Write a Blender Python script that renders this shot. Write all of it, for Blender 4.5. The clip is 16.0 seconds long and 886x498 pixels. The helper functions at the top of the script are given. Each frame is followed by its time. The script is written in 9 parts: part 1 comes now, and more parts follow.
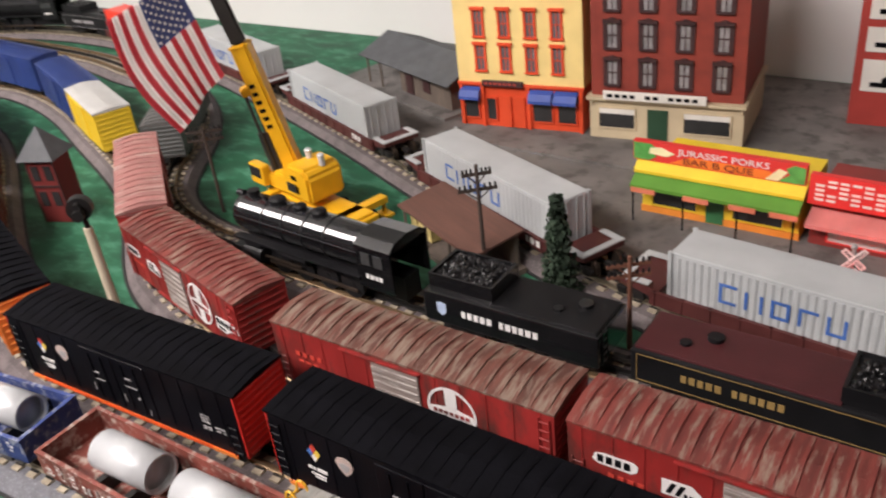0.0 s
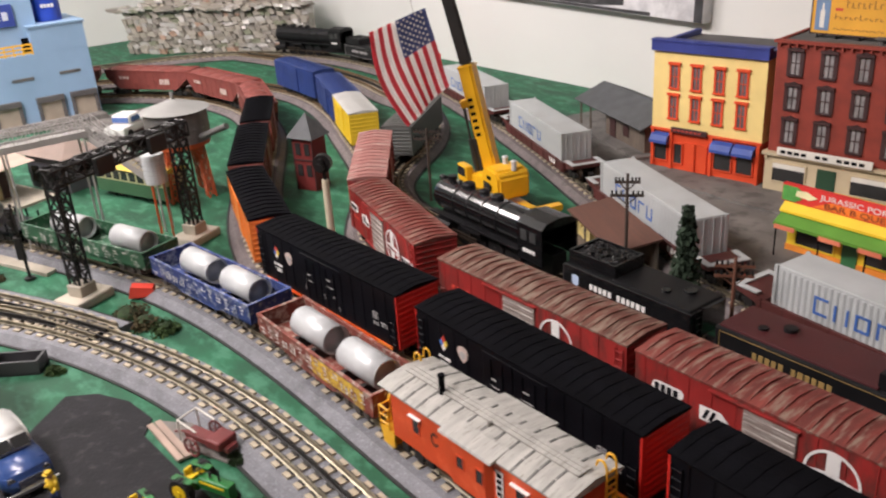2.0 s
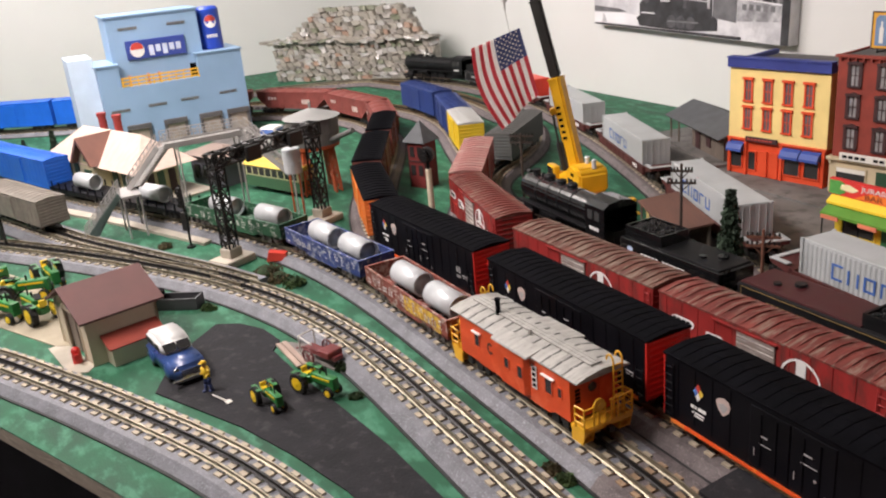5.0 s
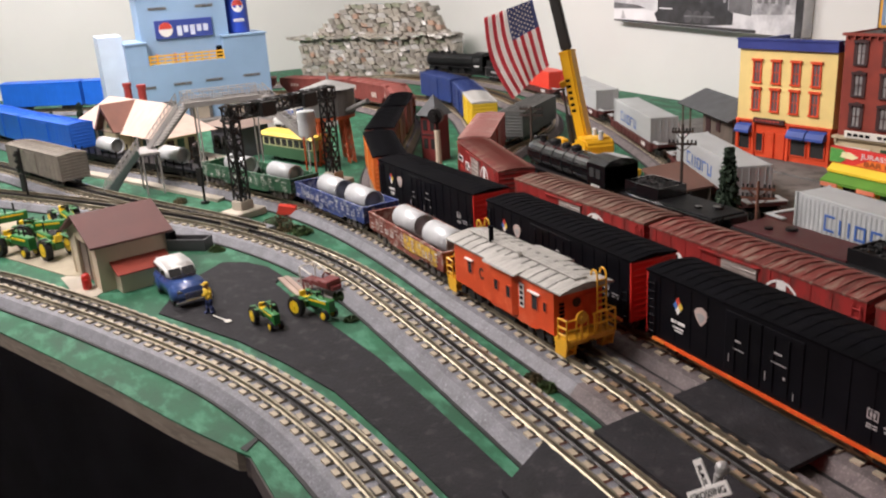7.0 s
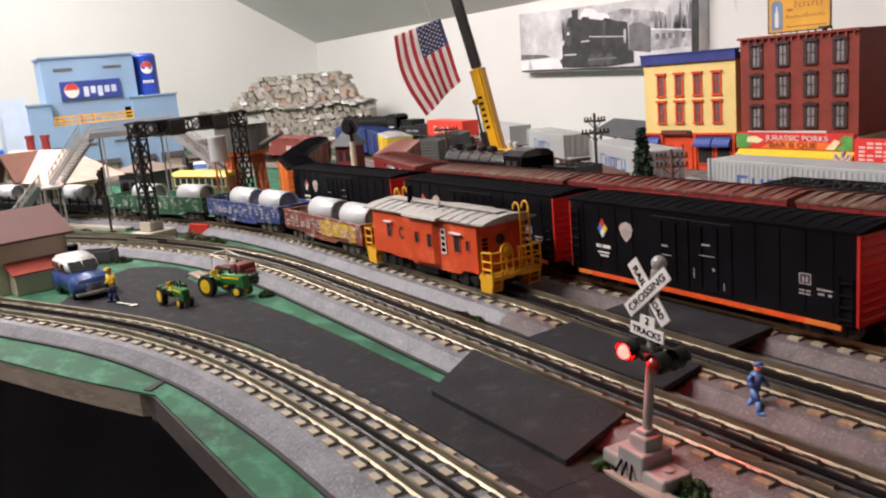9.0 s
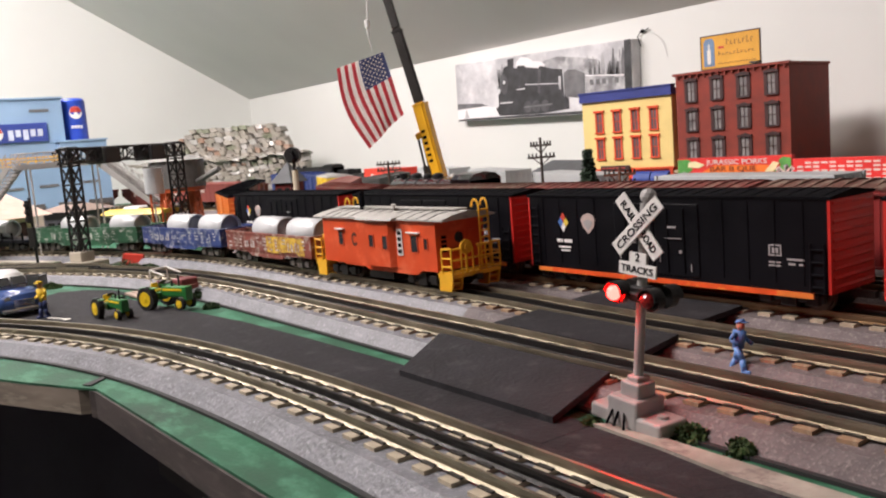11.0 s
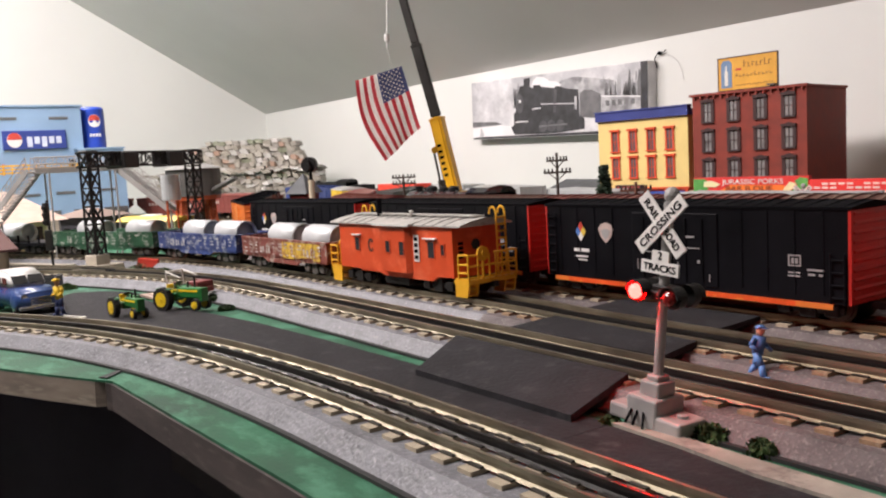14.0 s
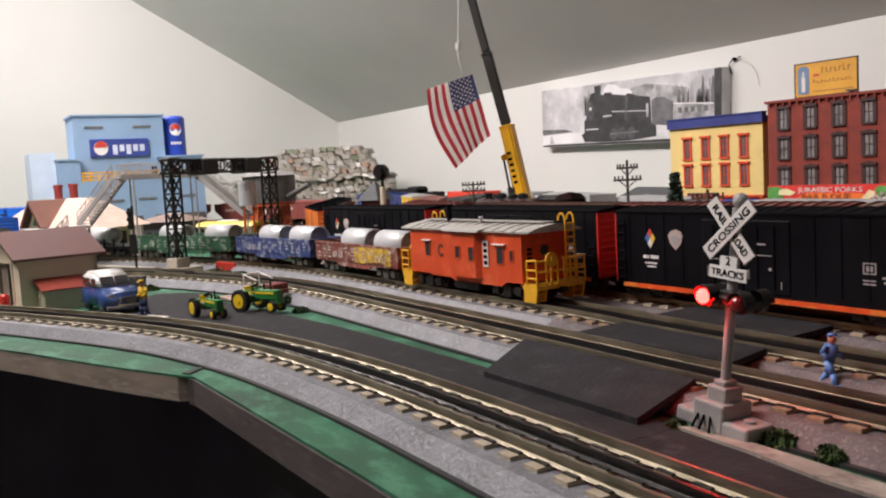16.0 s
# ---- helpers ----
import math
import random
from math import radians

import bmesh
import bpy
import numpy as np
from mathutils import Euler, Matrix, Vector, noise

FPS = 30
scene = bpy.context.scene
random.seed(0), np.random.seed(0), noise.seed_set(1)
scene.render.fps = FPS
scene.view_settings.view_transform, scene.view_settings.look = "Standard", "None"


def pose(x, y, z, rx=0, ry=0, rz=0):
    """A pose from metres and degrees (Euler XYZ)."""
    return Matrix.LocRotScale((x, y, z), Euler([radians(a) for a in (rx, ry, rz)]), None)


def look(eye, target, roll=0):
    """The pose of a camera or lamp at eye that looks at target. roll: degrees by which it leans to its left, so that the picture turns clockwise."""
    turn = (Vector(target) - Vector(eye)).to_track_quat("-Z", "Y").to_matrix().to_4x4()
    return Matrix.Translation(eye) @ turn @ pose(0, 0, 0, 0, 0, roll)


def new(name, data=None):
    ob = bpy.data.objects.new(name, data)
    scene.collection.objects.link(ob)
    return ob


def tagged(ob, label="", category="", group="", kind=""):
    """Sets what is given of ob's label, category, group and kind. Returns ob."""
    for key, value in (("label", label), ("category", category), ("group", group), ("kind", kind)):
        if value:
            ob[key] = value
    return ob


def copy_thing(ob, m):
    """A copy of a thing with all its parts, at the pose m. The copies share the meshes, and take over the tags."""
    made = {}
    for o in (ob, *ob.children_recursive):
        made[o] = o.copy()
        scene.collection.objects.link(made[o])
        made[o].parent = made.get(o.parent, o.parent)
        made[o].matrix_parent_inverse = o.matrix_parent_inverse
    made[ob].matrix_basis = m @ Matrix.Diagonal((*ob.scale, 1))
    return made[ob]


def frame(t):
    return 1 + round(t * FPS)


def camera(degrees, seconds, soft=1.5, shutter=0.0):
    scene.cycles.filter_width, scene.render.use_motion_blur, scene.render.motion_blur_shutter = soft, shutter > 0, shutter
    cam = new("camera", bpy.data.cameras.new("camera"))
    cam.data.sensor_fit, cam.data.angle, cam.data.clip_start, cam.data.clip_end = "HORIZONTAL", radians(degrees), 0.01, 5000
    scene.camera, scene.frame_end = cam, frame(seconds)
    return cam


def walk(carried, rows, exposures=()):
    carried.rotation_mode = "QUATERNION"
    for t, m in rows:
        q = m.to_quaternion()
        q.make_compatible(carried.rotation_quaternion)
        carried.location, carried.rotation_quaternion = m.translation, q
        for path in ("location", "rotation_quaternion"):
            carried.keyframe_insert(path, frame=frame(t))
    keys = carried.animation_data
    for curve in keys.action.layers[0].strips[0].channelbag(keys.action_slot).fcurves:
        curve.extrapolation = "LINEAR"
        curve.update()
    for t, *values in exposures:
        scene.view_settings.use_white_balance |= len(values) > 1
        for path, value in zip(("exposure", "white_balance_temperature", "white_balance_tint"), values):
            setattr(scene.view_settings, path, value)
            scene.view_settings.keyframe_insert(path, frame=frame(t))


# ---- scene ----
cam = camera(55.0, 16.0, soft=2.1, shutter=0.5)
PATH = [
    (0, (0.267, 0.26, 0.517), (-0.808, 1.619, -0.482), -7.0),
    (0.2, (0.282, 0.261, 0.510), (-0.861, 1.592, -0.450), -7.6),
    (0.5, (0.311, 0.241, 0.516), (-0.914, 1.523, -0.410), -6.8),
    (1, (0.391, 0.208, 0.515), (-0.966, 1.378, -0.373), -5.1),
    (1.5, (0.469, 0.178, 0.506), (-0.967, 1.284, -0.340), -3.5),
    (2, (0.487, 0.144, 0.503), (-1.01, 1.202, -0.297), -4.0),
    (2.5, (0.497, 0.092, 0.503), (-1.008, 1.156, -0.273), -4.1),
    (3, (0.544, 0.079, 0.497), (-1.002, 1.099, -0.259), -4.9),
    (3.5, (0.627, 0.083, 0.488), (-0.974, 1.014, -0.266), -4.1),
    (4, (0.684, 0.084, 0.489), (-0.969, 0.952, -0.229), -4.6),
    (4.2, (0.695, 0.08, 0.493), (-0.972, 0.924, -0.220), -4.9),
    (6.3, (0.748, 0.067, 0.465), (-0.943, 0.894, -0.211), -5.4),
    (6.5, (0.759, 0.065, 0.450), (-0.932, 0.896, -0.219), -5.3),
    (7, (0.785, 0.064, 0.394), (-0.94, 0.854, -0.237), -3.6),
    (7.5, (0.775, 0.077, 0.359), (-0.907, 0.991, -0.220), -4.6),
    (8, (0.769, 0.057, 0.318), (-0.876, 1.083, -0.173), -3.9),
    (8.5, (0.791, 0.05, 0.268), (-0.885, 1.049, -0.172), -4.4),
    (9, (0.792, 0.052, 0.228), (-0.897, 1.045, -0.175), -5.0),
    (9.5, (0.78, 0.046, 0.207), (-0.885, 1.095, -0.150), -4.9),
    (10, (0.771, 0.039, 0.183), (-0.865, 1.149, -0.120), -5.0),
    (10.2, (0.768, 0.035, 0.174), (-0.857, 1.164, -0.121), -4.6),
    (12.3, (0.761, 0.029, 0.149), (-0.846, 1.203, -0.053), -4.8),
    (12.5, (0.76, 0.028, 0.146), (-0.854, 1.193, -0.054), -4.3),
    (13, (0.762, 0.025, 0.147), (-0.862, 1.174, -0.058), -3.5),
    (13.5, (0.761, 0.024, 0.145), (-0.864, 1.172, -0.060), -3.3),
    (14, (0.762, 0.023, 0.145), (-0.866, 1.167, -0.057), -3.2),
    (14.5, (0.768, 0.02, 0.147), (-0.894, 1.115, -0.048), -3.4),
    (15, (0.772, 0.015, 0.146), (-0.928, 1.053, -0.038), -3.4),
    (15.5, (0.773, 0.014, 0.145), (-0.942, 1.028, -0.029), -3.3),
    (16, (0.773, 0.015, 0.144), (-0.944, 1.026, -0.031), -3.1),
]
walk(cam, [(t, look(eye, target, roll)) for t, eye, target, roll in PATH], [(0.0, -0.16), (1.5, -0.20), (3.5, -0.29), (4.0, -0.26), (6.5, -0.22), (7.5, -0.30), (8.5, -0.10), (9.5, -0.20), (10.0, -0.08), (12.5, -0.04), (14.5, -0.12), (15.0, -0.36), (16.0, -0.36)])

# ---- world and lights ----
world = bpy.data.worlds.new("world")
scene.world = world
world.use_nodes = True
world.node_tree.nodes["Background"].inputs[0].default_value = (0.9, 0.95, 1.0, 1)
world.node_tree.nodes["Background"].inputs[1].default_value = 0.08


def area_lamp(name, eye, target, sx, sy, power, color):
    d = bpy.data.lights.new(name, "AREA")
    d.shape, d.size, d.size_y, d.energy, d.color = "RECTANGLE", sx, sy, power, color
    ob = new(name, d)
    ob.matrix_world = look(eye, target)
    return ob


area_lamp("ceiling_lamp", (-1.65, 0.1, 1.20), (-1.9, 0.95, 0.0), 1.2, 0.3, 43, (1.0, 0.895, 0.875))
area_lamp("ceiling_lamp", (-0.52, -0.6, 1.55), (-0.5, 1.25, 0.1), 1.2, 0.3, 57, (1.0, 0.895, 0.88))


# ---- materials ----
def mat(name, col, rough=0.5, metal=0.0, var=0.18, scale=25.0, bump=0.15, bscale=500.0, col2=None, amount=0.0, cscale=None, stretch=(1, 1, 1), coat=0.0, spec=0.5):
    """Procedural surface: base colour varied at two scales, fine relief, and an optional second colour in patches."""
    m = bpy.data.materials.new(name)
    m.use_nodes = True
    nt = m.node_tree
    n, l = nt.nodes, nt.links
    bsdf = n["Principled BSDF"]
    tc = n.new("ShaderNodeTexCoord")
    mp = n.new("ShaderNodeMapping")
    mp.inputs["Scale"].default_value = stretch
    l.new(tc.outputs["Object"], mp.inputs["Vector"])
    a = n.new("ShaderNodeTexNoise")
    a.inputs["Scale"].default_value, a.inputs["Detail"].default_value = scale, 6
    l.new(mp.outputs[0], a.inputs["Vector"])
    ramp = n.new("ShaderNodeMapRange")
    ramp.inputs["From Min"].default_value, ramp.inputs["From Max"].default_value = 0.3, 0.7
    ramp.inputs["To Min"].default_value, ramp.inputs["To Max"].default_value = 1 - var, 1 + var
    l.new(a.outputs["Fac"], ramp.inputs["Value"])
    hsv = n.new("ShaderNodeHueSaturation")
    hsv.inputs["Color"].default_value = (*col, 1)
    l.new(ramp.outputs[0], hsv.inputs["Value"])
    out = hsv.outputs[0]
    if col2:
        b = n.new("ShaderNodeTexNoise")
        b.inputs["Scale"].default_value, b.inputs["Detail"].default_value = cscale or scale * 2.3, 8
        b.inputs["Roughness"].default_value = 0.65
        l.new(mp.outputs[0], b.inputs["Vector"])
        r2 = n.new("ShaderNodeMapRange")
        r2.inputs["From Min"].default_value, r2.inputs["From Max"].default_value = 0.62 - amount * 0.35, 0.72 - amount * 0.25
        l.new(b.outputs["Fac"], r2.inputs["Value"])
        mix = n.new("ShaderNodeMixRGB")
        mix.inputs["Color2"].default_value = (*col2, 1)
        l.new(r2.outputs[0], mix.inputs["Fac"])
        l.new(out, mix.inputs["Color1"])
        out = mix.outputs[0]
    l.new(out, bsdf.inputs["Base Color"])
    f = n.new("ShaderNodeTexNoise")
    f.inputs["Scale"].default_value, f.inputs["Detail"].default_value = bscale, 3
    l.new(mp.outputs[0], f.inputs["Vector"])
    bp = n.new("ShaderNodeBump")
    bp.inputs["Strength"].default_value, bp.inputs["Distance"].default_value = bump, 0.001
    l.new(f.outputs["Fac"], bp.inputs["Height"])
    l.new(bp.outputs[0], bsdf.inputs["Normal"])
    rr = n.new("ShaderNodeMapRange")
    rr.inputs["To Min"].default_value, rr.inputs["To Max"].default_value = max(rough - 0.12, 0.03), min(rough + 0.12, 1)
    l.new(a.outputs["Fac"], rr.inputs["Value"])
    l.new(rr.outputs[0], bsdf.inputs["Roughness"])
    bsdf.inputs["Metallic"].default_value = metal
    bsdf.inputs["Coat Weight"].default_value = coat
    bsdf.inputs["Specular IOR Level"].default_value = spec
    return m


def glow(name, col, strength):
    m = bpy.data.materials.new(name)
    m.use_nodes = True
    b = m.node_tree.nodes["Principled BSDF"]
    b.inputs["Base Color"].default_value = (*col, 1)
    b.inputs["Emission Color"].default_value = (*col, 1)
    b.inputs["Emission Strength"].default_value = strength
    return m


GRASS = mat("green_painted_board", (0.010, 0.092, 0.042), 0.7, var=0.4, scale=11, col2=(0.050, 0.19, 0.11), amount=0.36, cscale=22, stretch=(1, 1.8, 1), bump=0.4, bscale=250)
WALLM = mat("white_wall_paint", (0.655, 0.665, 0.64), 0.7, var=0.03, scale=3, bump=0.12, bscale=90)
CEILM = mat("grey_ceiling_paint", (0.70, 0.695, 0.67), 0.8, var=0.03, scale=4, bump=0.25, bscale=60)
FLOORM = mat("grey_carpet_floor", (0.17, 0.16, 0.165), 0.9, var=0.3, scale=30, bump=0.6)
UNDERDARK = mat("under_table_dark", (0.040, 0.038, 0.048), 0.95, var=0.3, scale=6)
EDGE = mat("raw_board_edge", (0.24, 0.20, 0.16), 0.75, var=0.25, scale=18, col2=(0.32, 0.28, 0.22), amount=0.3, stretch=(1, 1, 6))
BOARDBROWN = mat("dark_brown_board_edge", (0.055, 0.044, 0.041), 0.75, var=0.35, scale=20, col2=(0.09, 0.075, 0.066), amount=0.25, stretch=(1, 1, 5))
FASCIA = mat("dark_stained_fascia", (0.019, 0.015, 0.0155), 0.75, var=0.4, scale=20, stretch=(1, 1, 5))
ROADBED = mat("grey_roadbed_paint", (0.165, 0.168, 0.185), 0.5, var=0.25, scale=45, bump=1.0, bscale=330, col2=(0.31, 0.315, 0.34), amount=0.22, cscale=420)
BALLAST = mat("mauve_grey_ballast", (0.125, 0.105, 0.105), 0.75, var=0.3, scale=60, bump=1.0, bscale=500, col2=(0.24, 0.21, 0.20), amount=0.25, cscale=500)
BLACKEDGE = mat("black_roadbed_edge", (0.02, 0.02, 0.02), 0.7)
TIE = mat("tan_wood_tie", (0.41, 0.35, 0.255), 0.55, var=0.3, scale=80, bump=0.2, bscale=900)
TIEBROWN = mat("weathered_brown_tie", (0.30, 0.20, 0.12), 0.6, var=0.4, scale=80, bump=0.25, bscale=700, col2=(0.42, 0.34, 0.24), amount=0.2, cscale=120)
TIEDARK = mat("dark_tie", (0.02, 0.018, 0.016), 0.5)
RAIL = mat("nickel_rail", (0.33, 0.295, 0.22), 0.42, 0.9, var=0.3, scale=30)
RAILBROWN = mat("rusty_rail", (0.27, 0.19, 0.11), 0.4, 0.75, var=0.25, scale=30)
RAILBLACK = mat("blackened_centre_rail", (0.02, 0.019, 0.018), 0.35, 0.4)
ASPHALT = mat("black_asphalt_paint", (0.019, 0.0185, 0.021), 0.8, var=0.35, scale=30, bump=0.9, bscale=300, col2=(0.045, 0.043, 0.045), amount=0.18, cscale=60, spec=0.25)
CONCRETE = mat("town_concrete", (0.155, 0.145, 0.135), 0.7, var=0.3, scale=14, col2=(0.085, 0.08, 0.073), amount=0.35, bump=0.3)
PALEWALK = mat("pale_walk", (0.42, 0.38, 0.31), 0.8, var=0.15, scale=30, bump=0.4)
DIRT = mat("tan_dirt", (0.34, 0.30, 0.22), 0.9, var=0.2, scale=20, bump=0.8, bscale=300)
BLACKCAR = mat("black_car_paint", (0.0045, 0.0045, 0.0064), 0.42, var=0.35, scale=20, bump=0.1, spec=0.15)
BLACKROOF = mat("matt_black_roof", (0.0038, 0.0038, 0.0052), 0.75, var=0.4, scale=30, bump=0.4, spec=0.05)
REDEND = mat("bright_red_paint", (0.50, 0.024, 0.018), 0.4, var=0.12, scale=30)
ORANGESILL = mat("orange_red_sill", (0.75, 0.10, 0.02), 0.4, var=0.15, scale=60, col2=(0.85, 0.3, 0.05), amount=0.15)
REDCAR = mat("weathered_red_paint", (0.27, 0.020, 0.018), 0.55, var=0.3, scale=25, col2=(0.10, 0.025, 0.02), amount=0.35, cscale=30, stretch=(1, 1, 0.35), bump=0.2)
REDROOF = mat("weathered_red_roof", (0.145, 0.028, 0.021), 0.7, var=0.5, scale=40, col2=(0.23, 0.165, 0.125), amount=0.30, cscale=75, stretch=(2.2, 0.35, 1), bump=0.3)
RUSTROOF = mat("weathered_tan_roof", (0.115, 0.040, 0.028), 0.7, var=0.5, scale=40, col2=(0.22, 0.165, 0.125), amount=0.42, cscale=75, stretch=(2.2, 0.35, 1), bump=0.3)
GREYDOOR = mat("weathered_grey_door", (0.22, 0.18, 0.16), 0.7, var=0.3, scale=40, col2=(0.36, 0.33, 0.30), amount=0.4, stretch=(0.4, 1, 3))
BROWNCAR = mat("oxide_brown_paint", (0.17, 0.04, 0.03), 0.6, var=0.2, scale=25, col2=(0.09, 0.025, 0.02), amount=0.3)
OXIDE = mat("oxide_red_paint", (0.19, 0.045, 0.036), 0.6, var=0.2, scale=25, col2=(0.14, 0.03, 0.025), amount=0.3)
WHITEINK = mat("white_lettering", (0.75, 0.74, 0.72), 0.6, var=0.08)
GREYINK = mat("grey_lettering", (0.35, 0.34, 0.34), 0.6, var=0.1)
CABRED = mat("orange_red_paint", (0.62, 0.075, 0.02), 0.42, var=0.15, scale=25, col2=(0.75, 0.14, 0.06), amount=0.25, cscale=30)
CABROOF = mat("weathered_silver_roof", (0.42, 0.41, 0.38), 0.6, 0.1, var=0.18, scale=60, col2=(0.27, 0.26, 0.23), amount=0.22, stretch=(2.5, 0.5, 1))
YELLOW = mat("yellow_paint", (0.78, 0.42, 0.03), 0.35, var=0.12, scale=40)
TRUCKM = mat("black_truck_casting", (0.02, 0.018, 0.017), 0.5, 0.3, var=0.3, scale=60)
TRUCKGREY = mat("dusty_grey_truck_casting", (0.085, 0.075, 0.068), 0.65, 0.1, var=0.4, scale=60, col2=(0.18, 0.15, 0.13), amount=0.3, cscale=90)
WHEELM = mat("steel_wheel", (0.12, 0.09, 0.07), 0.35, 0.8, var=0.3)
PLUG = mat("milky_plastic", (0.46, 0.47, 0.48), 0.3, var=0.1, scale=60)
PIPE = mat("galvanised_pipe", (0.56, 0.58, 0.59), 0.35, 0.15, var=0.08, scale=30)
GONBROWN = mat("brown_gondola_paint", (0.21, 0.055, 0.04), 0.6, var=0.35, scale=40, col2=(0.42, 0.34, 0.29), amount=0.30, cscale=110)
GONBLUE = mat("chalky_blue_gondola_paint", (0.032, 0.055, 0.19), 0.6, var=0.35, scale=40, col2=(0.34, 0.36, 0.42), amount=0.30, cscale=110)
GONGREEN = mat("chalky_green_gondola_paint", (0.03, 0.11, 0.055), 0.6, var=0.35, scale=40, col2=(0.32, 0.36, 0.32), amount=0.25, cscale=110)
BRIGHTBLUE = mat("bright_blue_paint", (0.015, 0.13, 0.62), 0.35, var=0.1, scale=25)
ORANGE = mat("orange_paint", (0.75, 0.22, 0.04), 0.45, var=0.15, scale=30)
GREYCAR = mat("grey_weathered_boxcar", (0.20, 0.18, 0.15), 0.7, var=0.25, scale=40, col2=(0.18, 0.15, 0.13), amount=0.35)
LOCO = mat("gloss_black_loco", (0.008, 0.008, 0.009), 0.18, 0.0, var=0.2, scale=30, coat=0.8)
LOCOMATT = mat("satin_black_loco", (0.008, 0.008, 0.009), 0.45, var=0.25, scale=30, spec=0.3)
COAL = mat("coal", (0.008, 0.008, 0.009), 0.3, var=0.5, scale=150, bump=1.0, bscale=300)
TUSCAN = mat("tuscan_red_paint", (0.06, 0.013, 0.015), 0.4, var=0.2, scale=30)
GOLDINK = mat("faded_gold_lettering", (0.30, 0.20, 0.07), 0.5)
CREDR = mat("container_red", (0.72, 0.06, 0.035), 0.42, var=0.1, scale=20)
CGREY = mat("container_grey", (0.42, 0.44, 0.44), 0.5, var=0.1, scale=20)
CGREEN = mat("container_green", (0.03, 0.27, 0.09), 0.45, var=0.1, scale=20)
CINK = mat("blue_container_lettering", (0.05, 0.13, 0.40), 0.5)
WELL = mat("dark_red_flat_car", (0.08, 0.02, 0.018), 0.55, var=0.25, scale=30)
YCAR = mat("lemon_yellow_paint", (0.72, 0.50, 0.03), 0.4, var=0.1)
SILVER = mat("silver_roof_paint", (0.55, 0.55, 0.53), 0.45, 0.2, var=0.12)
NAVY = mat("navy_paint", (0.02, 0.04, 0.16), 0.45, var=0.2)


# ---- shape helpers ----
def box(bm, x0, x1, y0, y1, z0, z1, bev=0.0, rot=None):
    r = bmesh.ops.create_cube(bm, size=1)
    m = Matrix.Translation(((x0 + x1) / 2, (y0 + y1) / 2, (z0 + z1) / 2)) @ Matrix.Diagonal((x1 - x0, y1 - y0, z1 - z0, 1))
    if rot:
        m = rot @ m
    bmesh.ops.transform(bm, matrix=m, verts=r["verts"])
    if bev:
        e = {e for v in r["verts"] for e in v.link_edges}
        bmesh.ops.bevel(bm, geom=list(e), offset=bev, segments=2, affect="EDGES", profile=0.5)


def rod(bm, p, q, r, seg=10, r2=None):
    p, q = Vector(p), Vector(q)
    d = q - p
    c = bmesh.ops.create_cone(bm, cap_ends=True, segments=seg, radius1=r, radius2=r if r2 is None else r2, depth=d.length)
    bmesh.ops.transform(bm, matrix=Matrix.Translation((p + q) / 2) @ d.to_track_quat("Z", "Y").to_matrix().to_4x4(), verts=c["verts"])


def prism(bm, poly, a, b, axis="x"):
    """A polygon given in the two other axes, drawn out along one axis from a to b."""
    def at(u, v, w):
        return {"x": (w, u, v), "y": (u, w, v), "z": (u, v, w)}[axis]
    lo = [bm.verts.new(at(u, v, a)) for u, v in poly]
    hi = [bm.verts.new(at(u, v, b)) for u, v in poly]
    k = len(poly)
    fs = [bm.faces.new(lo), bm.faces.new(hi)]
    for i in range(k):
        fs.append(bm.faces.new((lo[i], lo[(i + 1) % k], hi[(i + 1) % k], hi[i])))
    bmesh.ops.recalc_face_normals(bm, faces=fs)


def ball(bm, c, r, sx=1, sy=1, sz=1, sub=2):
    s = bmesh.ops.create_icosphere(bm, subdivisions=sub, radius=r)
    bmesh.ops.transform(bm, matrix=Matrix.Translation(c) @ Matrix.Diagonal((sx, sy, sz, 1)), verts=s["verts"])


def part(name, bm, material, parent, label="", smooth=False):
    me = bpy.data.meshes.new(name)
    bm.to_mesh(me)
    bm.free()
    me.materials.append(material)
    if smooth:
        me.shade_smooth()
    ob = new(name, me)
    ob.parent = parent
    if label:
        ob["label"] = label
    return ob


def made(name, build, material, parent, label="", smooth=False):
    """One part from a function that fills a bmesh."""
    bm = bmesh.new()
    build(bm)
    return part(name, bm, material, parent, label, smooth)


def boxes(name, rows, material, parent, label="", bev=0.0):
    return made(name, lambda bm: [box(bm, *r, bev=bev) for r in rows], material, parent, label)


def thing(name, label, category, m=None, group="", kind=""):
    ob = tagged(new(name), label, category, group, kind)
    ob.empty_display_size = 0.02
    if m is not None:
        ob.matrix_world = m
    return ob


def words(name, text, size, material, parent, m, label="", depth=0.0004, bold=0.0, width=None):
    cu = bpy.data.curves.new(name, "FONT")
    cu.body, cu.size, cu.align_x, cu.align_y, cu.extrude, cu.offset = text, size, "CENTER", "CENTER", depth, bold
    tmp = new(name, cu)
    bpy.context.view_layer.update()
    me = bpy.data.meshes.new_from_object(tmp.evaluated_get(bpy.context.evaluated_depsgraph_get()))
    bpy.data.objects.remove(tmp)
    bpy.data.curves.remove(cu)
    me.name = name
    me.materials.clear()
    me.materials.append(material)
    if width:
        xs = [v.co.x for v in me.vertices]
        k = width / (max(xs) - min(xs))
        for v in me.vertices:
            v.co.x *= k
    ob = new(name, me)
    ob.parent = parent
    ob.matrix_local = m
    if label:
        ob["label"] = label
    return ob


def side(x, y, z, toward=-1):
    """A pose for lettering on a side wall that faces -y (or +y)."""
    return pose(x, y, z, 90, 0, 0 if toward < 0 else 180)


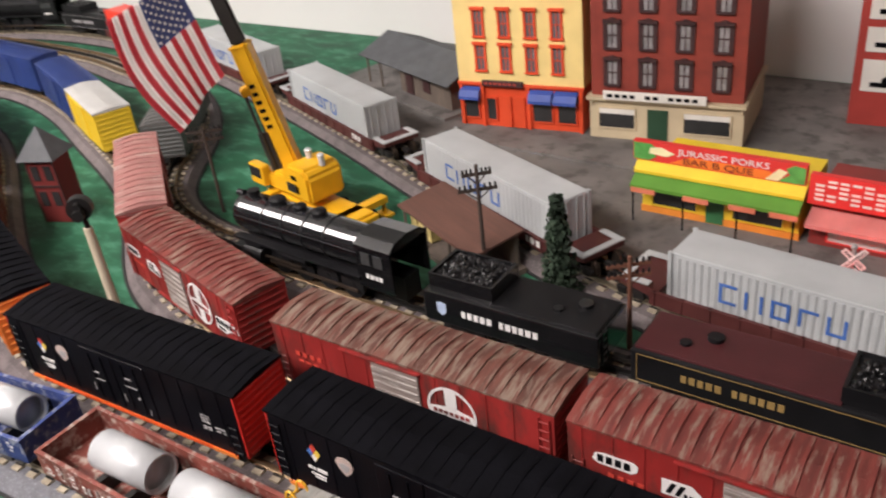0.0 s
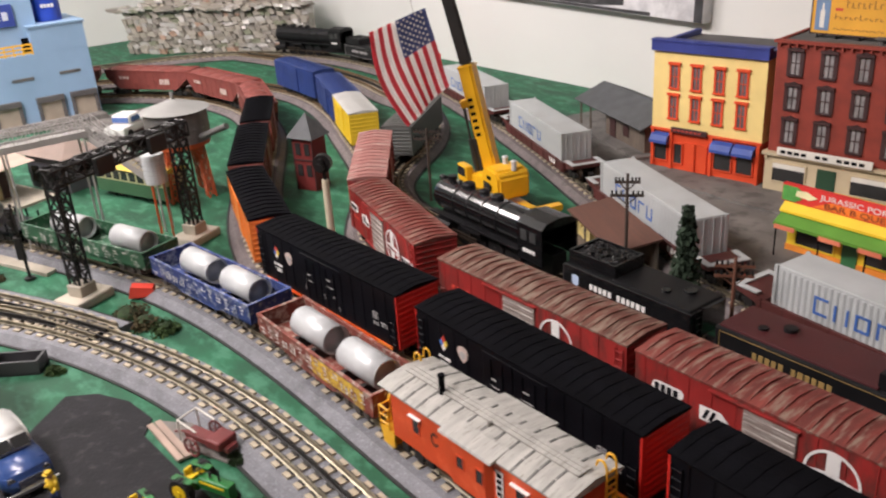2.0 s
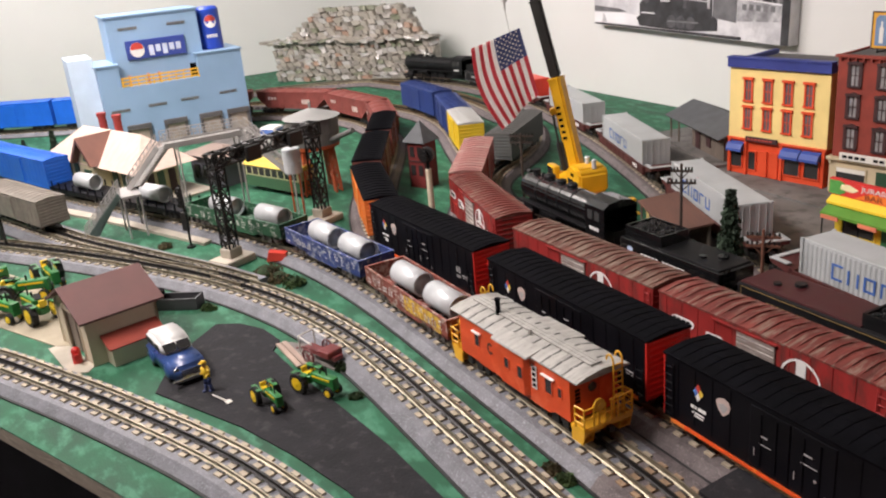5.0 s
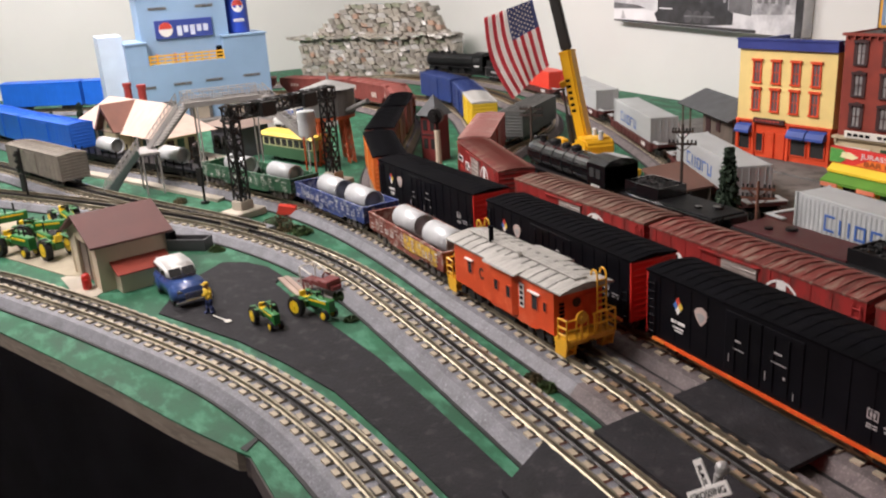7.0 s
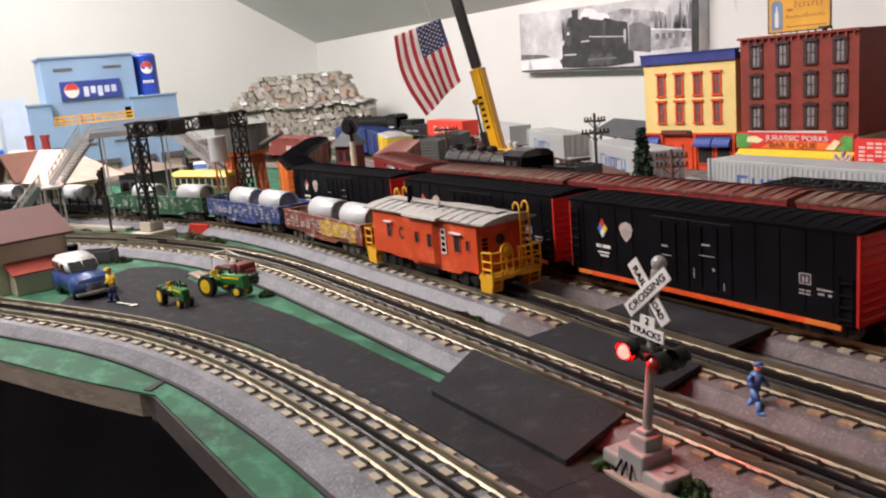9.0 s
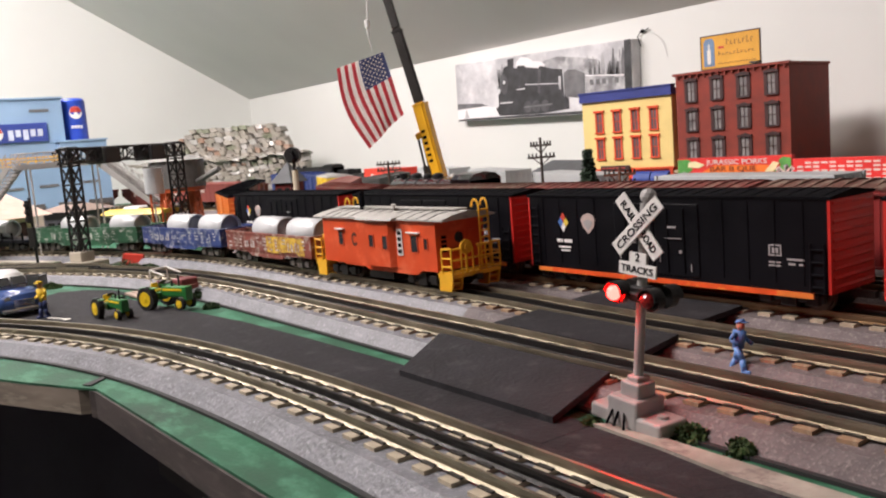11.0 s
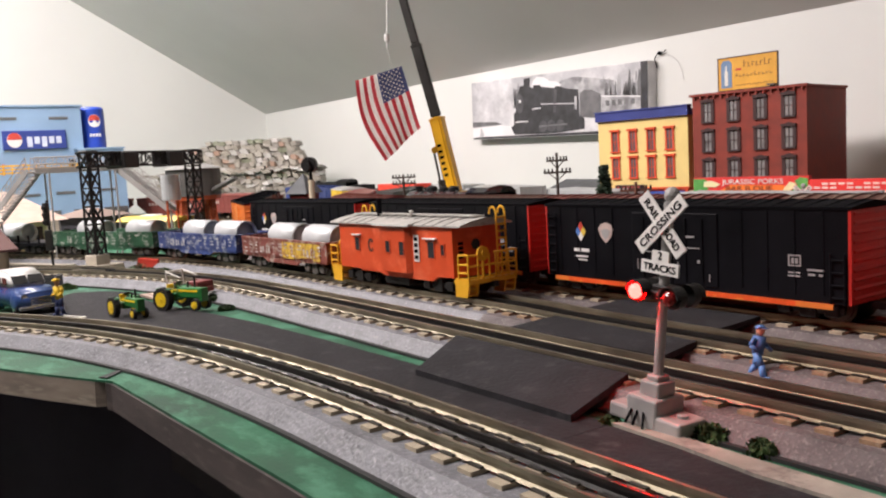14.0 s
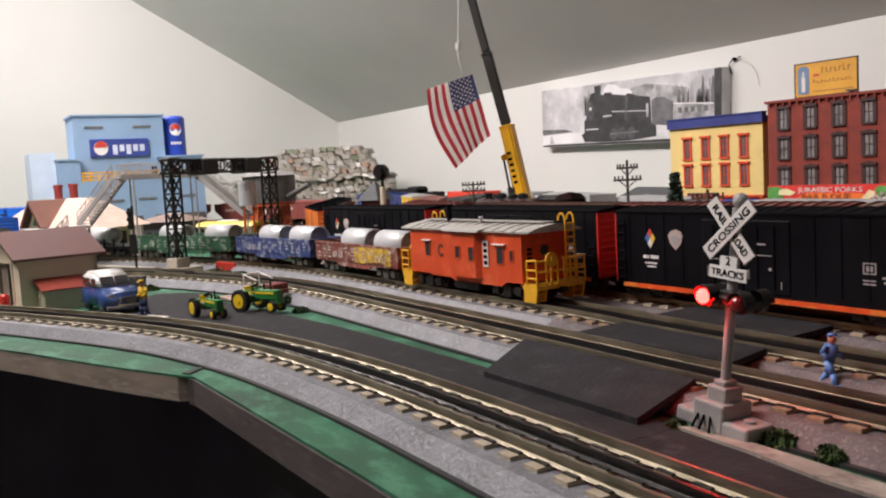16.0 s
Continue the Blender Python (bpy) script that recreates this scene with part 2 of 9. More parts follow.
# ---- track lines ----
def spline(points, step=0.0105):
    pts = [Vector(p) for p in points]
    pts = [pts[0] * 2 - pts[1]] + pts + [pts[-1] * 2 - pts[-2]]
    raw = []
    for i in range(1, len(pts) - 2):
        p0, p1, p2, p3 = pts[i - 1:i + 3]
        k = max(4, int((p2 - p1).length / 0.01))
        for j in range(k):
            t = j / k
            raw.append(0.5 * ((2 * p1) + (p2 - p0) * t + (2 * p0 - 5 * p1 + 4 * p2 - p3) * t * t + (3 * p1 - p0 - 3 * p2 + p3) * t ** 3))
    raw.append(pts[-2])
    for _ in range(30):
        raw = [raw[0]] + [(raw[i - 1] + 2 * raw[i] + raw[i + 1]) / 4 for i in range(1, len(raw) - 1)] + [raw[-1]]
    out, left = [raw[0]], step
    for a, b in zip(raw, raw[1:]):
        d = (b - a).length
        while d >= left:
            a = a + (b - a) * (left / d)
            d -= left
            out.append(a.copy())
            left = step
        left -= d
    return out


def normal_at(line, i):
    d = line[min(i + 1, len(line) - 1)] - line[max(i - 1, 0)]
    return Vector((-d.y, d.x)).normalized()


def strip(bm, line, section, start=0, stop=None, every=1):
    """Draw a cross-section, as (offset, height) points, along a line."""
    idx = list(range(start, len(line) if stop is None else min(stop, len(line)), every))
    rings = []
    for i in idx:
        nrm = normal_at(line, i)
        rings.append([bm.verts.new((line[i].x + nrm.x * o, line[i].y + nrm.y * o, z)) for o, z in section])
    k = len(section)
    for a, b in zip(rings, rings[1:]):
        for j in range(k):
            bm.faces.new((a[j], a[(j + 1) % k], b[(j + 1) % k], b[j]))
    bm.faces.new(rings[0])
    bm.faces.new(list(reversed(rings[-1])))
    bmesh.ops.recalc_face_normals(bm, faces=bm.faces)


TRACKS = {
    "front": [(-1.25, -0.68), (-1.0, -0.46), (-0.75, -0.225), (-0.62, -0.118), (-0.502, -0.030), (-0.39, 0.030), (-0.295, 0.081), (-0.197, 0.127), (-0.114, 0.166), (-0.03, 0.200),
              (0.05, 0.223), (0.12, 0.238), (0.2, 0.2475), (0.3, 0.2545), (0.42, 0.2565), (0.8, 0.2565), (2.3, 0.2565)],
    "middle": [(-1.5, -0.42), (-1.3, -0.2), (-1.1, -0.04), (-0.95, 0.07), (-0.82, 0.158), (-0.70, 0.232), (-0.58, 0.300), (-0.46, 0.348), (-0.36, 0.378), (-0.25, 0.398), (-0.14, 0.406), (0, 0.408),
               (0.12, 0.409), (0.3, 0.409), (0.56, 0.407), (2.3, 0.407)],
    "branch": [(-1.9, -0.30), (-1.6, -0.13), (-1.36, -0.02), (-1.15, 0.062), (-0.965, 0.133), (-0.834, 0.195), (-0.72, 0.250), (-0.62, 0.300), (-0.52, 0.340)],
    "freight": [(-2.2, -0.12), (-2.0, -0.08), (-1.75, -0.005), (-1.45, 0.105), (-1.25, 0.187), (-1.08, 0.268), (-0.94, 0.334), (-0.83, 0.382), (-0.73, 0.421), (-0.61, 0.459), (-0.49, 0.483), (-0.37, 0.496), (-0.25, 0.502),
                (-0.1, 0.504), (0.2, 0.507), (0.5, 0.498), (2.3, 0.498)],
    "boxcar": [(-2.05, 0.3), (-2.03, 0.45), (-2.01, 0.58), (-1.97, 0.70), (-1.9, 0.80), (-1.80, 0.875), (-1.68, 0.93), (-1.55, 0.957), (-1.42, 0.955), (-1.3, 0.925), (-1.165, 0.868), (-0.98, 0.765), (-0.86, 0.70),
               (-0.75, 0.647), (-0.62, 0.603), (-0.5, 0.580), (-0.36, 0.587), (-0.2, 0.597), (0, 0.601), (0.3, 0.603), (0.6, 0.604), (2.3, 0.605)],
    "siding": [(-2.2, 0.7), (-2.12, 0.82), (-2.0, 0.93), (-1.85, 1.03), (-1.68, 1.10), (-1.53, 1.13), (-1.4, 1.125), (-1.23, 1.085), (-1.07, 1.025), (-0.9, 0.962), (-0.775, 0.906), (-0.67, 0.832), (-0.56, 0.756),
               (-0.42, 0.716), (-0.3, 0.695), (-0.2, 0.692), (-0.07, 0.696), (0.21, 0.703), (0.5, 0.706), (2.3, 0.706)],
    "loco": [(-2.2, 1.28), (-1.9, 1.33), (-1.5, 1.32), (-1.3, 1.28), (-1.155, 1.265), (-0.985, 1.170), (-0.91, 1.105), (-0.85, 1.035), (-0.80, 0.960), (-0.745, 0.902), (-0.67, 0.865), (-0.58, 0.846), (-0.45, 0.837), (-0.2, 0.828), (0, 0.830),
             (0.3, 0.833), (2.3, 0.84)],
    "back": [(-2.40, 0.4), (-2.40, 0.7), (-2.37, 0.95), (-2.29, 1.15), (-2.17, 1.30), (-1.95, 1.42), (-1.7, 1.455), (-1.4, 1.435), (-1.14, 1.375), (-0.94, 1.310), (-0.82, 1.272), (-0.6, 1.188), (-0.45, 1.125),
             (-0.36, 1.087), (-0.26, 1.045), (-0.145, 1.0), (-0.07, 0.972), (0.04, 0.950), (0.2, 0.935), (0.5, 0.93), (2.3, 0.93)],
    "far_loop": [(-2.62, -0.35), (-2.42, 0.0), (-2.25, 0.25), (-2.15, 0.45)],
}
LINES = {k: spline(v) for k, v in TRACKS.items()}
RAILTOP = 0.0185


def spot(line, near, span):
    """The pose of a car on a line: the place nearest to a point, turned along the chord of that span."""
    pts = LINES[line]
    i = min(range(len(pts)), key=lambda j: (pts[j] - Vector(near)).length)
    k = int(span / 2 / 0.0105)
    a, b = pts[max(i - k, 0)], pts[min(i + k, len(pts) - 1)]
    c = (a + b) / 2
    return pose(c.x, c.y, RAILTOP, 0, 0, math.degrees(math.atan2(b.y - a.y, b.x - a.x)))


# ---- room ----
def ceiling_z(y):
    return 0.412 + (1.67 - y) * 0.577


RIDGE = -0.7
boxes_room = [("wall_north", (-3.1, 3.0, 1.67, 1.8, -0.95, 0.62)), ("wall_south", (-3.1, 3.0, -3.2, -3.07, -0.95, 0.62)), ]
for nm, r in boxes_room:
    tagged(boxes(nm, [r], WALLM, None), "white painted plaster wall under a sloping ceiling", "wall", kind="structure")
for nm, x0, x1 in (("wall_west", -3.1, -2.946), ("wall_east", 3.0, 3.13)):
    tagged(made(nm, lambda bm: prism(bm, [(1.67, -0.95), (1.67, 0.45), (RIDGE, ceiling_z(RIDGE) + 0.05), (-3.07, 0.45), (-3.07, -0.95)], x0, x1, "x"), WALLM, None),
           "white painted gable wall", "wall", kind="structure")
tagged(boxes("floor", [(-3.1, 3.1, -3.2, 1.8, -1.05, -0.95)], FLOORM, None), "grey carpet floor of the layout room", "floor", kind="structure")
zr = ceiling_z(RIDGE)
tagged(made("ceiling", lambda bm: (prism(bm, [(1.67, 0.412), (RIDGE, zr), (RIDGE, zr + 0.1), (1.67, 0.512)], -2.946, 3.0, "x"),
                                   prism(bm, [(-3.07, 0.412), (RIDGE, zr), (RIDGE, zr + 0.1), (-3.07, 0.512)], -2.946, 3.0, "x")), CEILM, None),
       "grey painted sloping attic ceiling", "ceiling", kind="structure")

# ---- layout table ----
LEFTEDGE = [(-2.93, -0.95), (-1.6, -0.80), (-1.25, -0.60), (-0.9, -0.36), (-0.6, -0.185), (-0.5, -0.125), (-0.33, -0.033), (-0.205, 0.025), (-0.094, 0.075), (0.007, 0.117), (0.060, 0.141), (0.105, 0.163)]
table = thing("layout_table", "plywood train layout table painted green, with a dark backing below", "table")
ground_poly = LEFTEDGE + [(0.122, 0.172), (0.40, 0.181), (2.6, 0.205), (2.6, 1.668), (-2.944, 1.668)]
tagged(made("ground", lambda bm: prism(bm, ground_poly, -0.0018, 0.0, "z"), GRASS, None), "green painted plywood ground of the model railway", "ground", kind="structure")
made("board", lambda bm: prism(bm, LEFTEDGE + [(0.110, 0.170), (0.108, 0.178), (0.100, 0.19), (0.1, 1.66), (-2.94, 1.66)], -0.021, -0.0020, "z"), EDGE, table, "raw grey plywood edge")
made("board", lambda bm: prism(bm, [(0.116, 0.168), (0.122, 0.1705), (0.40, 0.1795), (2.6, 0.2035), (2.6, 1.66), (0.116, 1.66)], -0.022, -0.0020, "z"), BOARDBROWN, table, "dark stained board edge")
made("fascia", lambda bm: prism(bm, [(0.126, 0.208), (0.40, 0.217), (2.6, 0.241), (2.6, 0.255), (0.40, 0.231), (0.126, 0.222)], -0.075, -0.0225, "z"), FASCIA, table, "dark stained fascia board")
# Added dark block, standing in for the open, shaded space under the table.
inset = [(x, y + 0.50) for x, y in LEFTEDGE[1:]] + [(0.2, 0.68), (2.58, 0.72), (2.58, 1.64), (-2.92, 1.64), (-2.92, -0.30)]
made("dark_backing", lambda bm: prism(bm, inset, -0.949, -0.0225, "z"), UNDERDARK, table, "added dark block standing for the shade under the table")
TOTE = mat("dark_grey_plastic", (0.06, 0.058, 0.065), 0.5, var=0.2, scale=15)
tote = thing("storage_tote", "dark grey plastic storage tote with a lid under the table", "tote", pose(-1.66, 0.27, -0.9495, 0, 0, 8))
made("bin", lambda bm: prism(bm, [(-0.155, 0.0), (0.155, 0.0), (0.175, 0.33), (-0.175, 0.33)], -0.12, 0.12, "x"), TOTE, tote)
made("lid", lambda bm: (box(bm, -0.13, 0.13, -0.185, 0.185, 0.33, 0.36, 0.006), box(bm, -0.11, 0.11, -0.165, 0.165, 0.36, 0.375, 0.004)), TOTE, tote)


def plate(name, poly, z, material, label, category, z0=0.0004):
    return tagged(made(name, lambda bm: prism(bm, poly, z0, z, "z"), material, None), label, category, kind="structure")


plate("street", [(-0.86, 1.345), (-0.62, 1.245), (-0.42, 1.160), (-0.28, 1.105), (-0.15, 1.055), (-0.05, 1.020), (0.1, 0.995), (0.3, 0.985), (2.5, 0.985), (2.5, 1.66), (-0.80, 1.66)], 0.0022, CONCRETE, "worn grey concrete street of the model town", "street")
plate("pavement", [(-0.50, 1.245), (-0.26, 1.242), (-0.03, 1.255), (-0.03, 1.299), (-0.50, 1.299)], 0.006, CONCRETE, "raised grey pavement before the shops", "pavement", 0.0023)
plate("lot", [(-0.27, 0.150), (-0.33, 0.178), (-0.38, 0.215), (-0.425, 0.262), (-0.405, 0.292), (-0.365, 0.314), (-0.315, 0.322), (-0.290, 0.305), (-0.205, 0.312), (-0.09, 0.328), (0.0, 0.339), (0.12, 0.345), (0.28, 0.349),
              (0.45, 0.345), (0.45, 0.2975), (0.35, 0.2965), (0.28, 0.2945), (0.20, 0.2890), (0.14, 0.2835), (0.05, 0.2735), (-0.037, 0.2500), (-0.128, 0.2185), (-0.20, 0.184)], 0.002, ASPHALT, "black painted asphalt yard", "yard")
plate("road", [(0.285, 0.2965), (0.40, 0.2975), (0.46, 0.290), (2.4, 0.290), (2.4, 0.340), (0.285, 0.344)], 0.0018, ASPHALT, "black painted asphalt road beside the track", "road")
plate("joint", [(0.105, 0.1665), (0.113, 0.1705), (0.094, 0.190), (0.080, 0.196), (0.084, 0.191), (0.096, 0.180)], 0.0012, BLACKEDGE, "dark crack between two table boards", "joint")
plate("ballast", [(0.435, 0.4518), (2.3, 0.4508), (2.3, 0.4530), (0.42, 0.4560)], 0.0024, BALLAST, "mauve grey ballast between two tracks", "ballast")
plate("ballast", [(-0.05, 0.5365), (0.24, 0.5380), (0.50, 0.5370), (2.3, 0.5370), (2.3, 0.5560), (-0.05, 0.5550)], 0.0024, BALLAST, "mauve grey ballast before the boxcars", "ballast")
plate("verge", [(-0.99, -0.16), (-0.72, -0.06), (-0.50, 0.055), (-0.48, 0.09), (-0.56, 0.10), (-0.80, 0.05), (-1.0, -0.05)], 0.0016, DIRT, "tan dirt of the farm yard", "dirt")


# ---- track ----
SECT = [(-0.044, 0.0005), (-0.034, 0.0110), (0.034, 0.0110), (0.044, 0.0005)]


def box_table(rows):
    """Vertices and faces of many turned boxes, fast."""
    vs, fs = [], []
    for m, (x0, x1, y0, y1, z0, z1) in rows:
        k = len(vs)
        for x in (x0, x1):
            for y in (y0, y1):
                for z in (z0, z1):
                    vs.append(m @ Vector((x, y, z)))
        for f in ((0, 1, 3, 2), (4, 6, 7, 5), (0, 4, 5, 1), (2, 3, 7, 6), (0, 2, 6, 4), (1, 5, 7, 3)):
            fs.append(tuple(k + i for i in f))
    return vs, [], fs


def joined(name, rows, material, parent, label=""):
    me = bpy.data.meshes.new(name)
    me.from_pydata(*box_table(rows))
    me.materials.append(material)
    ob = new(name, me)
    ob.parent = parent
    if label:
        ob["label"] = label
    return ob


def lay_track(key, label, roadbed, rail, near=None, split=None):
    line = LINES[key]
    narrow = key in ("front", "middle")
    sect = SECT[:2] + [(0.0285, 0.0110), (0.0335, 0.0005)] if narrow else SECT
    t = thing("railway_track", label, "track")
    if split:
        k = min(range(len(line)), key=lambda j: abs(line[j].x - split))
        made("roadbed", lambda bm: strip(bm, line, sect, 0, k + 1), roadbed, t, "pale grey painted roadbed")
        made("roadbed", lambda bm: strip(bm, line, sect if key == "front" else SECT, k), BALLAST, t, "mauve grey ballast roadbed")
    else:
        made("roadbed", lambda bm: strip(bm, line, sect), roadbed, t)
    made("edge", lambda bm: (strip(bm, line, [(-0.0475, 0.0003), (-0.0475, 0.0022), (-0.0441, 0.0022), (-0.0441, 0.0003)]), None if narrow else strip(bm, line, [(0.0441, 0.0003), (0.0441, 0.0022), (0.0475, 0.0022), (0.0475, 0.0003)])), BLACKEDGE, t)
    for off in (-0.0165, 0.0165):
        made("rail", lambda bm: strip(bm, line, [(off - 0.0025, 0.0130), (off - 0.0006, 0.0141), (off - 0.0012, 0.0166), (off - 0.0010, 0.0185), (off + 0.0010, 0.0185), (off + 0.0012, 0.0166), (off + 0.0006, 0.0141), (off + 0.0025, 0.0130)]), rail, t)
    made("centre_rail", lambda bm: strip(bm, line, [(-0.0025, 0.0130), (-0.0006, 0.0141), (-0.0012, 0.0166), (-0.0010, 0.0183), (0.0010, 0.0183), (0.0012, 0.0166), (0.0006, 0.0141), (0.0025, 0.0130)]), RAILBLACK, t)
    rows, browns, darks, singles = [], [], [], []
    rnd = random.Random(key)
    for i in range(1, len(line) - 1, 2):
        nrm = normal_at(line, i)
        m = Matrix.Translation((line[i].x, line[i].y, 0)) @ Matrix.Rotation(math.atan2(-nrm.x, nrm.y) + rnd.uniform(-0.03, 0.03), 4, "Z")
        tie = (-0.0049, 0.0049, -0.0265, 0.0265, 0.0104, 0.0131)
        if near and near[0] < line[i].x < near[1]:
            singles.append(m)
        elif split and line[i].x > split:
            browns.append((m, tie))
        else:
            rows.append((m, tie))
        for o in (-0.0165, 0.0165, 0.0):
            darks.append((m, (-0.0049, 0.0049, o - 0.0050, o - 0.0026, 0.0132, 0.0140)))
            darks.append((m, (-0.0049, 0.0049, o + 0.0026, o + 0.0050, 0.0132, 0.0140)))
    tagged(joined("tie_row", rows, TIE, t, "tan wooden ties"), kind="stuff")
    if browns:
        tagged(joined("tie_row", browns, TIEBROWN, t, "weathered brown ties"), kind="stuff")
    tagged(joined("clip_row", darks, TIEDARK, t, "black rail clips"), kind="stuff")
    if singles:
        tie_me = []
        for wood in (TIE, TIEBROWN):
            me = bpy.data.meshes.new("tie")
            me.from_pydata(*box_table([(Matrix(), tie)]))
            me.materials.append(wood)
            tie_me.append(me)
        for m in singles:
            ob = new("tie", tie_me[1 if split and m.translation.x > split else 0])
            ob.parent = t
            ob.matrix_local = m
    return t


NEAR = {"front": (-0.5, 1.0), "middle": (-0.4, 0.9), "freight": (-0.1, 0.8)}
for key in TRACKS:
    old = key in ("boxcar", "siding", "loco")
    lay_track(key, "three-rail model track with tan ties on a grey roadbed", BALLAST if key in ("boxcar", "siding", "back", "loco") else ROADBED, RAILBROWN if old else RAIL, NEAR.get(key), {"front": 0.52, "middle": 0.40, "freight": 0.18}.get(key))


def pieces(name, me, parent, places):
    """Objects of their own on one shared mesh, under a part."""
    for m in places:
        ob = new(name, me)
        ob.parent = parent
        ob.matrix_local = m


SHARED = {}


def shared(key, build, material):
    if key not in SHARED:
        bm = bmesh.new()
        build(bm)
        me = bpy.data.meshes.new(key[0])
        bm.to_mesh(me)
        bm.free()
        me.materials.append(material)
        SHARED[key] = me
    return SHARED[key]


# ---- rolling stock ----
def truck(parent, x, wheelbase=0.036, r=0.009, casting=None):
    t = made("truck", lambda bm: [(box(bm, x - wheelbase * 0.72, x + wheelbase * 0.72, s * 0.0225 - 0.002, s * 0.0225 + 0.002, 0.006, 0.012, 0.001),
                                   box(bm, x - wheelbase / 2 - 0.005, x - wheelbase / 2 + 0.005, s * 0.024 - 0.003, s * 0.024 + 0.003, 0.0045, 0.0135, 0.001),
                                   box(bm, x + wheelbase / 2 - 0.005, x + wheelbase / 2 + 0.005, s * 0.024 - 0.003, s * 0.024 + 0.003, 0.0045, 0.0135, 0.001),
                                   box(bm, x - 0.006, x + 0.006, s * 0.023 - 0.003, s * 0.023 + 0.003, 0.003, 0.015)) for s in (-1, 1)] + [box(bm, x - 0.006, x + 0.006, -0.021, 0.021, 0.008, 0.015)], casting or TRUCKM, parent)
    for dx in (-wheelbase / 2, wheelbase / 2):
        for s in (-1, 1):
            made("wheel", lambda bm: (rod(bm, (x + dx, s * 0.0145, r), (x + dx, s * 0.0185, r), r, 18), rod(bm, (x + dx, s * 0.0135, r), (x + dx, s * 0.0148, r), r + 0.0014, 18),
                                      rod(bm, (x + dx, s * 0.0185, r), (x + dx, s * 0.0195, r), r * 0.35, 10)), WHEELM, t)
    return t


def coupler(parent, x, s):
    boxes("coupler", [(min(x, x + s * 0.016), max(x, x + s * 0.016), -0.003, 0.003, 0.009, 0.014)], TRUCKM, parent)


def running_gear(root, L, inset=0.052, r=0.009, casting=None):
    truck(root, -L / 2 + inset, 0.036, r, casting)
    truck(root, L / 2 - inset, 0.036, r, casting)
    coupler(root, -L / 2, -1)
    coupler(root, L / 2, 1)


def ribbed_roof(parent, L, W, z0, z1, ribs, material, label="", rib=0.0012, over=0.0008):
    h = W / 2 + over
    r = made("roof", lambda bm: prism(bm, [(-h, z0), (-h, z0 + 0.002), (-h * 0.5, z0 + (z1 - z0) * 0.72), (0, z1), (h * 0.5, z0 + (z1 - z0) * 0.72), (h, z0 + 0.002), (h, z0)], -L / 2 - 0.001, L / 2 + 0.001, "x"), material, parent, label)
    me = shared(("roof_rib", W, z0, z1, rib, material.name), lambda bm: prism(bm, [(-h - 0.0004, z0 + 0.002), (-h * 0.5, z0 + (z1 - z0) * 0.72 + rib), (0, z1 + rib), (h * 0.5, z0 + (z1 - z0) * 0.72 + rib), (h + 0.0004, z0 + 0.002), (0, z0 + 0.001)], -0.0013, 0.0013, "x"), material)
    pieces("roof_rib", me, r, [pose(-L / 2 + (i + 0.5) * L / ribs, 0, 0) for i in range(ribs)])
    return r


def ribbed_end(parent, x, s, W, z0, z1, zp, n, material, label=""):
    """An end wall with its low gable and horizontal pressed ribs."""
    e = made("end_wall", lambda bm: prism(bm, [(-W / 2, z0), (-W / 2, z1), (-W / 4, z1 + (zp - z1) * 0.68), (0, zp - 0.0007), (W / 4, z1 + (zp - z1) * 0.68), (W / 2, z1), (W / 2, z0)], min(x, x + s * 0.0022), max(x, x + s * 0.0022), "x"), material, parent, label)
    me = shared(("end_rib", W, material.name), lambda bm: prism(bm, [(0.0, -0.0020), (0.0012, 0.0), (0.0, 0.0020)], -W / 2 + 0.003, W / 2 - 0.003, "y"), material)
    turn = 0 if s > 0 else 180
    pieces("end_rib", me, e, [pose(x + s * 0.002, 0, z0 + (i + 0.6) * (z1 - z0) / n, 0, 0, turn) for i in range(n)])
    return e


def side_ribs(body, W, z0, z1, xs, material, w=0.0006, sides=(-1,)):
    me = shared(("side_rib", z0, z1, w, material.name), lambda bm: box(bm, -w, w, -0.0006, 0.0006, z0, z1), material)
    pieces("side_rib", me, body, [pose(x, s * W / 2, 0) for s in sides for x in xs])


def ladder(bm, x, y, z0, z1, w, n, r=0.0007, axis="x"):
    for s in (-1, 1):
        p = (x + s * w / 2, y, z0) if axis == "x" else (x, y + s * w / 2, z0)
        rod(bm, p, (p[0], p[1], z1), r, 6)
    for i in range(n):
        z = z0 + (i + 0.5) * (z1 - z0) / n
        if axis == "x":
            rod(bm, (x - w / 2, y, z), (x + w / 2, y, z), r, 6)
        else:
            rod(bm, (x, y - w / 2, z), (x, y + w / 2, z), r, 6)


PINKROOF = mat("faded_pink_roof", (0.30, 0.13, 0.115), 0.7, var=0.25, scale=30, col2=(0.42, 0.30, 0.26), amount=0.3, cscale=40, stretch=(2.2, 0.35, 1), bump=0.3)
DIAY = mat("yellow_emblem", (0.75, 0.55, 0.08), 0.5)
DIAR = mat("red_emblem", (0.55, 0.06, 0.04), 0.5)
DIAB = mat("blue_emblem", (0.08, 0.2, 0.55), 0.5)
SHIELD = mat("pink_grey_emblem", (0.50, 0.40, 0.36), 0.5)


def ink_bars(name, rows, material, parent, y, label="", th=0.0005):
    """Plain lettering bars on a wall that faces -y: rows of x0, x1, z0, z1."""
    return boxes(name, [(x0, x1, y - th, y, z0, z1) for x0, x1, z0, z1 in rows], material, parent, label)


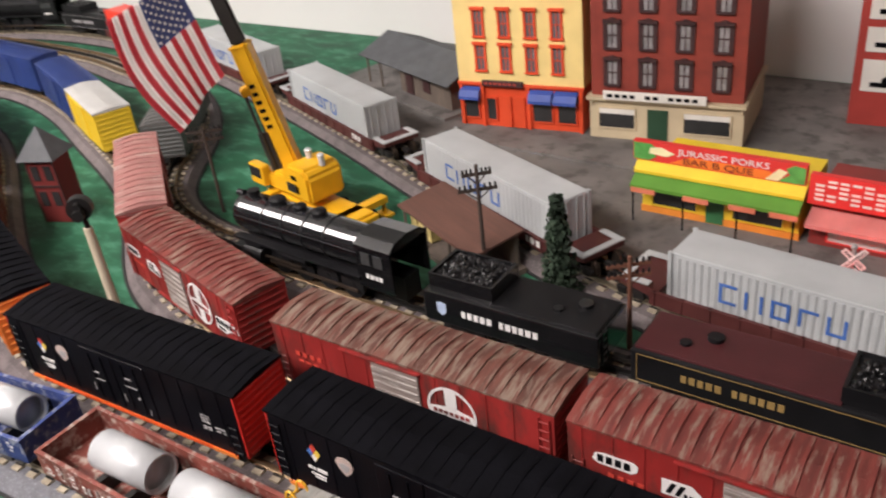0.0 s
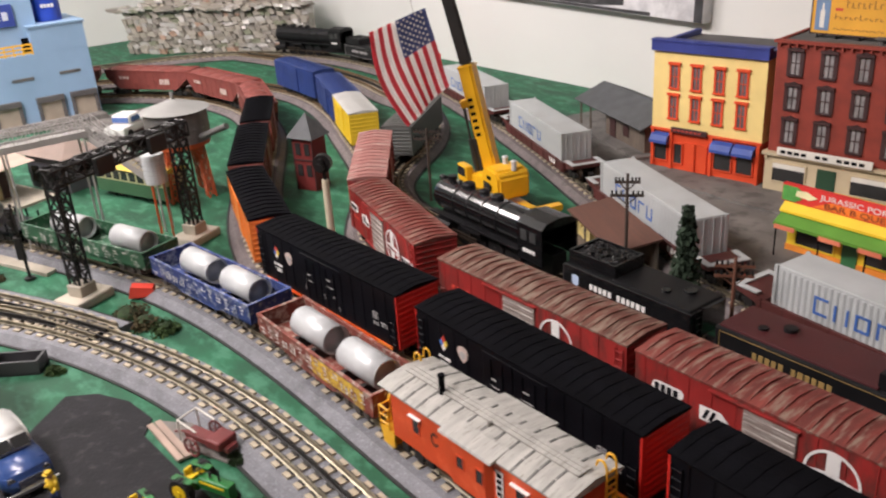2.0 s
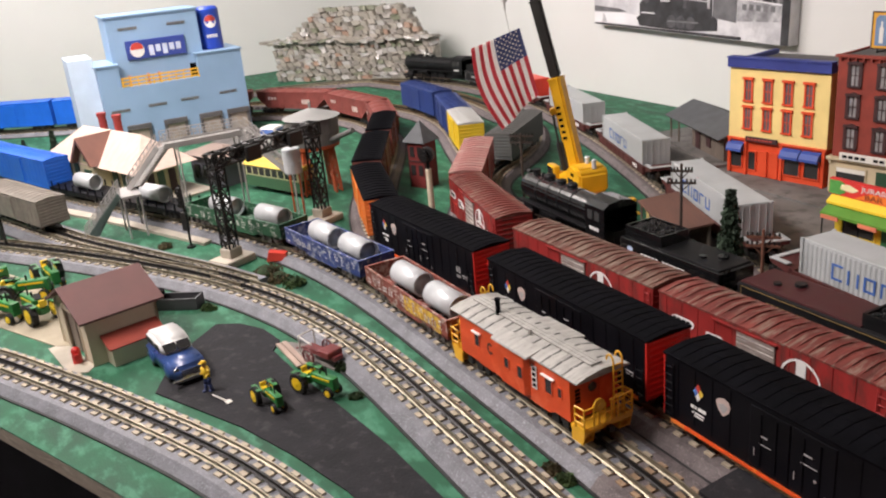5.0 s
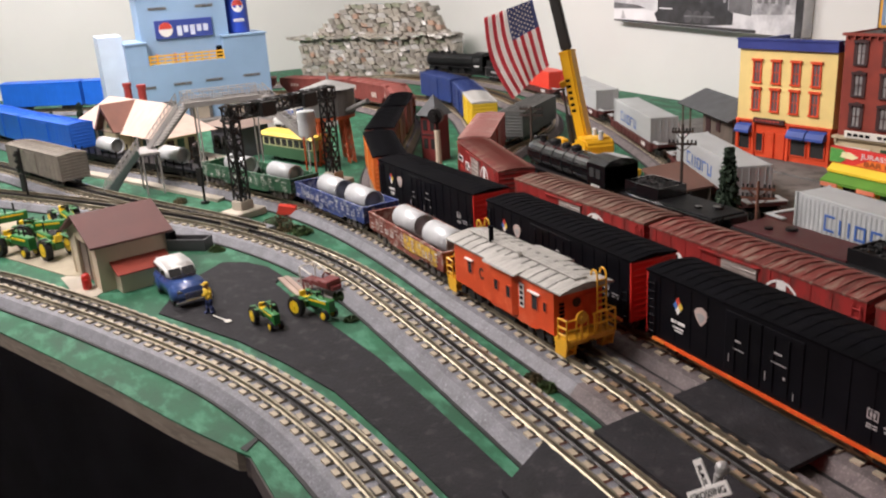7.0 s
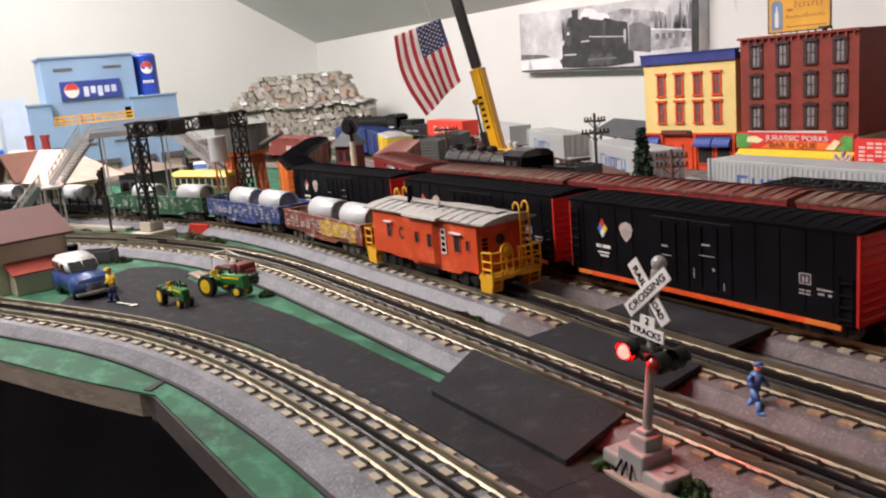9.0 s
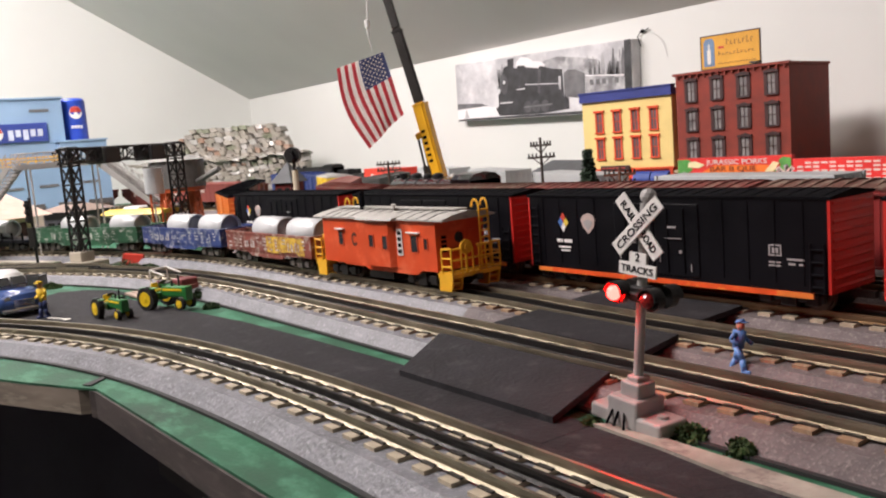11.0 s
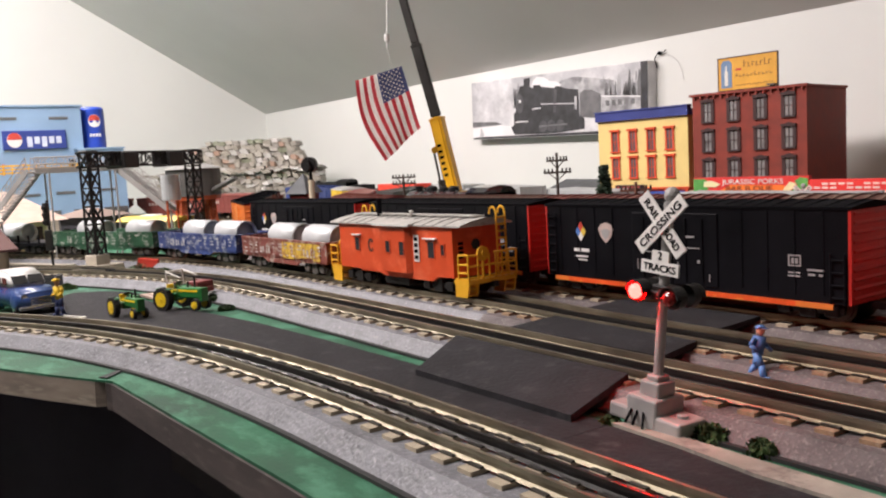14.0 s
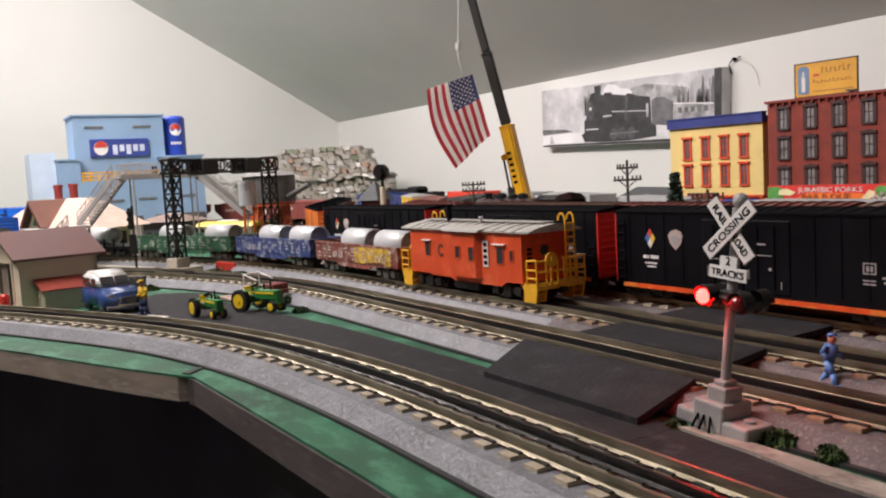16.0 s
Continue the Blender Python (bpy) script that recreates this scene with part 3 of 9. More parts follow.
def black_boxcar(m, label):
    L, W, z0, z1, z2 = 0.300, 0.058, 0.0145, 0.0795, 0.0848
    c = thing("boxcar", label, "boxcar", m, "black boxcars with red ends")
    body = boxes("body", [(-L / 2 + 0.002, L / 2 - 0.002, -W / 2, W / 2, z0, z1)], BLACKCAR, c, "black painted sides")
    side_ribs(body, W, z0 + 0.005, z1 - 0.001, [x for x in [-L / 2 + 0.02 + i * 0.0217 for i in range(13)] if abs(x) > 0.05], BLACKCAR, 0.0003)
    ribbed_roof(c, L, W, z1, z2, 22, BLACKROOF, "matt black ribbed roof", 0.0006)
    for s in (-1, 1):
        ribbed_end(c, s * (L / 2 - 0.002), s, W, z0, z1, z2, 10, REDEND, "bright red ribbed end")
    for s in (-1, 1):
        boxes("side_sill", [(-L / 2 + 0.012, L / 2 - 0.012, s * W / 2 - 0.0016, s * W / 2 + 0.0012 * s + 0.0004, 0.0105, 0.0145)], ORANGESILL, c, "orange-red side sill")
    for a, b in ((-L / 2 + 0.012, -L / 2 + 0.030), (L / 2 - 0.040, L / 2 - 0.012)):
        boxes("sill_end", [(a, b, -W / 2 - 0.0022, -W / 2 - 0.0016, 0.0107, 0.0143)], ORANGE, c)
    for x0, x1 in ((-0.042, 0.0), (0.0015, 0.044)):
        dr = made("plug_door", lambda bm: box(bm, x0, x1, -W / 2 - 0.0010, -W / 2 + 0.001, z0 + 0.003, z1 - 0.004, 0.0006), BLACKCAR, c)
        pieces("locking_bar", shared(("locking_bar",), lambda bm: box(bm, 0, 0.0012, -W / 2 - 0.0020, -W / 2 - 0.0008, z0 + 0.006, z1 - 0.008), BLACKCAR), dr, [pose(x0 + d, 0, 0) for d in (0.012, 0.028)])
    y = -W / 2
    # quartered diamond
    q = 0.0062
    cx, cz = -0.104, 0.057
    for mt, dx, dz in ((WHITEINK, 0, -1), (DIAB, -1, 0), (DIAY, 1, 0), (DIAR, 0, 1)):
        made("emblem", lambda bm: prism(bm, [(cx + dx * q * 0.55 - q * 0.5, cz + dz * q * 0.75), (cx + dx * q * 0.55, cz + dz * q * 0.75 - q * 0.7), (cx + dx * q * 0.55 + q * 0.5, cz + dz * q * 0.75), (cx + dx * q * 0.55, cz + dz * q * 0.75 + q * 0.7)], y - 0.0006, y, "y"), mt, c)
    sx = -0.073
    made("emblem", lambda bm: prism(bm, [(sx - 0.009, cz + 0.003), (sx - 0.006, cz + 0.007), (sx, cz + 0.009), (sx + 0.006, cz + 0.007), (sx + 0.009, cz + 0.003), (sx + 0.006, cz - 0.004), (sx, cz - 0.0095), (sx - 0.006, cz - 0.004)], y - 0.0005, y, "y"), SHIELD, c, "pinkish grey shield")
    made("emblem", lambda bm: prism(bm, [(sx - 0.0055, cz + 0.0015), (sx, cz + 0.0035), (sx + 0.0055, cz + 0.0015), (sx + 0.0035, cz - 0.003), (sx, cz - 0.0065), (sx - 0.0035, cz - 0.003)], y - 0.0008, y - 0.0005, "y"), GREYINK, c)
    ink_bars("lettering", [(-0.113, -0.106, 0.0385, 0.0415), (-0.104, -0.094, 0.0385, 0.0415), (-0.111, -0.096, 0.0335, 0.0350), (-0.109, -0.097, 0.0305, 0.0318)], WHITEINK, c, y)
    ink_bars("lettering", [(0.1035, 0.1045, 0.0395, 0.047), (0.1125, 0.1135, 0.0395, 0.047), (0.1035, 0.1135, 0.0463, 0.0473), (0.1035, 0.1135, 0.0390, 0.0400), (0.1060, 0.1080, 0.041, 0.045), (0.1090, 0.1110, 0.041, 0.045),
                           (0.1035, 0.1130, 0.034, 0.0350), (0.1035, 0.1130, 0.0315, 0.0326), (0.1180, 0.1310, 0.0365, 0.0378), (0.1190, 0.1240, 0.033, 0.0345), (0.1270, 0.1300, 0.033, 0.0345)], GREYINK, c, y)
    ink_bars("door_marking", [(-0.030, -0.022, 0.050, 0.0515), (-0.031, -0.018, 0.0425, 0.0432), (0.014, 0.023, 0.056, 0.0575), (0.012, 0.028, 0.0475, 0.0482), (-0.036, -0.0352, 0.028, 0.036), (0.006, 0.0068, 0.028, 0.036), (0.0365, 0.0373, 0.022, 0.028), (0.0255, 0.0280, 0.036, 0.0385)], GREYINK, c, y - 0.0014)
    made("ladder", lambda bm: ladder(bm, -L / 2 + 0.009, -W / 2 - 0.0015, z0, z1 - 0.006, 0.010, 7), BLACKCAR, c)
    made("ladder", lambda bm: ladder(bm, L / 2 - 0.009, -W / 2 - 0.0015, z0, z1 - 0.03, 0.010, 4), BLACKCAR, c)
    running_gear(c, L, 0.034, 0.0105)
    return c


def red_boxcar(m, label, roof, logos=0, L=0.283):
    W, z0, z1, z2 = 0.058, 0.0145, 0.0758, 0.0815
    c = thing("boxcar", label, "boxcar", m, "weathered red boxcars")
    body = boxes("body", [(-L / 2 + 0.002, L / 2 - 0.002, -W / 2, W / 2, z0, z1)], REDCAR, c, "weathered red sides")
    n = 12
    side_ribs(body, W, z0 + 0.003, z1 - 0.001, [-L / 2 + 0.011 + i * (L - 0.022) / (n - 1) for i in range(n)], REDCAR, 0.0005)
    ribbed_roof(c, L, W, z1, z2, 21, roof, "rust-streaked ribbed roof", 0.0014)
    for s in (-1, 1):
        ribbed_end(c, s * (L / 2 - 0.002), s, W, z0, z1, z2, 8, REDCAR)
    dr = made("door", lambda bm: box(bm, -0.028, 0.020, -W / 2 - 0.0020, -W / 2 + 0.001, z0 + 0.002, z1 - 0.004, 0.0006), GREYDOOR, c, "weathered grey sliding door")
    pieces("door_rib", shared(("door_rib", "grey"), lambda bm: prism(bm, [(-W / 2 - 0.0018, 0), (-W / 2 - 0.0030, 0.001), (-W / 2 - 0.0018, 0.002)], -0.027, 0.019, "x"), GREYDOOR), dr, [pose(0, 0, z0 + 0.006 + i * 0.0075) for i in range(7)])
    for z in (z1 - 0.004, z0 + 0.0005):
        boxes("door_rail", [(-0.062, 0.022, -W / 2 - 0.0030, -W / 2, z, z + 0.0015)], REDCAR, c)
    y = -W / 2 - 0.0006
    ex, ez, er = 0.050, 0.0455, 0.0235
    rd = [(ex + er * math.cos(a * math.pi / 16), ez + er * math.sin(a * math.pi / 16)) for a in range(32)]
    # ring, cross and crossbar of the round emblem
    def ring(bm):
        inner = [(ex + (u - ex) * 0.9, ez + (v - ez) * 0.9) for u, v in rd]
        for i in range(32):
            j = (i + 1) % 32
            prism(bm, [rd[i], rd[j], inner[j], inner[i]], y - 0.0004, y, "y")
        box(bm, ex - 0.0055, ex + 0.0055, y - 0.0004, y, ez + 0.002, ez + er * 0.9)
        box(bm, ex - 0.0055, ex + 0.0055, y - 0.0004, y, ez - er * 0.9, ez - 0.0065)
        prism(bm, [(ex - er * 0.86, ez - 0.0065), (ex + er * 0.86, ez - 0.0065), (ex + er * 0.88, ez + 0.0005), (ex + 0.0045, ez + 0.0035), (ex - 0.0045, ez + 0.0035), (ex - er * 0.88, ez + 0.0005)], y - 0.0004, y, "y")
    made("emblem", ring, WHITEINK, c, "white round cross emblem")
    for i in range(7):
        ink_bars("emblem_bar", [(ex - 0.0175 + i * 0.0051, ex - 0.0140 + i * 0.0051, ez - 0.0045, ez - 0.0008)], REDCAR, c, y - 0.0004)
    if logos:
        made("emblem", lambda bm: prism(bm, [(-0.122, 0.050), (-0.120, 0.056), (-0.114, 0.058), (-0.090, 0.058), (-0.087, 0.055), (-0.088, 0.050), (-0.092, 0.047), (-0.118, 0.047)], y - 0.0004, y, "y"), WHITEINK, c)
        ink_bars("lettering", [(-0.118 + i * 0.0068, -0.1135 + i * 0.0068, 0.0495, 0.0560) for i in range(4)], BLACKCAR, c, y - 0.0004)
        ink_bars("lettering", [(-0.110 + i * 0.0075, -0.1052 + i * 0.0075, 0.037, 0.0405) for i in range(4)], DIAR, c, y)
        made("emblem", lambda bm: prism(bm, [(-0.070, 0.040), (-0.070, 0.054), (-0.049, 0.055), (-0.041, 0.048), (-0.041, 0.041)], y - 0.0004, y, "y"), WHITEINK, c)
        made("lettering", lambda bm: [prism(bm, [(a, 0.0425), (a + 0.004, 0.0525), (a + 0.0075, 0.0525), (a + 0.0035, 0.0425)], y - 0.0008, y - 0.0004, "y") for a in (-0.067, -0.0605)] + [box(bm, -0.054 + i * 0.004, -0.0515 + i * 0.004, y - 0.0008, y - 0.0004, 0.0425, 0.046) for i in range(3)], BLACKCAR, c)
        made("emblem", lambda bm: prism(bm, [(0.080, 0.030), (0.082, 0.045), (0.108, 0.049), (0.126, 0.047), (0.128, 0.041), (0.112, 0.038), (0.098, 0.030)], y - 0.0004, y, "y"), WHITEINK, c, "white painted patch")
        ink_bars("lettering", [(0.084 + i * 0.0085, 0.0895 + i * 0.0085, 0.038 + i * 0.0007, 0.0445 + i * 0.0004) for i in range(5)] + [(0.085 + i * 0.005, 0.0885 + i * 0.005, 0.0325, 0.0355) for i in range(3)], BLACKCAR, c, y - 0.0004)
    else:
        ink_bars("lettering", [(-0.117 + i * 0.0085, -0.112 + i * 0.0085, 0.048, 0.0525) for i in range(4)] + [(-0.115 + i * 0.0085, -0.109 + i * 0.0085, 0.041, 0.0435) for i in range(3)], DIAR, c, y)
    made("ladder", lambda bm: ladder(bm, -L / 2 + 0.008, -W / 2 - 0.0015, z0, z1 - 0.03, 0.009, 4), REDCAR, c)
    made("ladder", lambda bm: ladder(bm, L / 2 - 0.008, -W / 2 - 0.0015, z0, z1 - 0.004, 0.009, 7), REDCAR, c)
    running_gear(c, L)
    return c


def plain_boxcar(m, label, side_mat, roof_mat, L=0.283, group="", door=True, end_mat=None, h=0.0):
    W, z0, z1, z2 = 0.058, 0.0145, 0.0758 + h, 0.0815 + h
    c = thing("boxcar", label, "boxcar", m, group)
    body = boxes("body", [(-L / 2 + 0.002, L / 2 - 0.002, -W / 2, W / 2, z0, z1)], side_mat, c)
    side_ribs(body, W, z0 + 0.003, z1 - 0.001, [-L / 2 + 0.011 + i * (L - 0.022) / 13 for i in range(14)], side_mat, 0.0006, (-1, 1))
    ribbed_roof(c, L, W, z1, z2, 14, roof_mat, "", 0.0014)
    for s in (-1, 1):
        ribbed_end(c, s * (L / 2 - 0.002), s, W, z0, z1, z2, 8, end_mat or side_mat)
        if door:
            made("door", lambda bm: box(bm, -0.026, 0.022, s * (W / 2 + 0.0005) - 0.0015, s * (W / 2 + 0.0005) + 0.0015, z0 + 0.002, z1 - 0.0045, 0.0006), side_mat, c)
            boxes("door_rail", [(-0.060, 0.024, s * (W / 2 + 0.001) - 0.001, s * (W / 2 + 0.001) + 0.001, z1 - 0.004, z1 - 0.0025)], side_mat, c)
    running_gear(c, L)
    return c


def hopper(m, label, side_mat):
    L, W, z0, z1 = 0.262, 0.062, 0.013, 0.066
    c = thing("hopper_car", label, "hopper car", m, "oxide red hopper cars")
    hb = made("body", lambda bm: prism(bm, [(-L / 2, z1), (L / 2, z1), (L / 2, z1 - 0.018), (L / 2 - 0.040, z0 + 0.006), (-L / 2 + 0.040, z0 + 0.006), (-L / 2, z1 - 0.018)], -W / 2, W / 2, "y"), side_mat, c)
    side_ribs(hb, W, z0 + 0.010, z1 - 0.001, [-L / 2 + 0.03 + i * 0.0253 for i in range(9)], side_mat, 0.001, (-1, 1))
    made("rim", lambda bm: [box(bm, -L / 2 - 0.001, L / 2 + 0.001, s * W / 2 - 0.0015, s * W / 2 + 0.0025, z1 - 0.001, z1 + 0.003) for s in (-1, 1)] + [box(bm, s * L / 2 - 0.002, s * L / 2 + 0.002, -W / 2, W / 2, z1 - 0.001, z1 + 0.003) for s in (-1, 1)], side_mat, c)
    made("load", lambda bm: [ball(bm, (x, 0, z1 - 0.002), 0.032, 1.15, 0.85, 0.26, 2) for x in (-0.1, -0.05, 0, 0.05, 0.1)], OXIDE, c, "heaped reddish ore load")
    ink_bars("lettering", [(-0.085 + i * 0.012, -0.077 + i * 0.012, 0.045, 0.053) for i in range(3)] + [(0.045 + i * 0.008, 0.051 + i * 0.008, 0.033, 0.047) for i in range(4)], SHIELD, c, -W / 2 - 0.0016)
    running_gear(c, L, 0.034)
    return c


def pipe_load(m, label, L, r=0.0168):
    p = thing("pipe_section", label, "pipe", m, "pipe loads on the freight cars")
    def tube(bm):
        k = 28
        for rad, flip in ((r, 1), (r * 0.88, -1)):
            a = [bm.verts.new((-L / 2, rad * math.cos(i * math.tau / k), rad * math.sin(i * math.tau / k))) for i in range(k)]
            b = [bm.verts.new((L / 2, rad * math.cos(i * math.tau / k), rad * math.sin(i * math.tau / k))) for i in range(k)]
            for i in range(k):
                f = (a[i], a[(i + 1) % k], b[(i + 1) % k], b[i])
                bm.faces.new(f if flip > 0 else f[::-1])
            if flip > 0:
                oa, ob_ = a, b
            else:
                for i in range(k):
                    j = (i + 1) % k
                    bm.faces.new((oa[j], oa[i], a[i], a[j]))
                    bm.faces.new((ob_[i], ob_[j], b[j], b[i]))
    made("shell", tube, PIPE, p, "", True)
    made("plug", lambda bm: rod(bm, (-L / 2 + 0.007, 0, 0), (L / 2 - 0.007, 0, 0), r * 0.875, 28), PLUG, p, "pale milky plug inside the tube", True)
    for s in (-1, 1):
        made("end_rim", lambda bm: [rod(bm, (s * (L / 2 - 0.001), r * 0.94 * math.cos(i * math.tau / 24), r * 0.94 * math.sin(i * math.tau / 24)), (s * (L / 2 - 0.001), r * 0.94 * math.cos((i + 1) * math.tau / 24), r * 0.94 * math.sin((i + 1) * math.tau / 24)), r * 0.07, 6) for i in range(24)], PIPE, p)
    return p


def gondola(m, label, paint, ink, two_tone=None, L=0.236):
    W, z0, z1, th = 0.062, 0.0165, 0.0405, 0.0022
    c = thing("gondola_car", label, "gondola car", m, "gondola cars")
    made("floor", lambda bm: box(bm, -L / 2, L / 2, -W / 2, W / 2, z0, z0 + 0.003), paint, c)
    for s in (-1, 1):
        y = s * (W / 2 - th / 2)
        def wall(bm):
            prism(bm, [(-L / 2, z1), (L / 2, z1), (L / 2, z0), (L / 2 - 0.066, z0 - 0.0005), (L / 2 - 0.076, z0 - 0.005), (-L / 2 + 0.076, z0 - 0.005), (-L / 2 + 0.066, z0 - 0.0005), (-L / 2, z0)], y - th / 2, y + th / 2, "y")
            for i in range(14):
                x = -L / 2 + 0.005 + i * (L - 0.01) / 13
                box(bm, x - 0.0013, x + 0.0013, y + s * (th / 2 - 0.001) - 0.001, y + s * (th / 2 + 0.0005) + 0.001, z0, z1 - 0.001)
            box(bm, -L / 2, L / 2, y - th * 0.8, y + th * 0.8, z1 - 0.001, z1 + 0.0015)
        made("side_wall", wall, paint, c)
        made("end_wall", lambda bm: (box(bm, s * (L / 2 - th) - 0.001, s * (L / 2 - th) + 0.0012, -W / 2 + th, W / 2 - th, z0, z1), box(bm, s * (L / 2 - th) - 0.002, s * (L / 2 - th) + 0.002, -W / 2 + th, W / 2 - th, z1 - 0.001, z1 + 0.0015)), paint, c)
    y = -W / 2 - 0.0012
    rnd = random.Random(label)
    rows = []
    for i in range(13):
        x = -L / 2 + 0.0065 + i * (L - 0.01) / 13
        big = rnd.random() < 0.45
        if big:
            for k in range(2):
                rows.append((x + k * 0.0075, x + k * 0.0075 + rnd.uniform(0.003, 0.0050), 0.0225, rnd.uniform(0.030, 0.035)))
        else:
            for z in (0.0345, 0.0305, 0.0260, 0.0215):
                if rnd.random() < 0.75:
                    a = rnd.uniform(0, 0.003)
                    rows.append((x + a, x + rnd.uniform(0.006, 0.0125), z, z + rnd.uniform(0.0012, 0.0026)))
    tagged(ink_bars("lettering", rows, ink, c, y + 0.0008, "worn painted lettering"), kind="stuff")
    if two_tone:
        for i in range(6):
            ink_bars("paint_patch", [(0.004 + i * 0.0165, 0.0196 + i * 0.0165, 0.0175 + rnd.uniform(0, 0.004), 0.039)], two_tone, c, y + 0.0011, "worn yellow paint")
    running_gear(c, L, 0.040, 0.0092, TRUCKGREY)
    return c


def flat_car(m, label, L=0.236, paint=None):
    W = 0.06
    c = thing("flat_car", label, "flat car", m, "flat cars")
    made("deck", lambda bm: (box(bm, -L / 2, L / 2, -W / 2, W / 2, 0.016, 0.0225, 0.0008), box(bm, -L / 2 + 0.05, L / 2 - 0.05, -W / 2 + 0.004, W / 2 - 0.004, 0.009, 0.016)), paint or BLACKCAR, c)
    st_me = shared(("stake",), lambda bm: box(bm, -0.0012, 0.0012, -0.001, 0.0015, 0.016, 0.036), paint or BLACKCAR)
    pieces("stake", st_me, c, [pose(-L / 2 + 0.015 + i * (L - 0.03) / 7, s * W / 2, 0) for s in (-1, 1) for i in range(8)])
    running_gear(c, L, 0.040)
    return c


def caboose(m):
    L, W, z0, z1, z2 = 0.200, 0.060, 0.015, 0.066, 0.0735
    c = thing("caboose", "orange-red bay-window caboose with yellow end railings and silver roof", "caboose", m)
    made("body", lambda bm: (box(bm, -L / 2, L / 2, -W / 2, W / 2, z0 + 0.003, z1), prism(bm, [(-0.070, z0 + 0.004), (0.078, z0 + 0.004), (0.066, z0 - 0.002), (-0.012, z0 - 0.002), (-0.024, z0 + 0.001), (-0.058, z0 + 0.001)], -W / 2 + 0.0004, W / 2 - 0.0004, "y")), CABRED, c, "scuffed orange-red sides")
    for s in (-1, 1):
        made("bay_window", lambda bm: prism(bm, [(-0.016, s * (W / 2 - 0.001)), (-0.010, s * (W / 2 + 0.005)), (0.031, s * (W / 2 + 0.005)), (0.037, s * (W / 2 - 0.001))], z0 + 0.004, z1 - 0.002, "z"), CABRED, c)
    xb = 0.0105
    RL = L + 0.030
    h = W / 2 + 0.003
    sect = [(-h, z1), (-h, z1 + 0.0015), (-h * 0.6, z1 + 0.005), (0, z2), (h * 0.6, z1 + 0.005), (h, z1 + 0.0015), (h, z1)]
    made("roof", lambda bm: (prism(bm, sect, -RL / 2, RL / 2, "x"), prism(bm, [(-h - 0.006, z1), (-h - 0.005, z1 + 0.002), (-h * 0.6, z1 + 0.0055), (h * 0.6, z1 + 0.0055), (h + 0.005, z1 + 0.002), (h + 0.006, z1)], xb - 0.032, xb + 0.032, "x")), CABROOF, c, "weathered silver roof")
    for y in (-0.005, 0, 0.005):
        boxes("roof_walk", [(-RL / 2 + 0.01, RL / 2 - 0.01, y - 0.0022, y + 0.0022, z2 + 0.0006, z2 + 0.0016)], CABROOF, c)
    streak = mat("dark_roof_streak", (0.14, 0.14, 0.13), 0.7, var=0.4, scale=60)
    seam = shared(("roof_seam",), lambda bm: box(bm, -0.0011, 0.0011, -h * 0.22, h * 0.22, -0.0002, 0.0003), streak)
    pieces("roof_seam", seam, c, [Matrix.Translation((-0.092 + i * 0.0168, s * h * 0.80, z1 + 0.0034)) @ Matrix.Rotation(-s * 0.262, 4, "X") for i in range(12) for s in (-1, 1) if not -0.026 < -0.092 + i * 0.0168 < 0.047])
    pieces("roof_seam", seam, c, [Matrix.Translation((-0.092 + i * 0.0168, s * h * 0.32, z1 + 0.0064)) @ Matrix.Rotation(-s * 0.128, 4, "X") for i in range(12) for s in (-1, 1)])
    made("smoke_pipe", lambda bm: (rod(bm, (-0.054, -0.006, z2 - 0.004), (-0.054, -0.006, z2 + 0.018), 0.0028, 12), rod(bm, (-0.054, -0.006, z2 + 0.016), (-0.054, -0.006, z2 + 0.0185), 0.0034, 12)), BLACKROOF, c, "black smokestack")
    made("horn", lambda bm: (rod(bm, (0.010, -0.01, z2 - 0.002), (0.010, -0.01, z2 + 0.006), 0.0012, 8), rod(bm, (0.007, -0.01, z2 + 0.005), (0.013, -0.01, z2 + 0.005), 0.0012, 8)), CABROOF, c)
    dark = mat("dark_window", (0.03, 0.03, 0.035), 0.15, var=0.1)
    y = -W / 2
    for x, z, w, hh, yy in ((-0.064, 0.0445, 0.0085, 0.014, y), (0.001, 0.0445, 0.0075, 0.0115, y - 0.005), (0.025, 0.0435, 0.0080, 0.0135, y - 0.005), (0.067, 0.0435, 0.0100, 0.0160, y), (0.085, 0.0440, 0.0050, 0.010, y)):
        w_ob = made("window", lambda bm: [box(bm, *r) for r in ((x - w / 2 - 0.0009, x + w / 2 + 0.0009, yy - 0.0008, yy + 0.001, z - hh / 2 - 0.0009, z - hh / 2), (x - w / 2 - 0.0009, x + w / 2 + 0.0009, yy - 0.0008, yy + 0.001, z + hh / 2, z + hh / 2 + 0.0009), (x - w / 2 - 0.0009, x - w / 2, yy - 0.0008, yy + 0.001, z - hh / 2, z + hh / 2), (x + w / 2, x + w / 2 + 0.0009, yy - 0.0008, yy + 0.001, z - hh / 2, z + hh / 2))], CABRED, c)
        boxes("pane", [(x - w / 2, x + w / 2, yy - 0.0004, yy + 0.001, z - hh / 2, z + hh / 2)], dark, w_ob)
    for x0, x1 in ((-0.072, -0.056), (0.057, 0.077)):
        boxes("awning", [(x0, x1, y - 0.0032, y, 0.0538, 0.0550)], WHITEINK, c)
    # round mark and number plate
    cx, cz = -0.038, 0.044
    arc = [0.7 + i * 0.31 for i in range(17)]
    ring = [(cx + 0.0055 * math.cos(t), cz + 0.00715 * math.sin(t)) for t in arc] + [(cx + 0.0033 * math.cos(t), cz + 0.0043 * math.sin(t)) for t in arc[::-1]]
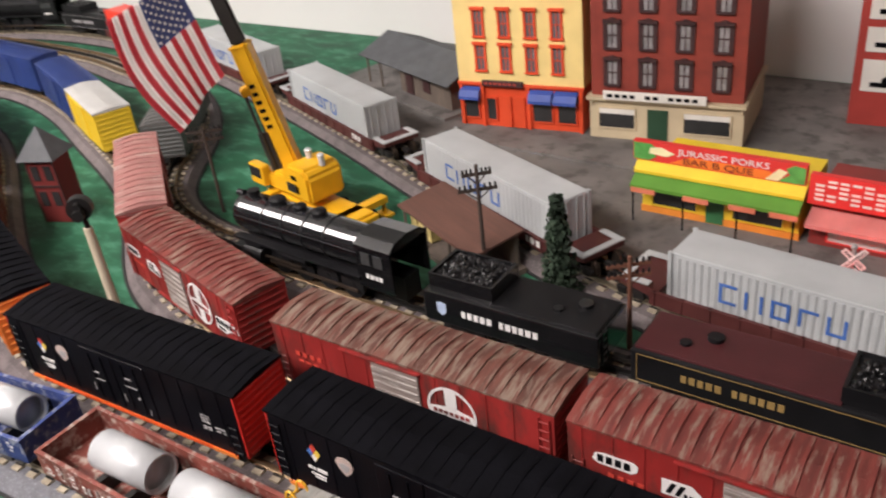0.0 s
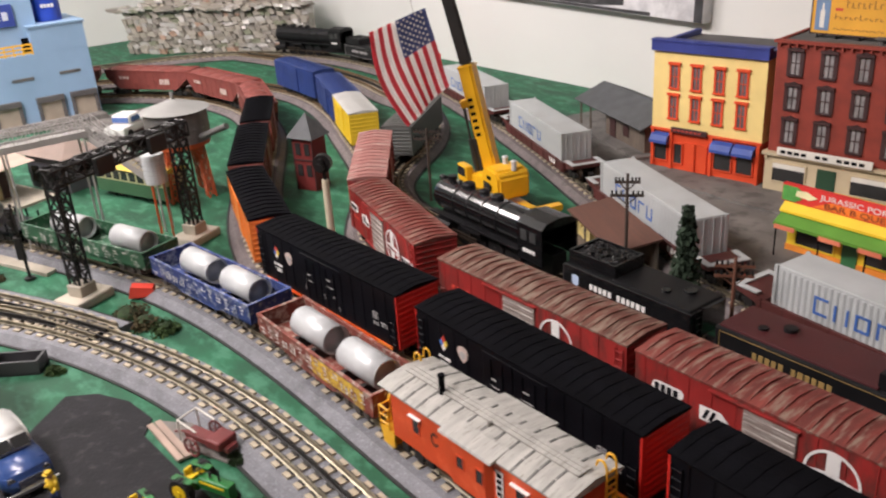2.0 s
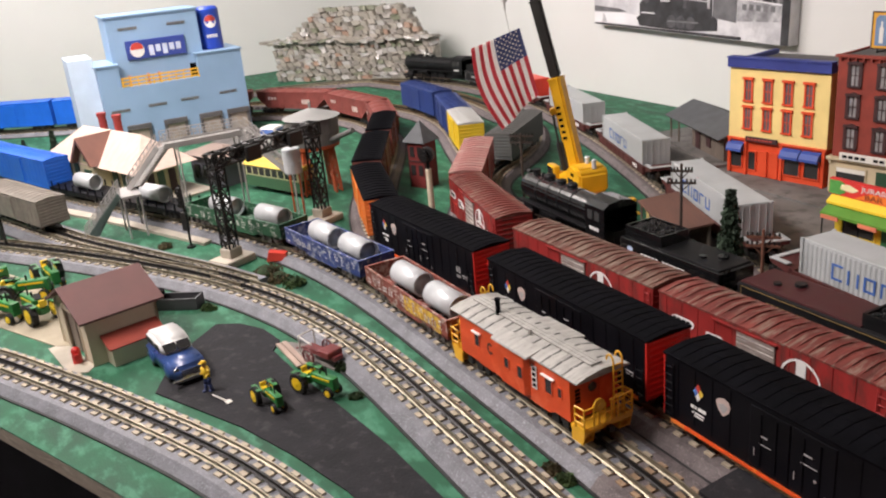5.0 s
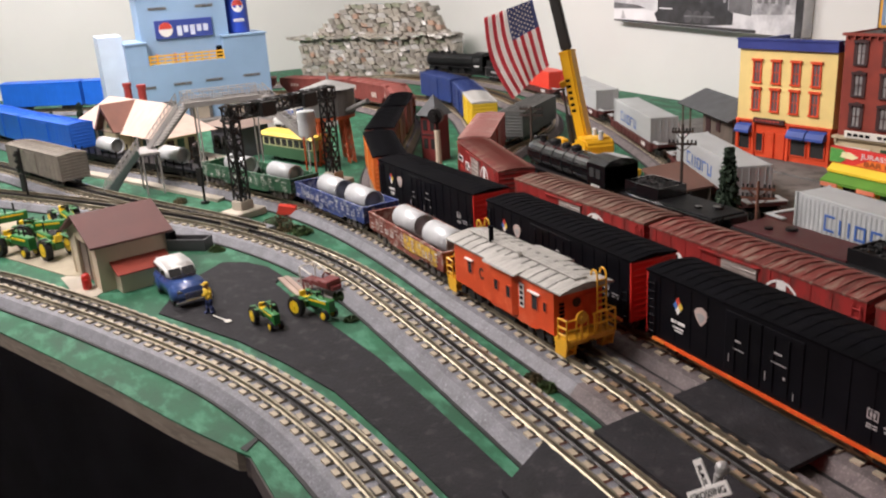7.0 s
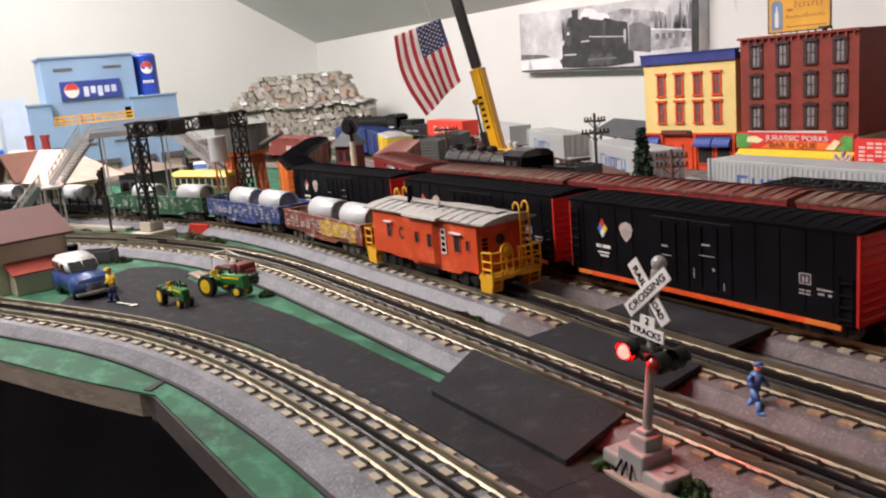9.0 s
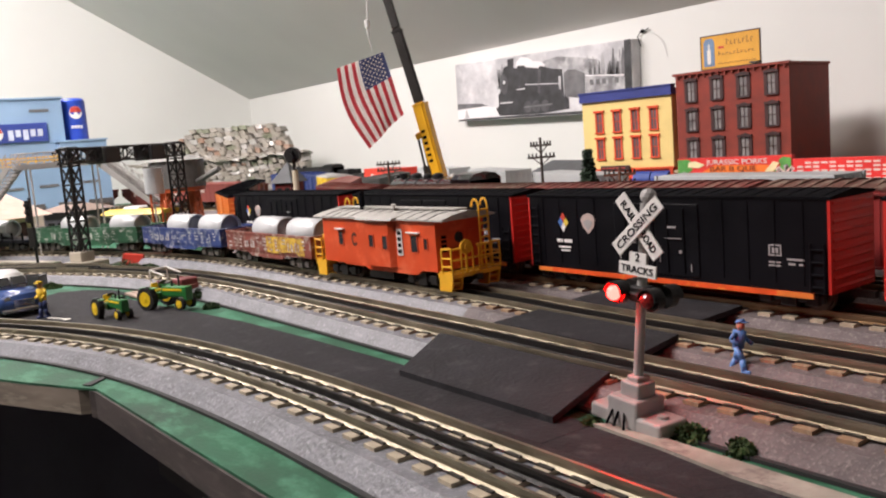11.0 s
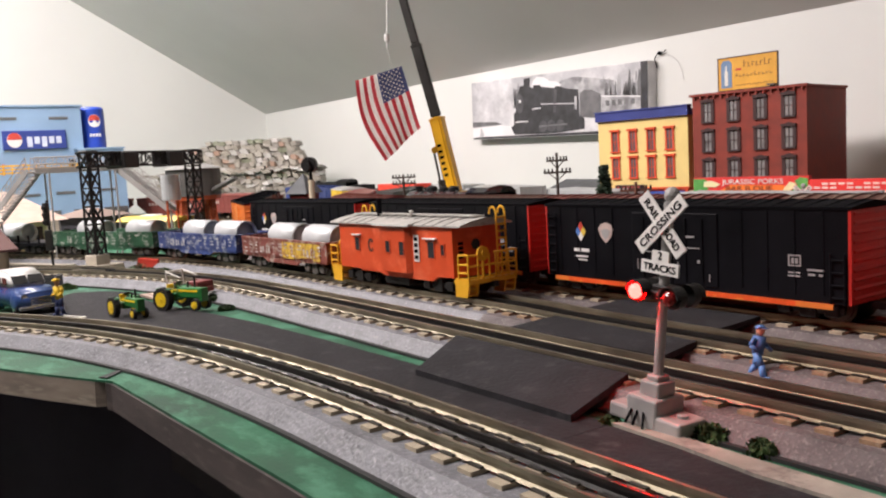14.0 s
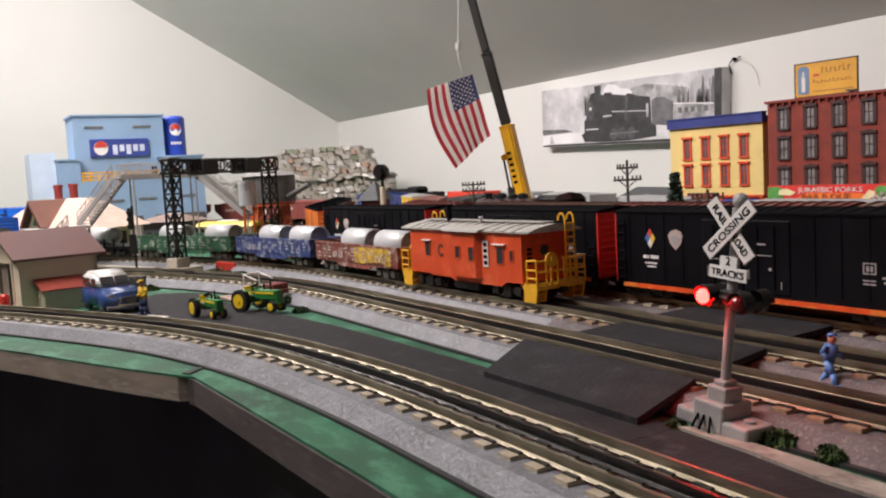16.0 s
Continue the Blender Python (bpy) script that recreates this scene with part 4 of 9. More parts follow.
    made("emblem", lambda bm: prism(bm, ring, y - 0.0005, y, "y"), mat("dark_brown_mark", (0.09, 0.03, 0.02), 0.6), c)
    ink_bars("lettering", [(0.0395, 0.0480, 0.031, 0.0575)], WHITEINK, c, y - 0.0004)
    for i in range(4):
        ink_bars("lettering", [(0.0412, 0.0463, 0.0335 + i * 0.006, 0.0372 + i * 0.006)], BLACKROOF, c, y - 0.0009)
    for s in (-1, 1):
        xe = s * L / 2
        xo = s * (L / 2 + 0.021)
        lo, hi = min(xe, xo), max(xe, xo)
        boxes("platform", [(lo, hi, -W / 2, W / 2, 0.013, 0.017)], YELLOW, c)
        for sy in (-1, 1):
            yy = sy * W / 2
            made("step", lambda bm: (prism(bm, [(xe + s * 0.002, 0.019), (xo + s * 0.001, 0.019), (xo - s * 0.003, 0.001), (xe + s * 0.001, 0.001)], yy - sy * 0.0010 - 0.0009, yy - sy * 0.0010 + 0.0009, "y"), prism(bm, [(xe + s * 0.002, 0.017), (xo, 0.017), (xo - s * 0.004, 0.001), (xe + s * 0.003, 0.001)], yy - sy * 0.013 - 0.0008, yy - sy * 0.013 + 0.0008, "y"),
                                     [box(bm, min(xe + s * 0.003, xo - s * 0.003), max(xe + s * 0.003, xo - s * 0.003), yy - sy * 0.0070 - 0.006, yy - sy * 0.0070 + 0.006, z, z + 0.001) for z in (0.002, 0.008)]), YELLOW, c, "solid yellow step panel")
            made("railing", lambda bm: [rod(bm, p, q, 0.0010, 6) for p, q in (((xo, yy, 0.017), (xo, yy, 0.041)), ((xe + s * 0.007, yy, 0.017), (xe + s * 0.007, yy, 0.040)), ((xo, yy, 0.041), (xe + s * 0.007, yy, 0.040)), ((xo, yy, 0.032), (xe + s * 0.007, yy, 0.0315)), ((xo, yy, 0.024), (xe + s * 0.007, yy, 0.024)))], YELLOW, c)
        made("railing", lambda bm: [rod(bm, (xo, y0, z), (xo, y1, z), 0.0010, 6) for y0, y1, z in ((-W / 2, -0.010, 0.040), (0.002, W / 2, 0.041), (-W / 2, W / 2, 0.030), (-W / 2, W / 2, 0.019))] + [rod(bm, (xo, y0, 0.017), (xo, y0, 0.040), 0.0010, 6) for y0 in (-0.018, -0.004, 0.004, 0.012, 0.020)], YELLOW, c)
        made("brake_wheel", lambda bm: (rod(bm, (xo - s * 0.0008, -0.012, 0.041), (xo + s * 0.0016, -0.012, 0.041), 0.0068, 18), rod(bm, (xo, -0.012, 0.017), (xo, -0.012, 0.041), 0.0014, 6), rod(bm, (xo + s * 0.0016, -0.012, 0.041), (xo + s * 0.0032, -0.012, 0.041), 0.0028, 10)), YELLOW, c)
        lx = s * (RL / 2 + 0.001)
        made("ladder", lambda bm: (ladder(bm, lx, 0.017, 0.017, z2 + 0.002, 0.011, 9, 0.0010, "y"), [rod(bm, (lx - s * (0.005 - 0.005 * math.cos(k * math.pi / 5)), 0.017 + sy * 0.0055, z2 + 0.002 + 0.007 * math.sin(k * math.pi / 5)), (lx - s * (0.005 - 0.005 * math.cos((k + 1) * math.pi / 5)), 0.017 + sy * 0.0055, z2 + 0.002 + 0.007 * math.sin((k + 1) * math.pi / 5)), 0.001, 6) for sy in (-1, 1) for k in range(5)]), YELLOW, c)
        made("end_window", lambda bm: rod(bm, (xe, -0.002, 0.048), (xe + s * 0.0008, -0.002, 0.048), 0.0052, 16), dark, c, "round dark port")
        made("door", lambda bm: box(bm, min(xe, xe + s * 0.0008), max(xe, xe + s * 0.0008), 0.006, 0.021, 0.018, 0.054), CABRED, c)
        for k in range(4):
            boxes("lettering", [(min(xe, xe + s * 0.0006), max(xe, xe + s * 0.0006), -0.0235, -0.0175, 0.036 + k * 0.0042, 0.0388 + k * 0.0042)], BLACKROOF, c)
    running_gear(c, L + 0.02, 0.040)
    boxes("battery_box", [(-0.020, 0.022, -0.026, 0.026, 0.005, 0.013)], TRUCKM, c)
    return c


# ---- the trains ----
for x in (0.639, 0.308, -0.021, -0.354):
    black_boxcar(spot("boxcar", (x, 0.6), 0.2) @ pose(0, -0.0015, 0), "long glossy black boxcar with red ends and orange sill")
tail = [((-0.645, 0.614), 0.238, ORANGE, "black-roofed boxcar with bright orange sides"), ((-0.892, 0.722), 0.250, BROWNCAR, "black-roofed boxcar with brown sides"), ((-1.115, 0.845), 0.200, BROWNCAR, "black-roofed brown boxcar in the curve")]
for p, ln, mt, lb in tail:
    plain_boxcar(spot("boxcar", p, 0.16), lb, mt, BLACKROOF, ln, "black-roofed boxcars in the curve")
for p in ((-1.30, 0.93), (-1.56, 0.957), (-1.82, 0.87), (-2.0, 0.64)):
    hopper(spot("boxcar", p, 0.18), "oxide red ore hopper on the curved track", OXIDE)
for x, y, rf, lg in ((0.476, 0.706, RUSTROOF, 0), (0.178, 0.703, REDROOF, 1), (-0.118, 0.697, RUSTROOF, 0)):
    red_boxcar(spot("siding", (x, y), 0.19), "weathered red boxcar with white round emblem" + (" and white patches" if lg else ""), rf, lg)
red_boxcar(spot("siding", (-0.426, 0.717), 0.17), "weathered red boxcar with white round emblem and faded patches", REDROOF, 1, 0.256)
plain_boxcar(spot("siding", (-0.67, 0.832), 0.18), "weathered red boxcar with a pink-grey roof", REDCAR, PINKROOF, 0.256)
plain_boxcar(spot("siding", (-1.005, 0.997), 0.12), "yellow boxcar with a silver roof", YCAR, SILVER, 0.18)
for p in ((-1.19, 1.068), (-1.45, 1.13)):
    plain_boxcar(spot("siding", p, 0.15), "navy blue boxcar with a ribbed roof", NAVY, NAVY, 0.23, "navy blue boxcars")

caboose(spot("freight", (0.025, 0.506), 0.15) @ pose(0, 0.003, 0, 0, 0, 2.0))
WORN = [mat("worn_white_lettering", (0.60, 0.58, 0.55), 0.7, var=0.35, scale=90, col2=base, amount=0.5, cscale=300) for base in ((0.22, 0.07, 0.05), (0.05, 0.09, 0.25), (0.05, 0.15, 0.08))]
WORNYELLOW = mat("worn_yellow_paint", (0.66, 0.44, 0.05), 0.55, var=0.3, scale=60, col2=(0.30, 0.12, 0.05), amount=0.45, cscale=150)
g = [((-0.236, 0.502), GONBROWN, WORN[0], WORNYELLOW, "brown and yellow gondola with worn white lettering"), ((-0.492, 0.483), GONBLUE, WORN[1], None, "blue gondola with worn white lettering"), ((-0.770, 0.405), GONGREEN, WORN[2], None, "long green gondola with worn white lettering")]
for p, paint, ink, two, lb in g:
    m = spot("freight", p, 0.16)
    long = paint is GONGREEN
    gondola(m, lb, paint, ink, two, 0.283 if long else 0.236)
    for dx in (-0.052, 0.086) if long else (-0.030, 0.066):
        crd = thing("pipe_cradle", "dark timber cradle under a pipe section", "cradle", m @ pose(dx, 0, 0.0196), "pipe cradles")
        for s in (-1, 1):
            made("bearer", lambda bm: prism(bm, [(-0.026, 0), (0.026, 0), (0.026, 0.014), (0.016, 0.014), (0.009, 0.0075), (0, 0.0058), (-0.009, 0.0075), (-0.016, 0.014), (-0.026, 0.014)], s * 0.018 - 0.003, s * 0.018 + 0.003, "x"), TRUCKM, crd)
        pipe_load(m @ pose(dx, 0.0, 0.0424, 0, 0, random.uniform(-3, 3)), "silver-grey pipe section lying in a gondola", 0.066)
for p, dx in (((-1.022, 0.296), 0.004), ((-1.247, 0.188), 0.0)):
    m = spot("freight", p, 0.16)
    flat_car(m, "black flat car with side stakes carrying a pipe")
    pipe_load(m @ pose(dx, 0, 0.0394), "silver-grey pipe section on a flat car", 0.066)
for p in ((-1.483, 0.093), (-1.760, -0.008), (-2.02, -0.086)):
    plain_boxcar(spot("freight", p, 0.19), "bright blue boxcar beside the station", BRIGHTBLUE, BRIGHTBLUE, 0.283, "bright blue boxcars", h=0.002)
for p in ((-2.20, 0.34), (-2.36, 0.09)):
    plain_boxcar(spot("far_loop", p, 0.19), "bright blue boxcar on the far loop", BRIGHTBLUE, BRIGHTBLUE, 0.283, "bright blue boxcars", h=0.012)
plain_boxcar(spot("branch", (-1.165, 0.055), 0.18), "weathered grey-brown boxcar with a rusty roof", GREYCAR, GREYCAR, 0.27, h=-0.012)


# ---- steam locomotives and tenders ----
def wheel_disc(bm, x, y, z, r, w=0.004):
    rod(bm, (x, y - w / 2, z), (x, y + w / 2, z), r, 20)
    rod(bm, (x, y - w / 2 - 0.001, z), (x, y + w / 2 + 0.001, z), r * 0.25, 10)


CABGLASS = mat("cab_glass", (0.05, 0.05, 0.05), 0.1)


def steam_loco(m, label, L, paint, matt, lit=False):
    """A steam engine, nose toward -x."""
    c = thing("steam_locomotive", label, "locomotive", m)
    r, zc = 0.0235, 0.058
    x0, x1 = -L / 2, L / 2 - 0.055
    made("boiler", lambda bm: (rod(bm, (x0 + 0.010, 0, zc), (x1, 0, zc), r, 28), rod(bm, (x0 + 0.002, 0, zc), (x0 + 0.010, 0, zc), r * 0.93, 28, r)), paint, c, "glossy black boiler", False)
    pieces("boiler_band", shared(("boiler_band", matt.name), lambda bm: rod(bm, (0, 0, zc), (0.0022, 0, zc), r + 0.0007, 28), matt), c, [pose(x0 + 0.05 + i * 0.033, 0, 0) for i in range(int((x1 - x0 - 0.05) / 0.033))])
    made("smokebox_door", lambda bm: (rod(bm, (x0 - 0.001, 0, zc), (x0 + 0.003, 0, zc), r * 0.6, 20), rod(bm, (x0 - 0.006, 0, zc), (x0, 0, zc), 0.004, 12)), matt, c)
    made("smokestack", lambda bm: (rod(bm, (x0 + 0.022, 0, zc + r - 0.004), (x0 + 0.022, 0, zc + r + 0.007), 0.006, 14, 0.0075),), matt, c)
    made("headlight", lambda bm: (rod(bm, (x0 - 0.006, 0, zc + r - 0.002), (x0 + 0.004, 0, zc + r - 0.002), 0.0045, 12), box(bm, x0 - 0.004, x0 + 0.004, -0.003, 0.003, zc + r - 0.009, zc + r - 0.003)), matt, c)
    for x, rr, hh in ((x0 + 0.062, 0.010, 0.006), (x0 + 0.098, 0.008, 0.005), (x0 + 0.128, 0.009, 0.0055)):
        made("dome", lambda bm: (rod(bm, (x, 0, zc + r - 0.004), (x, 0, zc + r + hh * 0.6), rr, 16), ball(bm, (x, 0, zc + r + hh * 0.55), rr, 1, 1, 0.45)), matt, c)
    made("bell", lambda bm: (rod(bm, (x0 + 0.042, 0, zc + r), (x0 + 0.042, 0, zc + r + 0.005), 0.0028, 10, 0.0014), rod(bm, (x0 + 0.042, -0.004, zc + r + 0.003), (x0 + 0.042, 0.004, zc + r + 0.003), 0.0008, 6)), matt, c)
    def cab(bm):
        prism(bm, [(-0.030, 0.030), (-0.030, 0.079), (-0.020, 0.086), (0, 0.089), (0.020, 0.086), (0.030, 0.079), (0.030, 0.030), (0.028, 0.030), (0.028, 0.077), (-0.028, 0.077), (-0.028, 0.030)], x1 - 0.002, x1 + 0.046, "x")
        for s in (-1, 1):
            box(bm, x1, x1 + 0.003, s * 0.0145 - 0.0135, s * 0.0145 + 0.0135, 0.03, 0.08)
    made("cab", cab, paint, c)
    for a in (0.006, 0.023):
        for s in (-1, 1):
            boxes("cab_window", [(x1 + a, x1 + a + 0.012, s * 0.0303 - 0.0006, s * 0.0303 + 0.0006, 0.058, 0.072)], CABGLASS, c)
    ink_bars("lettering", [(x1 + 0.010 + i * 0.006, x1 + 0.0145 + i * 0.006, 0.042, 0.047) for i in range(4)], WHITEINK, c, -0.0302)
    for s in (-1, 1):
        made("running_board", lambda bm: box(bm, x0 + 0.006, x1, s * 0.0265 - 0.0055, s * 0.0265 + 0.0055, 0.038, 0.0405), matt, c)
        made("handrail", lambda bm: [rod(bm, (x0 + 0.012, s * (r + 0.003), zc + 0.008), (x1, s * (r + 0.003), zc + 0.008), 0.0008, 6)] + [rod(bm, (x, s * r * 0.9, zc + 0.008), (x, s * (r + 0.003), zc + 0.008), 0.0008, 6) for x in [x0 + 0.03 + i * 0.04 for i in range(4)]], matt, c)
        made("air_tank", lambda bm: (rod(bm, (x0 + 0.08, s * 0.0265, 0.034), (x0 + 0.125, s * 0.0265, 0.034), 0.005, 12),), matt, c)
        made("cylinder_block", lambda bm: (rod(bm, (x0 + 0.022, s * 0.026, 0.022), (x0 + 0.052, s * 0.026, 0.022), 0.009, 16), rod(bm, (x0 + 0.024, s * 0.024, 0.034), (x0 + 0.050, s * 0.024, 0.034), 0.006, 12)), matt, c)
        made("main_rod", lambda bm: (box(bm, x0 + 0.055, x1 - 0.015, s * 0.0235 - 0.001, s * 0.0235 + 0.001, 0.012, 0.0155), box(bm, x0 + 0.04, x0 + 0.11, s * 0.026 - 0.001, s * 0.026 + 0.001, 0.020, 0.0225)), WHEELM, c)
        for i in range(4):
            made("driving_wheel", lambda bm: wheel_disc(bm, x0 + 0.070 + i * 0.037, s * 0.0175, 0.0165, 0.0165), matt, c)
        made("pilot_wheel", lambda bm: wheel_disc(bm, x0 + 0.026, s * 0.0175, 0.008, 0.008), matt, c)
    made("pilot", lambda bm: [rod(bm, (x0 - 0.004, y, 0.018), (x0 - 0.012, y * 0.4, 0.003), 0.0012, 6) for y in [-0.024 + i * 0.006 for i in range(9)]] + [box(bm, x0 - 0.006, x0 + 0.02, -0.026, 0.026, 0.016, 0.022)], matt, c)
    made("frame", lambda bm: box(bm, x0 + 0.01, x1 + 0.045, -0.012, 0.012, 0.012, 0.04), matt, c)
    return c


def tender(m, label, L, body_mat, deck_mat, ink, flip=False):
    """flip: the coal bunker at the +x end."""
    W = 0.062
    c = thing("tender", label, "tender", m)
    h1, h2 = 0.050, 0.066 if flip else 0.068
    xs = 0.01
    b0, b1 = (L / 2 - 0.135, L / 2) if flip else (-L / 2 + 0.006, -L / 2 + 0.078)
    d0, d1 = (-L / 2 + 0.003, b0 + 0.002) if flip else (-L / 2 + 0.076, L / 2 - 0.003)
    made("body", lambda bm: box(bm, -L / 2, L / 2, -W / 2, W / 2, 0.016, h1, 0.002), body_mat, c)
    made("deck", lambda bm: box(bm, d0, d1, -W / 2 + 0.003, W / 2 - 0.003, h1 - 0.001, h1 + 0.0025, 0.001), deck_mat, c)
    made("coal_bunker", lambda bm: (box(bm, b0, b1, -W / 2 + 0.006, -W / 2 + 0.008, h1 - 0.001, h2), box(bm, b0, b1, W / 2 - 0.008, W / 2 - 0.006, h1 - 0.001, h2), box(bm, b1 - 0.003, b1, -W / 2 + 0.008, W / 2 - 0.008, h1 - 0.001, h2), box(bm, b0, b0 + 0.003, -W / 2 + 0.008, W / 2 - 0.008, h1 - 0.001, h2)), body_mat, c)
    def coal(bm):
        rnd = random.Random(label)
        for i in range(190):
            u, v = rnd.uniform(b0 + 0.007, b1 - 0.007), rnd.uniform(-W / 2 + 0.012, W / 2 - 0.012)
            ball(bm, (u, v, h2 - 0.005 + 0.005 * (1 - (v / 0.03) ** 2) * rnd.random()), rnd.uniform(0.002, 0.0036), rnd.uniform(0.7, 1.3), rnd.uniform(0.7, 1.3), rnd.uniform(0.6, 1.2), 1)
    boxes("coal_bed", [(b0 + 0.003, b1 - 0.003, -W / 2 + 0.008, W / 2 - 0.008, h1, h2 - 0.004)], COAL, c)
    tagged(made("coal", coal, COAL, c, "glinting black coal load"), kind="stuff")
    hx = -L / 2 + 0.05 if flip else L / 2 - 0.04
    made("hatch", lambda bm: (rod(bm, (hx + 0.01, 0.008, h1 + 0.002), (hx + 0.01, 0.008, h1 + 0.006), 0.007, 14), rod(bm, (hx - 0.01, -0.008, h1 + 0.002), (hx - 0.01, -0.008, h1 + 0.005), 0.005, 12)), body_mat, c)
    made("ladder", lambda bm: ladder(bm, L / 2 + 0.001, -0.018, 0.016, h1 + 0.004, 0.010, 5, 0.0008, "y"), body_mat, c)
    rnd = random.Random(3)
    n = 12
    x = -L / 2 + 0.045
    rows = []
    for i in range(n):
        w = rnd.uniform(0.0042, 0.0058)
        if i != 5:
            rows.append((x, x + w, 0.030, 0.0372))
        x += w + 0.0022
    ink_bars("lettering", rows, ink, c, -W / 2)
    if ink is WHITEINK:
        sx, sz = -L / 2 + 0.022, 0.034
        made("emblem", lambda bm: prism(bm, [(sx - 0.0055, sz + 0.006), (sx, sz + 0.0075), (sx + 0.0055, sz + 0.006), (sx + 0.005, sz - 0.004), (sx, sz - 0.008), (sx - 0.005, sz - 0.004)], -W / 2 - 0.0005, -W / 2, "y"), mat("pale_blue_shield", (0.45, 0.55, 0.72), 0.5), c, "pale shield emblem")
    else:
        ink_bars("pinstripe", [(-L / 2 + 0.006, L / 2 - 0.006, 0.0195, 0.0200), (-L / 2 + 0.006, L / 2 - 0.006, 0.0462, 0.0467), (-L / 2 + 0.006, -L / 2 + 0.0065, 0.0195, 0.0467), (L / 2 - 0.0065, L / 2 - 0.006, 0.0195, 0.0467)], ink, c, -W / 2)
    running_gear(c, L, 0.042)
    return c


steam_loco(spot("loco", (-0.347, 0.83), 0.16), "glossy black steam locomotive on the siding", 0.262, LOCO, LOCOMATT)
tender(spot("loco", (-0.098, 0.829), 0.13), "black tender heaped with coal and white lettering", 0.188, LOCO, LOCOMATT, WHITEINK)
tender(spot("loco", (0.175, 0.832), 0.2), "dark tender with a tuscan red deck and coal load", 0.30, LOCOMATT, TUSCAN, GOLDINK, True)
plain_boxcar(spot("loco", (-0.872, 1.06), 0.17), "dark grey passenger car on the inner curve", mat("dark_grey_car", (0.07, 0.075, 0.07), 0.6, var=0.2), mat("dark_grey_car_roof", (0.085, 0.085, 0.08), 0.6, var=0.2), 0.235, door=False, h=-0.008)
steam_loco(spot("back", (-1.93, 1.425), 0.2), "black steam locomotive running along the back wall", 0.30, LOCOMATT, LOCOMATT)
tender(spot("back", (-1.665, 1.452), 0.14), "black tender behind the locomotive at the back", 0.19, LOCOMATT, LOCOMATT, GREYINK)


# ---- container train ----
def container(m, label, paint, ink, n, L=0.262, H=0.059):
    W = 0.052
    c = thing("shipping_container", label, "container", m, "shipping containers")
    boxes("shell", [(-L / 2, L / 2, -W / 2, W / 2, 0, H)], paint, c, "", 0.001)
    cm = shared(("corrugation", paint.name, H), lambda bm: prism(bm, [(-0.0026, 0), (-0.0014, -0.0009), (0.0014, -0.0009), (0.0026, 0)], 0.004, H - 0.004, "z"), paint)
    pieces("corrugation", cm, c, [pose(-L / 2 + 0.008 + i * (L - 0.016) / 33, -W / 2, 0) for i in range(34)])
    for s in (-1, 1):
        made("end_door", lambda bm: (box(bm, s * L / 2 - 0.001, s * L / 2 + 0.001, -W / 2 + 0.002, -0.0004, 0.002, H - 0.002), box(bm, s * L / 2 - 0.001, s * L / 2 + 0.001, 0.0004, W / 2 - 0.002, 0.002, H - 0.002), [rod(bm, (s * (L / 2 + 0.0015), y, 0.003), (s * (L / 2 + 0.0015), y, H - 0.003), 0.0008, 6) for y in (-0.018, -0.007, 0.007, 0.018)]), paint, c)
        for t in (-1, 1):
            boxes("corner_post", [(s * L / 2 - 0.002, s * L / 2 + 0.002, t * W / 2 - 0.002, t * W / 2 + 0.002, 0, H + 0.0005)], paint, c)
    x, k = -L / 2 + 0.050, (L - 0.140) / max(n, 1)
    y = -W / 2 - 0.0010
    for i in range(n):
        x0, x1, z0, z1, q = x + i * k, x + i * k + k * 0.70, H * 0.34, H * (0.70 if i == 0 else 0.66), 0.0030
        mark = [(x0, x0 + q, z0, z1)]
        if i % 3 != 1:
            mark.append((x0 + q, x1, z1 - q, z1))
        if i % 2 == 0:
            mark.append((x0 + q, x1, z0, z0 + q))
        if i % 3 != 0:
            mark.append((x1 - q, x1, z0 + (q if i % 2 == 0 else 0), z1 - (q if i % 3 != 1 else 0)))
        ink_bars("lettering", mark, ink, c, y, "", 0.0004)
    return c


def well_car(m, label, paint=None, L=0.372):
    p = paint or WELL
    c = thing("well_car", label, "well car", m, "container well cars")
    W = 0.060
    for s in (-1, 1):
        made("side_sill", lambda bm: (box(bm, -0.150, 0.150, s * W / 2 - 0.002, s * W / 2 + 0.002, 0.006, 0.0215), [box(bm, x - 0.0012, x + 0.0012, s * W / 2 - 0.003, s * W / 2 + 0.003, 0.006, 0.0215) for x in [-0.145 + i * 0.029 for i in range(11)]]), p, c)
        made("end_platform", lambda bm: (prism(bm, [(s * 0.142, 0.0215), (s * 0.185, 0.0265), (s * 0.185, 0.021), (s * 0.142, 0.010)], -W / 2 + 0.002, W / 2 - 0.002, "y"),), p, c)
        made("walkway", lambda bm: (box(bm, s * 0.168 - 0.016, s * 0.168 + 0.016, -W / 2, -W / 2 + 0.008, 0.026, 0.0275), box(bm, s * 0.168 - 0.016, s * 0.168 + 0.016, W / 2 - 0.008, W / 2, 0.026, 0.0275), box(bm, s * 0.180 - 0.004, s * 0.180 + 0.004, -W / 2 + 0.008, W / 2 - 0.008, 0.0262, 0.0277)), CGREY, c, "pale grey walkway")
    boxes("well_floor", [(-0.145, 0.145, -W / 2 + 0.002, W / 2 - 0.002, 0.005, 0.0075)], p, c)
    ink_bars("lettering", [(0.085 + i * 0.011, 0.092 + i * 0.011, 0.010, 0.018) for i in range(3)], WHITEINK, c, -W / 2 - 0.002)
    truck(c, -0.165)
    truck(c, 0.165)
    coupler(c, -L / 2, -1)
    coupler(c, L / 2, 1)
    return c


